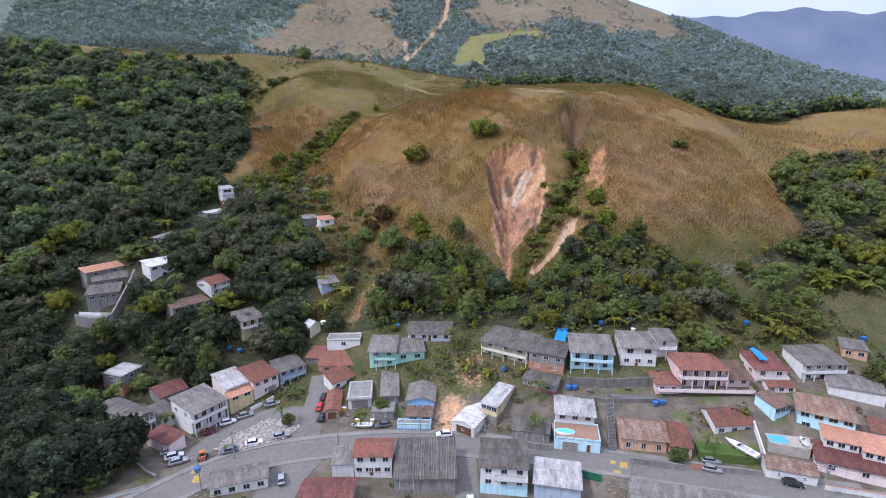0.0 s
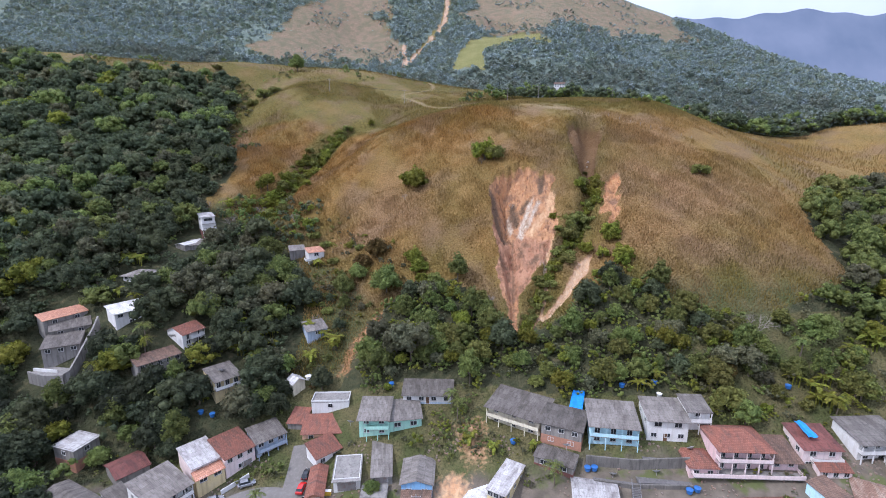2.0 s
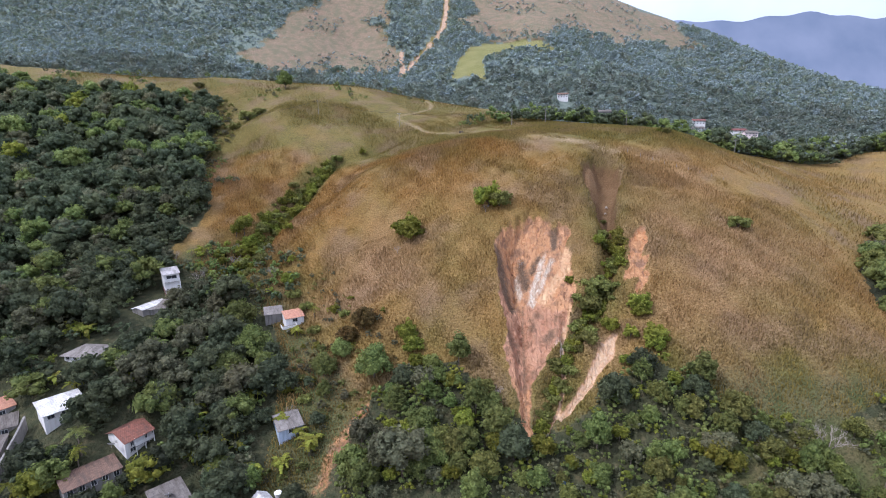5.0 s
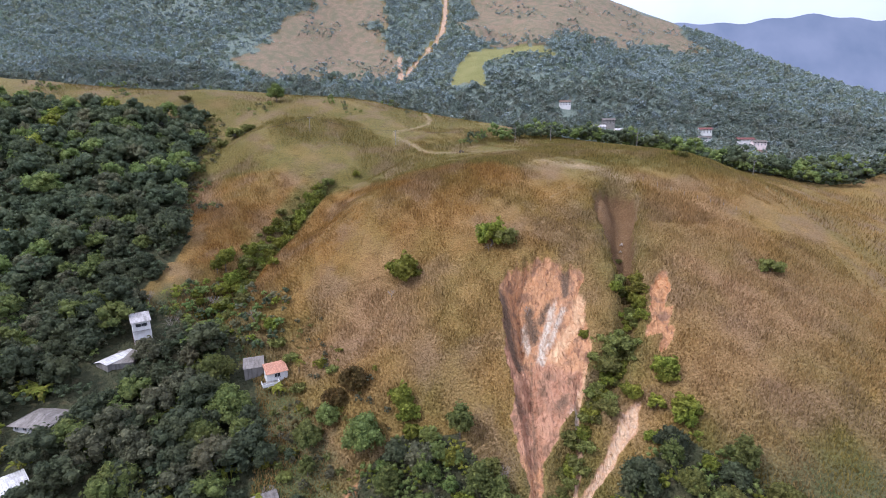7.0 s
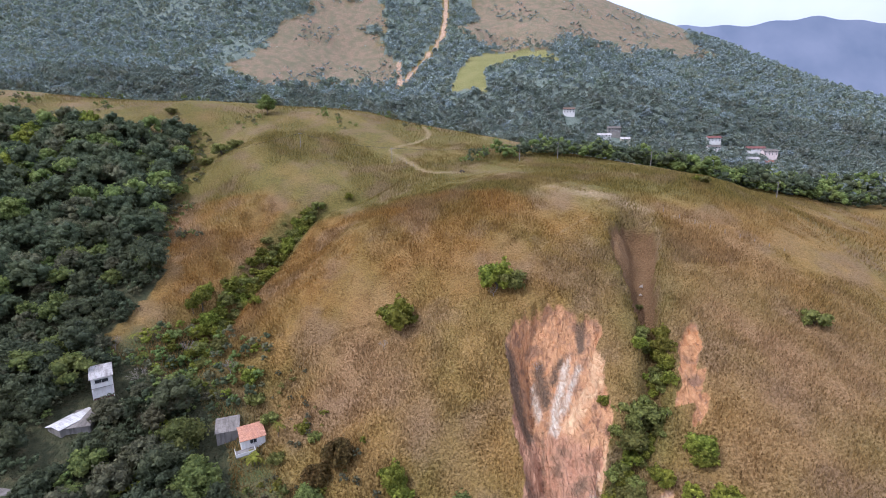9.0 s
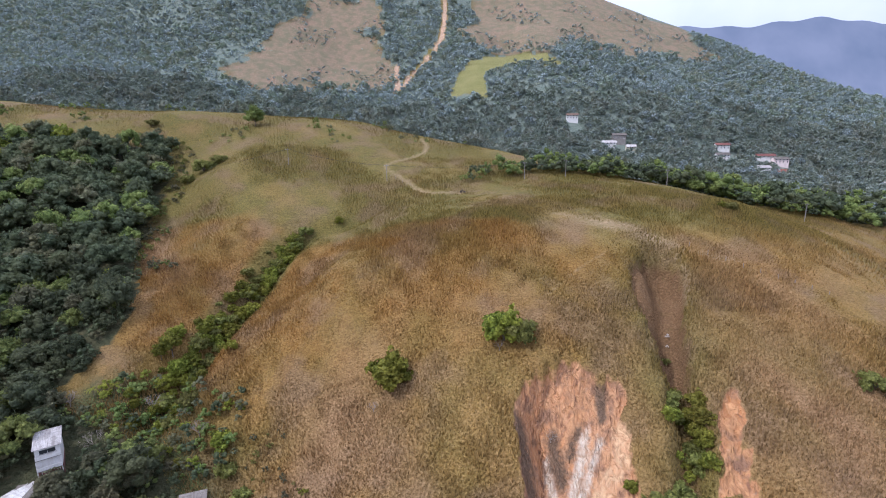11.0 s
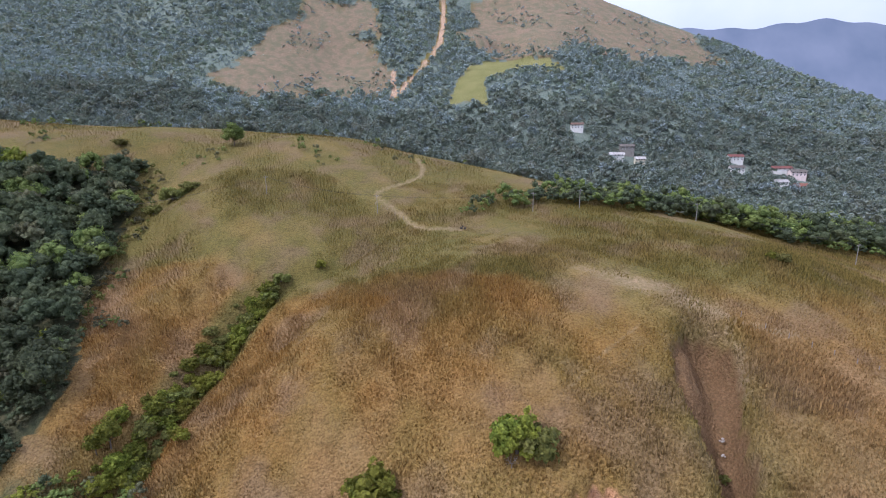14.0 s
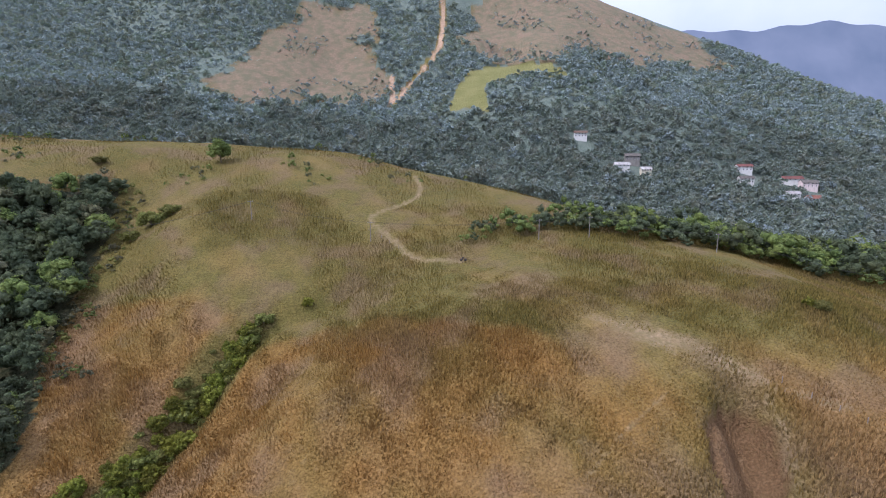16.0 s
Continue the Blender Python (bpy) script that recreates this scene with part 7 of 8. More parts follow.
olive_tree, green_tree, tall_tree, grey_tree = KINDS[5], KINDS[1], KINDS[2], KINDS[4]
for kind, x, y, s in ((olive_tree, 75.2, 152.2, 1.15), (olive_tree, 71.4, 141.6, 1.2), (mango_rust, 75.0, 143.0, 0.85), (grey_tree, 81.6, 143.2, 1.35), (grey_tree, 84.0, 140.6, 0.9), (mango, 105.0, 151.5, 1.25), (green_tree, 93.1, 142.2, 1.05), (tall_tree, 100.0, 142.0, 1.05), (green_tree, 74.6, 131.2, 1.1), (olive_tree, 68.6, 134.4, 0.7),
                      (green_tree, 85.0, 151.6, 1.0), (olive_tree, 86.1, 137.8, 0.75), (grey_tree, 62.0, 153.4, 1.0), (olive_tree, 92.0, 134.6, 0.65), (bush, 81.5, 134.5, 1.2), (dark_bush, 67.0, 139.9, 1.3), (olive_tree, 97, 156, 0.9), (green_tree, 110.5, 144, 0.9), (tall_tree, 88, 146, 0.8)):
    placed(kind, x, y, s, sink=0.5, group="trees behind the eastern houses")
for kind, x, y, s in ((palm_gold, -91, 158.4, 0.9), (palm_gold, -102.5, 151.7, 0.85), (palm_gold, -79.2, 146.2, 1.05), (palm, -67.9, 178.8, 0.85), (palm, -84.4, 141.5, 0.8), (palm_gold, -93.6, 182.9, 0.9), (palm_gold, -90.5, 184, 0.8), (palm, -79.8, 193.2, 0.9), (palm, -68.2, 180.7, 0.9), (palm_gold, -56.6, 185.6, 0.9), (palm_gold, -58.5, 184, 0.8), (palm, -88.5, 194.9, 0.85), (palm_gold, -97.5, 248.5, 0.6), (palm_gold, -103.6, 247.1, 0.6), (palm_gold, -97, 240, 0.6), (palm, 1.5, 144.5, 0.8), (palm, -121, 184, 0.8), (palm, 3.2, 141, 0.8), (palm, 22.5, 112.5, 0.95), (palm, 25.5, 121, 0.9), (palm, -44, 118.5, 0.75), (palm, -79, 143.6, 1.0), (palm_gold, -100.5, 157, 0.9), (palm, -91.5, 160.5, 1.05), (palm, 95.8, 145.2, 1.15), (palm_gold, 98.5, 133.4, 0.8), (palm_gold, 101.5, 134.5, 0.7), (palm, 62, 104.5, 0.85), (palm, -74, 116, 0.6), (palm, -69, 108, 0.45), (palm_gold, -46, 215, 0.7)):
    placed(kind, x, y, s, sink=0.1, group="palms")
for x, y, s in ((125.7, 149.5, 1.6), (122.5, 151.2, 1.5), (131, 148.2, 1.5), (128, 152.5, 1.5), (119, 148, 1.3), (98.1, 134.5, 1.4), (95.5, 136, 1.2), (-58.8, 161.3, 1.3), (-54.5, 160.6, 1.2), (-51.1, 162.9, 1.3), (-55.9, 157.5, 1.2), (-35.8, 169.1, 1.4), (-40.1, 172.5, 1.1), (-43.3, 164.5, 1.2), (-69.4, 146.2, 1.1), (-117.4, 199.3, 1.3), (-80.5, 218.3, 1.2), (-50.7, 207.9, 1.2), (-56.2, 182.8, 1.2), (-121, 201, 1.3), (-115, 199, 1.3), (-94, 171, 1.0), (-74, 173, 1.2), (-69, 174, 1.1), (-77, 199, 1.2), (-91, 205, 1.1), (-98, 193, 1.2), (-61, 167, 1.2), (-64, 163, 1.2), (-57, 172, 1.1), (-66, 170, 1.2), (-42, 165, 0.9), (-36, 168, 1.0), (-50, 162, 1.0), (-46, 176, 1.1), (-55, 168, 1.0), (-70, 178, 1.1), (57, 143, 1.0), (52, 141, 1.1), (64, 145, 1.0), (96, 138, 1.3), (100, 140, 1.2), (93, 141, 1.1), (112, 146, 1.5), (118, 150, 1.4), (-104, 178, 1.1), (-112, 180, 1.1), (22, 130, 0.7), (12, 131, 0.9), (6, 134, 1.0), (-75, 190, 1.0), (-62, 184, 1.0)):
    placed(banana, x, y, s, sink=0.1, group="banana plants")
for x, y, s in ((88, 152, 1.3), (84, 154, 0.7), (26.6, 220.7, 0.5), (14.6, 175, 0.6), (-17.5, 229.1, 0.45), (15.3, 234.4, 0.45), (-108.6, 243.9, 0.8), (-86.3, 246.5, 0.8), (-67.2, 235.5, 0.8), (-94, 232, 0.9), (-44, 178, 0.6), (73, 155, 0.7)):
    placed(bare, x, y, s, sink=0.1, group="bare trees")
for kind, x, y, s in ((mango, -17.5, 122, 0.55), (mango, 55, 103, 0.55), (dark_bush, 75, 113, 1.4), (mango, -42, 118, 0.45), (mango, 119, 118, 1.3), (mango, 113, 119, 0.9), (KINDS[0], -88, 106, 1.3), (KINDS[0], -83, 100, 1.0), (KINDS[0], -87, 94, 1.2), (KINDS[0], -78, 97, 0.7), (KINDS[0], -104, 112, 1.9), (KINDS[0], -95, 104, 1.6), (KINDS[0], -112, 122, 2.0), (KINDS[1], -98, 118, 1.6), (KINDS[0], -90, 96, 1.4), (KINDS[0], -106, 100, 1.8), (KINDS[0], -116, 108, 2.0), (KINDS[0], -122, 132, 1.9), (KINDS[0], -110, 136, 1.6)):
    placed(kind, x, y, s, sink=0.2, group="village trees")
u, v = scatter(-96, -70, 84, 114, 2.6, lambda x, y: inside(x, y, WOOD_EDGE))
forest("canal_scrub", u, v, rng.uniform(0.9, 2.0, len(u)), [("dark", 0.7), ("mid", 0.3)], 6, 16, "dark scrub on the bank beside the road", size=0.1)
for k in kinds_used:
    for o in (*k.children_recursive, k):
        bpy.data.objects.remove(o)

# ---- dry grass tufts ----
def grass_material():
    m, n, l, b = material("dry_grass", 0.8, 0.0, 0.15)

    def field(key):
        a = n.new("ShaderNodeAttribute")
        a.attribute_name = key
        return a.outputs["Fac"]

    geo = n.new("ShaderNodeNewGeometry")
    rnd = geo.outputs["Random Per Island"]
    col = mixer(n, l, rnd, (0.154, 0.098, 0.029), (0.400, 0.264, 0.096))
    col = mixer(n, l, field("rust"), col, mixer(n, l, rnd, (0.142, 0.073, 0.017), (0.375, 0.212, 0.060)))
    col = mixer(n, l, field("olive"), col, mixer(n, l, rnd, (0.088, 0.075, 0.018), (0.265, 0.202, 0.056)))
    col = mixer(n, l, field("mauve"), col, mixer(n, l, rnd, (0.168, 0.103, 0.047), (0.415, 0.262, 0.126)))
    dusk = noise_fac(n, l, geo.outputs["Position"], 0.055, 0.5, 0.62, 4)
    col = mixer(n, l, dusk, col, mixer(n, l, 0.45, col, mixer(n, l, rnd, (0.125, 0.082, 0.042), (0.310, 0.212, 0.118))))
    l.new(col, b.inputs["Base Color"])
    tr, mx = n.new("ShaderNodeBsdfTranslucent"), n.new("ShaderNodeMixShader")
    l.new(col, tr.inputs["Color"])
    mx.inputs["Fac"].default_value = 0.3
    l.new(b.outputs["BSDF"], mx.inputs[1])
    l.new(tr.outputs["BSDF"], mx.inputs[2])
    l.new(mx.outputs["Shader"], n["Material Output"].inputs["Surface"])
    return m


grass = grass_material()


def tufts(name, u, v, tall, label):
    """Blades in small fans, one body of grass."""
    k = len(u)
    base = np.stack([u, v, ground_height(u, v)], -1)
    size = tall * (0.8 + 0.25 * waves(u, v, 3.0, 1) + 0.2 * waves(u, v, 11.0, 6))
    out = []
    for b in range(3):
        a = rng.uniform(0, 6.28, k)
        d = np.stack([np.cos(a), np.sin(a), 0 * a], -1)
        s = np.stack([-np.sin(a), np.cos(a), 0 * a], -1)
        h = (size * rng.uniform(0.5, 1.2, k)).clip(0.12)[:, None]
        w = h * 0.2
        up = np.array((0, 0, 1.0))
        out.append(np.stack([base - s * w - up * 0.3, base + s * w - up * 0.3, base + s * w * 0.4 + d * h * 0.45 + up * h, base - s * w * 0.5 + d * h * 0.3 + up * h * 0.85], 1))
    q = np.concatenate(out).reshape(-1, 3)
    me = link_mesh(name, q, np.arange(len(q)).reshape(-1, 4), grass)
    for key, f in (("rust", rust_at), ("olive", olive_at), ("mauve", mauve_at)):
        me.attributes.new(key, "FLOAT", "POINT").data.foreach_set("value", np.tile(np.repeat(f(u, v), 4), 3).astype(np.float32))
    return tagged(new(name, me), label, "grass", kind="stuff")


def open_grass(x, y):
    return ~inside(x, y, WOOD_EDGE) & ~inside(x, y, BELT) & ~inside(x, y, EAST_WOOD) & (slide_shape(x, y) < 0.1) & (small_slide_shape(x, y) < 0.1) & (streak_shape(x, y) < 0.1) & (gully_head_shape(x, y) < 0.4) & (along(x, y, FOOTPATH)[0] > 1.8) & (((x - 56) / 10) ** 2 + ((y - 279 + (x - 56) * 0.55) / 3.2) ** 2 > 0.45)


def lower_hill(x, y):
    return y < 312 + 16 * waves(x, y, 16, 3) + 5 * waves(x, y, 5, 8)


u, v = scatter(-125, 132, 160, 334, 0.62, lambda x, y: open_grass(x, y) & lower_hill(x, y))
tufts("hill_grass", u, v, 0.9, "dry straw-coloured grass over the hill")
u, v = scatter(-165, 200, 288, 400, 0.85, lambda x, y: open_grass(x, y) & ~(lower_hill(x, y) & (x < 132)))
tufts("ridge_grass", u, v, 0.8, "olive grass over the upper ridge")
u, v = scatter(132, 330, 200, 360, 1.6, lambda x, y: open_grass(x, y) & ~woods(x, y))
tufts("spur_grass", u, v, 1.1, "straw grass over the eastern spur")
u, v = scatter(-290, 60, 400, 500, 1.5, lambda x, y: open_grass(x, y) & ~woods(x, y))
tufts("crest_grass", u, v, 0.8, "olive and straw grass along the back ridge")

# ---- distance: a blue ridge beyond the mountain ----
def far_ridge():
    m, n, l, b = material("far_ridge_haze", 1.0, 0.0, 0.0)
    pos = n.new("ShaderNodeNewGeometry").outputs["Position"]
    # haze put into an emissive blue, so the ridge glows by itself
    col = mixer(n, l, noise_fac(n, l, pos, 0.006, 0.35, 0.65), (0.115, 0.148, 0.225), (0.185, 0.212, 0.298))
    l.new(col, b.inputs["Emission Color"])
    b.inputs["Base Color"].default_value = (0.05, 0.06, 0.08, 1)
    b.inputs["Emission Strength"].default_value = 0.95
    xs = np.linspace(300, 4200, 180)
    g = Geo()
    top = 468 + 16 * np.sin(xs / 170) + 9 * np.sin(xs / 61 + 1) + 4 * np.sin(xs / 23) + 14 * np.exp(-((xs - 1010) / 120) ** 2) - 0.012 * (xs - 900)
    vs = [(x, 1800 + 0.0 * x, z) for x, z in zip(xs, top)] + [(x, 1500, -60) for x in xs] + [(x, 2600, -60) for x in xs]
    n_ = len(xs)
    fs = [[n_ + k, n_ + k + 1, k + 1, k] for k in range(n_ - 1)] + [[k, k + 1, 2 * n_ + k + 1, 2 * n_ + k] for k in range(n_ - 1)]
    g.add(vs, fs)
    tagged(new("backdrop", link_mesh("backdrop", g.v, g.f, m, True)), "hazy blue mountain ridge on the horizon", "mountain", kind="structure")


far_ridge()

# ---- village fittings ----
tarp_blue = surface("blue_tarpaulin", (0.02, 0.20, 0.62), (0.03, 0.26, 0.70), 1.5, 0.5, 0.35, bump=0.3)
pool_water, n_, l_, b_ = material("pool_water", 0.05, 0.0, 0.6)
b_.inputs["Base Color"].default_value = (0.14, 0.52, 0.66, 1)
pool_blue, n_, l_, b_ = material("pool_liner", 0.4)
b_.inputs["Base Color"].default_value = (0.10, 0.36, 0.66, 1)
yellow_paint = surface("yellow_paint", (0.52, 0.34, 0.07), (0.40, 0.28, 0.08), 0.8, 0.8, 0.2, (0.16, 0.15, 0.13), 0.1)
steel = surface("galvanised_steel", (0.30, 0.30, 0.30), (0.22, 0.22, 0.22), 2.0, 0.5, 0.4, metal=0.5)
pole_grey = surface("pole_concrete", (0.30, 0.28, 0.26), (0.24, 0.22, 0.20), 2.0, 0.9, 0.2)
cable, n_, l_, b_ = material("cable_black", 0.6)
b_.inputs["Base Color"].default_value = (0.03, 0.03, 0.03, 1)
lawn_green = surface("lawn", (0.060, 0.110, 0.022), (0.085, 0.130, 0.030), 0.4, 0.9, 0.15, (0.12, 0.12, 0.04), 0.6)
terracotta = surface("terrace_tiles", (0.36, 0.20, 0.13), (0.30, 0.18, 0.125), 1.0, 0.8, 0.25, (0.22, 0.14, 0.10))
beige_paving = surface("beige_paving", (0.44, 0.40, 0.34), (0.36, 0.33, 0.28), 0.5, 0.85, 0.2, (0.24, 0.21, 0.18))


yard_concrete = surface("stained_concrete", (0.20, 0.185, 0.165), (0.135, 0.125, 0.112), 0.5, 0.9, 0.2, (0.075, 0.07, 0.06), 0.4, streak=True)


def draped(poly, z, thick, mat, name, label, category, kind="structure"):
    """A flat-topped slab over a polygon at one height, its edge real."""
    return tagged(new(name, link_mesh(name, (g := Geo().slab([(x, y, z) for x, y in poly], thick)).v, g.f, mat)), label, category, kind=kind)


def wall_run(name, line, height, thick, mat, label, cap=None, drop=1.5):
    """A free-standing wall along a line, stepping with the ground; the coping is a part."""
    top = thing(name, pose(line[0][0], line[0][1], z_at(*line[0])), label, "wall", "garden walls")
    o = np.array((line[0][0], line[0][1], z_at(*line[0])))
    for (a, b) in zip(line, line[1:]):
        d = np.subtract(b, a) / math.dist(a, b)
        s = np.array((-d[1], d[0])) * thick / 2
        z0, z1 = z_at(*a) + height, z_at(*b) + height
        pts = [(a[0] - s[0], a[1] - s[1], z0), (b[0] - s[0], b[1] - s[1], z1), (b[0] + s[0], b[1] + s[1], z1), (a[0] + s[0], a[1] + s[1], z0)]
        part("panel", Geo().slab([tuple(np.array(p) - o) for p in pts], height + drop), mat, top)
        if cap:
            s2 = s * 1.5
            pts = [(a[0] - s2[0], a[1] - s2[1], z0 + 0.08), (b[0] - s2[0], b[1] - s2[1], z1 + 0.08), (b[0] + s2[0], b[1] + s2[1], z1 + 0.08), (a[0] + s2[0], a[1] + s2[1], z0 + 0.08)]
            part("coping", Geo().slab([tuple(np.array(p) - o) for p in pts], 0.077), cap, top)
    return top


# stone island with setts
ISLAND = [(-56.7, 107.0), (-53.4, 105.4), (-46.3, 108.6), (-40.6, 112.0), (-38.7, 115.8), (-40.9, 123.0), (-43.7, 124.4), (-48.3, 121.2), (-52.1, 116.1), (-56.0, 112.0)]
isl = draped(ISLAND, 0.24, 0.7, paving, "island", "raised traffic island paved with pale rough stones", "pavement")
sett = Geo().lathe([(0.42, 0), (0.45, 0.04), (0.36, 0.09)], 6)
sett_mesh = link_mesh("stone", sett.v, sett.f, stone_light)
u, v = scatter(-57, -38, 105, 125, 0.95, lambda x, y: inside(x, y, ISLAND) & (np.hypot(x + 53.5, y - 107.5) > 2.2) & (np.hypot(x + 43.5, y - 119) > 3))
for x, y in list(zip(u, v))[:200]:
    st = new("stone", sett_mesh)
    st.parent = isl
    st.matrix_local = pose(x, y, 0.244, 0, 0, rng.uniform(0, 360)) @ Matrix.Diagonal((rng.uniform(0.7, 1.4), rng.uniform(0.6, 1.1), rng.uniform(0.6, 1.6), 1))
draped([(-55.3, 106.6), (-53.0, 106.2), (-51.8, 107.8), (-53.2, 109.2), (-55.2, 108.6)], 0.30, 0.3, lawn_green, "lawn_island", "small round grass bed on the island", "lawn")
draped([(-45.5, 117.5), (-42.5, 116.5), (-40.8, 118.5), (-42, 121.5), (-45, 121)], 0.32, 0.3, beige_paving, "sand_bed", "sandy bed on the traffic island", "ground")

# lawn, patio, pools
draped([(60.0, 103.2), (71.8, 101.2), (75.6, 108.0), (66.5, 108.2), (61.5, 110)], 2.3, 3.0, lawn_green, "lawn", "mown green lawn behind a low wall", "lawn")
draped([(76.5, 104), (84.6, 101.5), (88.2, 105.4), (85.4, 109.6), (79, 109.4)], 4.3, 4.6, beige_paving, "patio", "beige paved patio beside a pool", "patio")
pool = thing("swimming_pool", pose(79.4, 105.3, 4.3, 0, 0, -14), "rectangular swimming pool with blue water in a patio", "swimming pool")
rim = Geo().lattice([-2.2, -1.9, 1.9, 2.2], [-1.9, -1.6, 1.6, 1.9], [(1, 1)], 0.004, 0.14)
part("rim", Geo().add([(x, z, y) for x, y, z in rim.v], [f[::-1] for f in rim.f]), beige_paving, pool)
part("water", Geo().box(-1.897, 1.897, -1.597, 1.597, 0.004, 0.06), pool_blue, pool)
oval = [(math.cos(k * math.pi / 12), math.sin(k * math.pi / 12)) for k in range(24)]
tub = thing("swimming_pool", pose(29.8, 109.6, 3.16, 0, 0, -10), "oval above-ground pool with pale blue water on a terrace", "swimming pool")
part("shell", Geo().slab([(2.35 * x, 1.15 * y, 0.62) for x, y in oval], 0.61), white_paint, tub)
part("water", Geo().slab([(2.15 * x, 0.95 * y, 0.68) for x, y in oval], 0.055), pool_water, tub)
draped([(27.2, 114.2), (27.0, 108.2), (37.2, 106.3), (38.2, 112.6)], 3.19, 0.03, terracotta, "terrace_floor", "terracotta tiled terrace floor", "floor")

# garden and retaining walls
wall_run("retaining_wall", [(33.5, 124.5), (44, 122.6), (57, 122.2)], 2.6, 0.4, yard_concrete, "stained concrete retaining wall below the blue house", None)
wall_run("retaining_wall", [(34.5, 120.6), (43, 118.8), (56, 117.8)], 1.0, 0.4, yard_concrete, "low stained retaining wall of a terraced yard", None)
wall_run("garden_wall", [(43.5, 102.6), (50, 101.2), (55, 99.9)], 1.3, 0.25, WALL["concrete"], "mossy concrete garden wall along the pavement", paving)
wall_run("garden_wall", [(56.5, 100.4), (62.0, 99.4)], 1.5, 0.25, WALL["brick"], "salmon-coloured low wall along the pavement", paving)
wall_run("garden_wall", [(62.0, 99.8), (71.5, 98.0)], 1.1, 0.25, WALL["concrete"], "grey garden wall before the lawn", paving)
wall_run("garden_wall", [(82.5, 93.6), (92, 90.9), (103, 88)], 1.2, 0.25, WALL["white"], "white road wall with red coping", WALL["brick"])
wall_run("garden_wall", [(76, 109.5), (74.6, 101.5)], 2.0, 0.25, WALL["white"], "tall white yard wall beside the patio", None)
wall_run("garden_wall", [(17, 108.6), (26, 107.0)], 1.6, 0.25, WALL["concrete"], "plain concrete yard wall by the pavement", None)
yard_top = [(-121.4, 151.8), (-115.7, 150.2), (-110.0, 150.1), (-108.9, 151.2), (-108.8, 158.2), (-110.4, 159.2), (-119.6, 155.0)]
terrace = thing("terrace", pose(-115, 153, 18.4), "raw concrete terrace behind a retaining wall", "terrace", "garden walls")
part("slab", Geo().slab([(a + 115, b - 153, 0) for a, b in yard_top], 3.4), WALL["concrete"], terrace)
part("parapet", Geo().slab([(a + 115, b - 153, 0.9) for a, b in ((-121.0, 152.6), (-113.0, 151.4), (-113.0, 151.6), (-121.0, 152.9))], 0.9), WALL["white"], terrace, "low whitewashed parapet")
wall_run("retaining_wall", [(-109.7, 166.5), (-108.7, 162.2), (-108.5, 158), (-108.4, 154.3), (-108.5, 150.4), (-109.7, 149.5)], 4.0, 0.5, WALL["concrete"], "tall grey concrete retaining wall down the hillside", None, 3)
wall_run("retaining_wall", [(-109.9, 149.6), (-115.6, 149.8), (-121.5, 151.4)], 3.6, 0.5, WALL["concrete"], "grey concrete retaining wall in front of the hillside houses", None, 3)
wall_run("garden_wall", [(31, 97.8), (35, 96.4)], 1.8, 0.2, surface("green_hoarding", (0.02, 0.11, 0.07), (0.03, 0.14, 0.08), 1, 0.7), "dark green fence by the road", None)
wall_run("garden_wall", [(-75, 103.0), (-68.4, 98.2), (-65.5, 96.8)], 0.7, 0.3, WALL["concrete"], "low concrete parapet beside the stream", paving)
wall_run("garden_wall", [(-96, 80), (-72.5, 90), (-66, 93.5)], 0.6, 0.3, WALL["white"], "low white road parapet with posts", paving)
wall_run("garden_wall", [(-54.4, 123.4), (-49.5, 128.6)], 1.2, 0.2, WALL["white"], "broken white yard wall before the houses", None)

# long outside stair between the pool house and the tiled house
stair = thing("outside_stair", pose(40.9, 106.8, 0.1, 0, 0, -12), "steep dark concrete outside stair with handrails", "stairs")
dark_step = surface("stair_concrete", (0.13, 0.12, 0.115), (0.17, 0.16, 0.15), 1.0, 0.9, 0.2, (0.09, 0.085, 0.08), 0.3)
for k in range(38):
    part("step", Geo().box(-0.9, 0.9, 0.34 * k, 0.34 * (k + 1), -1.5 + 0.185 * k, 0.185 * (k + 1)), dark_step, stair)
for sx in (-0.86, 0.86):
    part("handrail", Geo().rod((sx, 0.1, 1.1), (sx, 12.9, 8.1), 0.05), steel, stair)
    for k in range(0, 38, 6):
        part("baluster", Geo().rod((sx, 0.34 * k + 0.17, 0.185 * (k + 1)), (sx, 0.34 * k + 0.17, 0.185 * k + 1.12), 0.035), steel, stair)

# tarpaulins
def tarpaulin(a, b, c, d, label):
    """A sheet of tarpaulin between four corners, sagging in folds."""
    k, vs = 8, []
    for i in range(k + 1):
        for j in range(k + 1):
            s, t = i / k, j / k
            p = (1 - s) * ((1 - t) * np.array(a) + t * np.array(d)) + s * ((1 - t) * np.array(b) + t * np.array(c))
            vs.append(tuple(p + (0, 0, 0.16 * math.sin(7 * s + 3 * t) + 0.1 * math.sin(11 * t))))
    q = lambda i, j: i * (k + 1) + j
    low = [(x, y, z - 0.04) for x, y, z in vs]
    m = len(vs)
    fs = [[q(i, j), q(i + 1, j), q(i + 1, j + 1), q(i, j + 1)] for i in range(k) for j in range(k)]
    ring = [q(i, 0) for i in range(k)] + [q(k, j) for j in range(k)] + [q(k - i, k) for i in range(k)] + [q(0, k - j) for j in range(k)]
    fs += [[f + m for f in g][::-1] for g in fs] + [[ring[(i + 1) % len(ring)], ring[i], ring[i] + m, ring[(i + 1) % len(ring)] + m] for i in range(len(ring))]
    tagged(new("tarpaulin", link_mesh("tarpaulin", vs + low, fs, tarp_blue)), label, "tarpaulin")


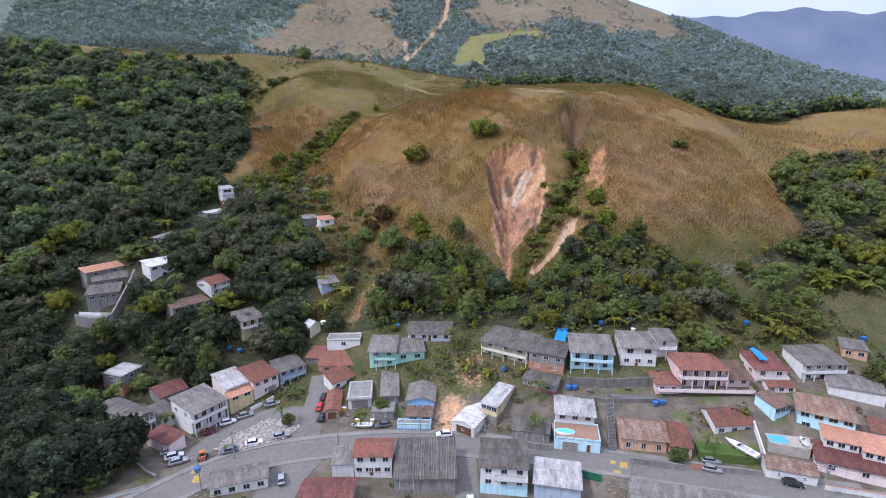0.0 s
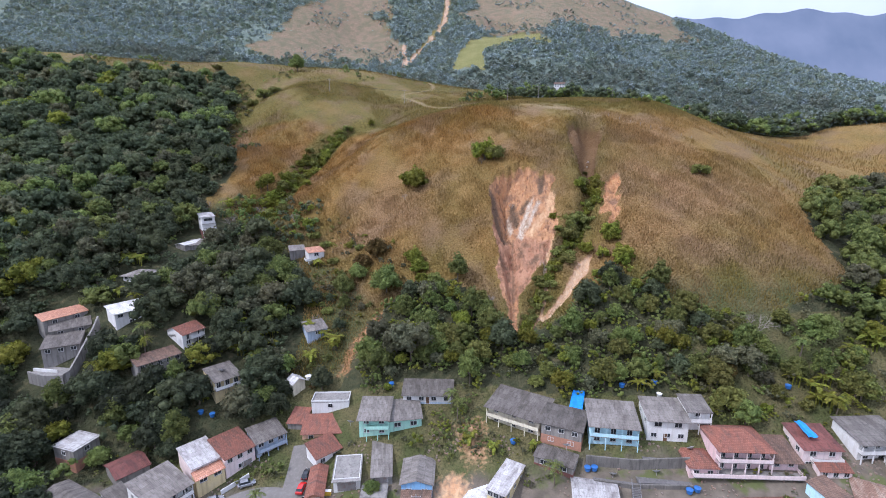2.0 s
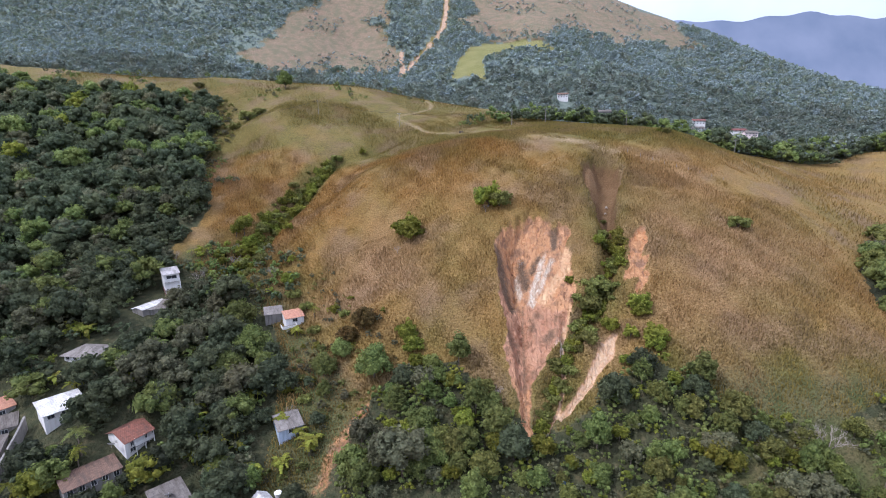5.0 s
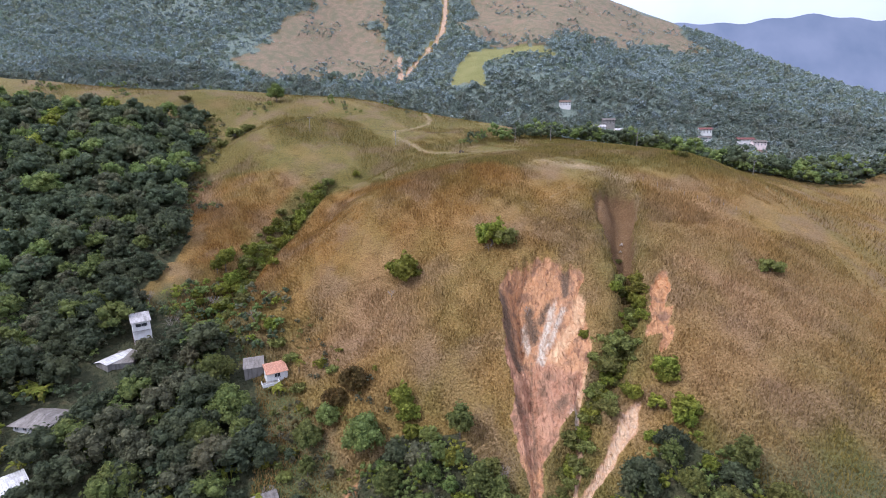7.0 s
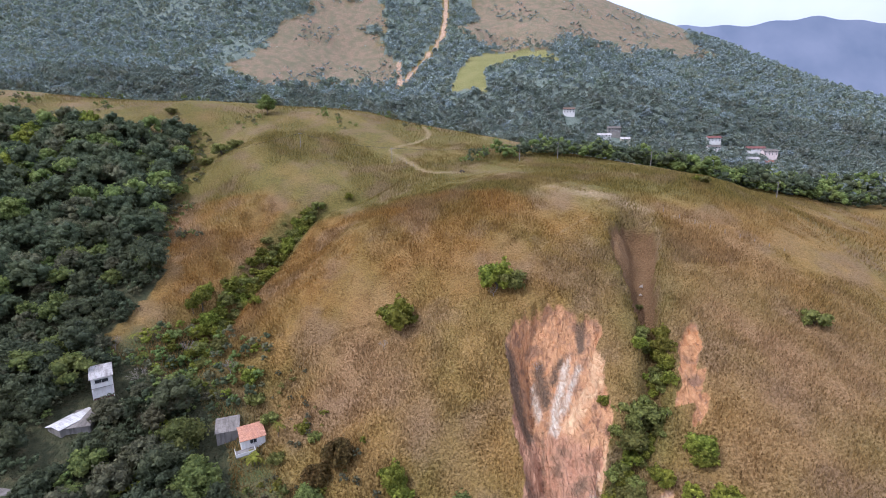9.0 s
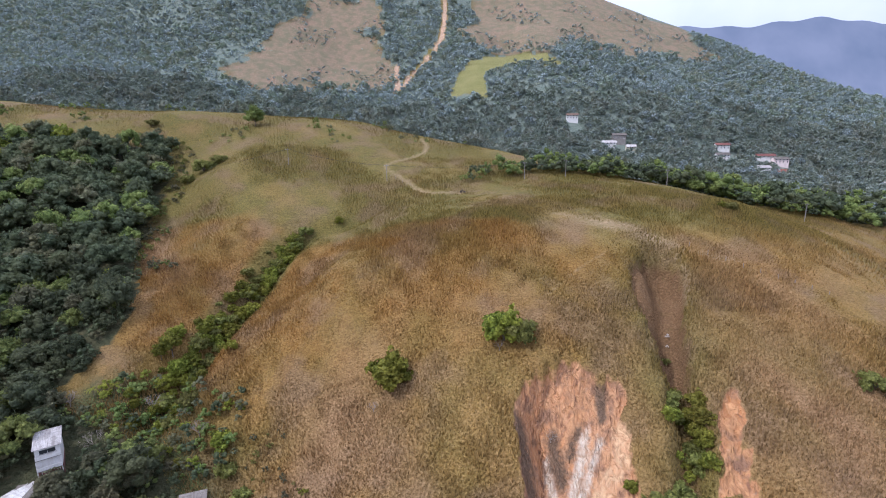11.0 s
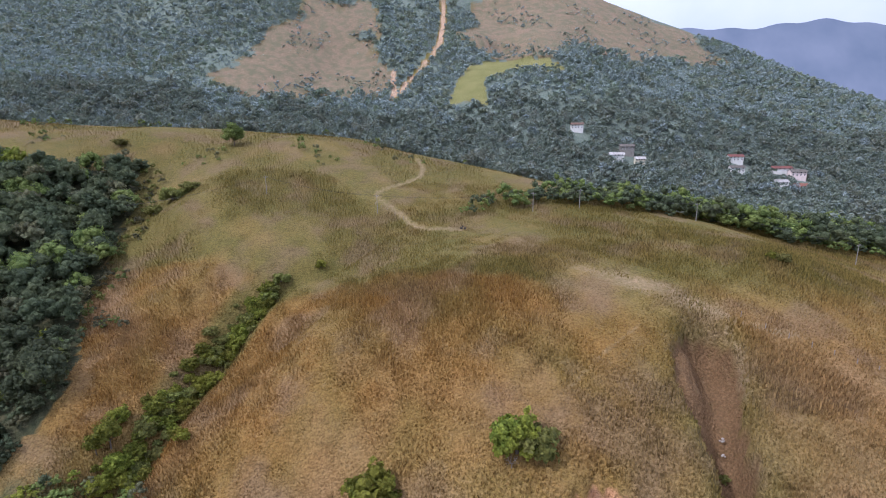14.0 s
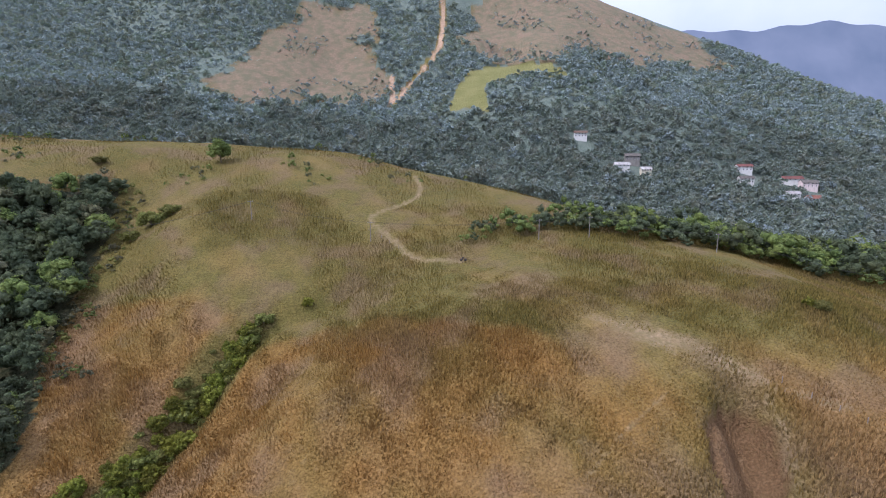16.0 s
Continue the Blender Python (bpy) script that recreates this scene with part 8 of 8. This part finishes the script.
def over(x, y, h):
    return (x, y, z_at(x, y) + h)


tarpaulin(over(32.0, 136.5, 2.2), over(35.2, 135.5, 2.2), over(37.6, 142.0, 1.0), over(34.6, 143.0, 1.0), "bright blue tarpaulin spread over the muddy slope")
tarpaulin((85.0, 124.0, 15.9), (87.2, 124.0, 15.9), (86.6, 129, 17.2), (84.6, 129, 17.2), "blue tarpaulin laid over a red roof")
tarpaulin(over(17.5, 114.6, 1.4), over(20.0, 114.0, 1.4), over(20.4, 116.5, 1.6), over(17.8, 117.0, 1.6), "crumpled blue tarpaulin in a yard")
tarpaulin((20.5, 95.2, 0.9), (24.2, 94.6, 0.9), (24.4, 96.2, 1.6), (20.7, 96.8, 1.6), "blue tarpaulin under a shed roof")

for x, y in ((47.3, 141.9), (53.0, 142.0), (55.8, 141.7), (-15.7, 151.2), (28.6, 153.7), (73.2, 137.7), (75.0, 137.7), (71.4, 137.7), (90.0, 139.6), (119.2, 132.5), (54.8, 116.9), (56.6, 117.1), (33.6, 123.1), (35.2, 123.0), (17.2, 132.3), (-64.4, 142.5), (-67.7, 142.9), (-54, 93.6), (59.4, 85.6)):
    water_tank(x, y, z_at(x, y) + (4.2 if y < 95 else 0.5 if y > 136 else 0.2), 1.0)
water_tank(56.0, 138.6, z_at(56, 138.6) + 0.3, 0.9, white_paint, "round white water tank behind a house")
water_tank(-42.0, 158.5, z_at(-42, 158.5) + 0.2, 1.2, white_paint, "round white water tank on the hillside")
for x, y, z, a in ((-25.5, 138.5, 10.0, 170), (-40.5, 156, z_at(-40.5, 156) + 1.4, 200), (-83, 153.5, 20.4, 190), (-86, 152.5, 20.4, 190), (-64.5, 150.5, 18.9, 190), (49, 121.0, z_at(49, 121) + 0.3, 180), (39.0, 121.2, z_at(39, 121.2) + 0.3, 170), (58.2, 124.5, z_at(58.2, 124.5) + 1.5, 200), (-84, 161, 25.0, 190), (29, 125.5, 12.0, 180), (72.5, 112.0, 7.9, 175)):
    dish(x, y, z, a, 0.85)

# yellow road markings and boxes
for k, (x, y, w, d, a) in enumerate(((-58.0, 99.6, 1.6, 2.4, 15), (-56.2, 96.4, 1.6, 2.4, 15), (39.3, 98.6, 1.7, 2.2, -14), (41.8, 101.6, 1.7, 2.2, -14), (39.6, 102.6, 1.2, 1.4, -14))):
    mk = new(f"marking_{k + 1}", link_mesh("marking", (g := Geo().box(-w / 2, w / 2, -d / 2, d / 2, -0.05, 0.048)).v, g.f, yellow_paint))
    mk.matrix_world = pose(x, y, 0.0, 0, 0, a)
    tagged(mk, "worn yellow paint on the asphalt before a crossing", "road marking", kind="structure")
bin_yellow = surface("yellow_sheet", (0.62, 0.42, 0.05), (0.55, 0.36, 0.05), 1.0, 0.6, 0.3, bump=0.05)
for x, y, w in ((-28.6, 122.6, 2.2), (-23.6, 118.4, 1.0), (-19.6, 118.2, 1.0)):
    bx = thing("kiosk_counter", pose(x, y, z_at(x, y)), "yellow painted sheet counter before a shop", "counter", "shop counters")
    part("front", Geo().box(-w / 2, w / 2, -0.35, 0.35, -0.3, 1.1), bin_yellow, bx)
    part("top", Geo().box(-w / 2 - 0.06, w / 2 + 0.06, -0.42, 0.42, 1.103, 1.16), white_paint, bx)
digger = thing("mini_loader", pose(-58.2, 103.6, z_at(-58.2, 103.6), 0, 0, 110), "small orange loader parked by the island", "loader")
orange_paint = surface("orange_machine", (0.55, 0.16, 0.04), (0.45, 0.13, 0.04), 1.0, 0.5, 0.4)
part("chassis", Geo().prism([(-0.7, 0.4), (0.7, 0.4), (0.75, 1.0), (0.2, 1.25), (-0.7, 1.2)], -1.2, 1.2, 0), orange_paint, digger)
part("cab", Geo().prism([(-0.55, 1.2), (0.55, 1.2), (0.5, 2.1), (-0.5, 2.1)], -0.7, 0.5, 0), glass_dark, digger)
part("roof", Geo().box(-0.8, 0.6, -0.6, 0.6, 2.103, 2.18), orange_paint, digger)
part("bucket", Geo().prism([(-0.8, 0.1), (0.8, 0.1), (0.8, 0.55), (-0.8, 0.55)], 1.5, 2.1, 0), steel, digger)
part("arm", Geo().rod((0.4, 0.7, 1.1), (1.6, 0.7, 0.4), 0.08).rod((0.4, -0.7, 1.1), (1.6, -0.7, 0.4), 0.08), orange_paint, digger)
for sx in (-0.75, 0.75):
    for sy in (-0.85, 0.85):
        part("wheel", Geo().lathe([(0.4, -0.14), (0.42, 0), (0.4, 0.14)], 12), rubber, digger, m=pose(sx, sy, 0.42, 90, 0, 0))


# ---- poles and cables ----
def power_pole(x, y, turn, tall=9.0, box=False, wooden=False):
    top = thing("utility_pole", pose(x, y, z_at(x, y), 0, 0, turn), "concrete utility pole with crossarm and insulators" if not wooden else "thin grey power pole on the grassy hill", "utility pole", "utility poles")
    v, f = tube([(0, 0, -0.5), (0, 0, tall * 0.5), (0, 0, tall)], [0.17, 0.14, 0.11], 8)
    part("shaft", Geo().add(v, f), pole_grey, top)
    arm = part("crossarm", Geo().box(-1.1, 1.1, -0.06, 0.06, tall - 0.7, tall - 0.56), steel, top)
    for k in (-0.95, 0, 0.95):
        part("insulator", Geo().lathe([(0.05, tall - 0.557), (0.08, tall - 0.45), (0.05, tall - 0.36)], 8, (k, 0)), white_paint, arm)
    if box:
        part("transformer", Geo().lathe([(0.26, tall - 2.2), (0.3, tall - 2.1), (0.3, tall - 1.3), (0.24, tall - 1.2)], 10, (0.0, -0.5)), steel, top)
        part("lamp_arm", Geo().rod((0, 0, tall - 1.6), (0, 1.4, tall - 1.2), 0.04), steel, top)
    return (x, y, z_at(x, y) + tall - 0.4)


def cables(name, ends, sag, spread, r, label):
    """Sagging wires from pole to pole, each span and wire a part."""
    o = Vector(ends[0])
    top = thing(name, Matrix.Translation(o), label, "cable", "power lines")
    for a, b in zip(ends, ends[1:]):
        d = np.subtract(b[:2], a[:2]) / math.dist(a[:2], b[:2])
        for s in spread:
            off = np.array((-d[1] * s, d[0] * s, 0))
            pts = [tuple((1 - t) * np.array(a) + t * np.array(b) + off - (0, 0, sag * 4 * t * (1 - t)) - np.array(o)) for t in np.linspace(0, 1, 9)]
            v, f = tube(pts, [r] * 9, 4)
            part("wire", Geo().add(v, f), cable, top)


village_poles = [power_pole(x, y, a, 9.0, bx) for x, y, a, bx in ((-96, 83, 25, False), (-53.0, 92.3, 25, False), (-25.9, 105.6, 15, False), (9.5, 104.5, -5, True), (42.2, 98.0, -14, False), (79.0, 89.8, -14, True), (120, 80, -16, False))]
cables("power_line", village_poles, 0.9, (-0.95, 0, 0.95), 0.02, "sagging black power cables along the road")
power_pole(-50.6, 103.6, 40, 7.5)
power_pole(-6.5, 114.6, 0, 8.0)
hill_poles = [power_pole(x, y, 15, 8.5, wooden=True) for x, y in ((-150, 366), (-79, 370), (-28, 363), (40.5, 360), (60.5, 359), (104, 344), (160, 330))]
cables("hill_power_line", hill_poles, 1.6, (-0.8, 0.8), 0.03, "thin power line crossing the grassy ridge")
for x, y in ((-30, 372), (-27, 369), (-24, 366), (-20, 361), (-16, 357)):
    fp = thing("fence_post", pose(x, y, z_at(x, y)), "weathered grey fence post by the footpath", "fence post", "fence posts")
    part("post", Geo().box(-0.08, 0.08, -0.08, 0.08, -0.4, 1.3), dead_wood, fp)
fence = [(78, 266), (82, 262), (86, 259), (90, 256.5), (94, 254.5), (98, 252.5), (102, 251), (106, 249.5), (110, 248)]
for x, y in fence:
    fp = thing("fence_post", pose(x, y, z_at(x, y)), "pale leaning fence post in dry grass", "fence post", "fence posts")
    part("post", Geo().box(-0.07, 0.07, -0.07, 0.07, -0.4, 1.5), dead_wood, fp)
rock = thing("boulder", pose(9.3, 345, z_at(9.3, 345)), "dark rounded boulder at the end of the footpath", "boulder")
v, f = crown(1.5, 1.2, 4, 0 + 1, 0.01, -0.6, 1.2)
part("stone", Geo().add([p for p in v], [q for q in f if len(q) == 3]), surface("dark_rock", (0.06, 0.05, 0.045), (0.09, 0.075, 0.065), 1.0, 0.9), rock)
for x, y, s in ((63, 243, 0.8), (62, 240.5, 0.6)):
    rk = thing("boulder", pose(x, y, z_at(x, y)), "pale boulder lying in the gully", "boulder", "boulders")
    v, f = crown(0.9 * s, 0.8 * s, 4, 1, 0.01, -0.3, 1.2)
    part("stone", Geo().add([p for p in v], [q for q in f if len(q) == 3]), surface("pale_rock", (0.42, 0.38, 0.34), (0.34, 0.30, 0.27), 1.0, 0.9), rk)

# terraced concrete yard below the blue and white houses
for poly, z in (([(34.4, 124.9), (46, 123.0), (46, 127.0), (35.2, 128.6)], 9.3), ([(47, 122.8), (57, 122.4), (58.5, 127.0), (47, 127.0)], 10.0), ([(34.6, 121.0), (43.5, 119.2), (43.5, 122.4), (34.2, 124.2)], 6.9), ([(44.2, 119.0), (56.0, 118.2), (56.5, 121.8), (44.2, 122.3)], 7.6)):
    draped(poly, z, 3.0, dark_step, "terrace_yard", "dark stained concrete terrace of a stepped yard", "terrace")
# raised ribs on the barn roof
barn = [o for o in scene.objects if o.get("label") == "large barn with dark ribbed roof"][0]
for k in range(24):
    x, s = 0.1 + k * 0.575, 2.2 / 11
    z0, z1 = 3.2 - 0.6 * s + 0.103, 3.2 + 11.3 * s + 0.103
    part("rib", Geo().add([(x - 0.1, -0.6, z0), (x + 0.1, -0.6, z0), (x + 0.1, 11.3, z1), (x - 0.1, 11.3, z1), (x - 0.06, -0.6, z0 + 0.14), (x + 0.06, -0.6, z0 + 0.14), (x + 0.06, 11.3, z1 + 0.14), (x - 0.06, 11.3, z1 + 0.14)],
                          [[3, 2, 1, 0], [4, 5, 6, 7], [0, 1, 5, 4], [1, 2, 6, 5], [2, 3, 7, 6], [3, 0, 4, 7]]), ROOF["fibre", 1], barn)

# ---- yard plants and rubble ----
def free_ground(x, y, gap):
    ok = (along(x, y, ROAD)[0] > 6.5) & (along(x, y, LANE)[0] > 4.2) & ~inside(x, y, ISLAND)
    for poly in FOOTPRINTS:
        ok &= ~inside(x, y, poly) & (along(x, y, poly + poly[:1])[0] > gap)
    return ok & (along(x, y, [(-61, 103), (-60, 109), (-54, 118), (-46, 123), (-38, 122)])[0] > 4.5) & (along(x, y, [(-33, 106), (-37, 97), (-37, 86), (-36, 60)])[0] > 5.5) & (along(x, y, [(4.5, 108), (5, 98), (5, 84)])[0] > 3.5) & (along(x, y, [(40.9, 106.8), (43.6, 119.5)])[0] > 2.5) & (np.hypot(x - 70, y - 104.5) > 8) & (np.hypot(x - 82, y - 105.5) > 8)


u, v = scatter(-92, 122, 112, 136, 2.1, lambda x, y: free_ground(x, y, 1.2) & (waves(x, y, 5, 2) > -0.1) & ~((x > 33) & (x < 60) & (y > 109) & (y < 127)))
forest("yard_shrubs", u, v, rng.uniform(0.35, 1.25, len(u)), [("mid", 0.5), ("fresh", 0.25), ("grey", 0.25)], 5, 16, "garden shrubs and weeds between the houses", size=0.11)
u, v = scatter(-70, 118, 88, 112, 2.6, lambda x, y: free_ground(x, y, 0.9) & (waves(x, y, 4, 7) > 0.1))
forest("roadside_shrubs", u, v, rng.uniform(0.3, 0.8, len(u)), [("mid", 0.5), ("fresh", 0.2), ("grey", 0.3)], 5, 14, "small shrubs and weeds beside the road", size=0.12)
u, v = scatter(-60, 112, 90, 140, 1.3, lambda x, y: free_ground(x, y, 0.5) & (waves(x, y, 4.5, 9) > 0.1) & (y < np.interp(x, (-60, 20, 60, 112), (134, 140, 132, 124))))
rub = Geo()
for x, y in zip(u, v):
    w, d, h, a = rng.uniform(0.1, 0.38), rng.uniform(0.08, 0.28), rng.uniform(0.08, 0.3), rng.uniform(0, 3)
    c, s_ = math.cos(a), math.sin(a)
    z = z_at(x, y)
    rub.slab([(x + c * p - s_ * q, y + s_ * p + c * q, z + h) for p, q in ((-w, -d), (w, -d), (w * 0.9, d), (-w * 0.9, d * 1.1))], h + 0.3)
rubble_mat = surface("rubble", (0.26, 0.20, 0.155), (0.16, 0.138, 0.118), 0.6, 0.9, 0.2, (0.33, 0.19, 0.125), 0.4)
tagged(new("rubble", link_mesh("rubble", rub.v, rub.f, rubble_mat)), "stones, bricks and rubble lying in the yards", "rubble", kind="stuff")
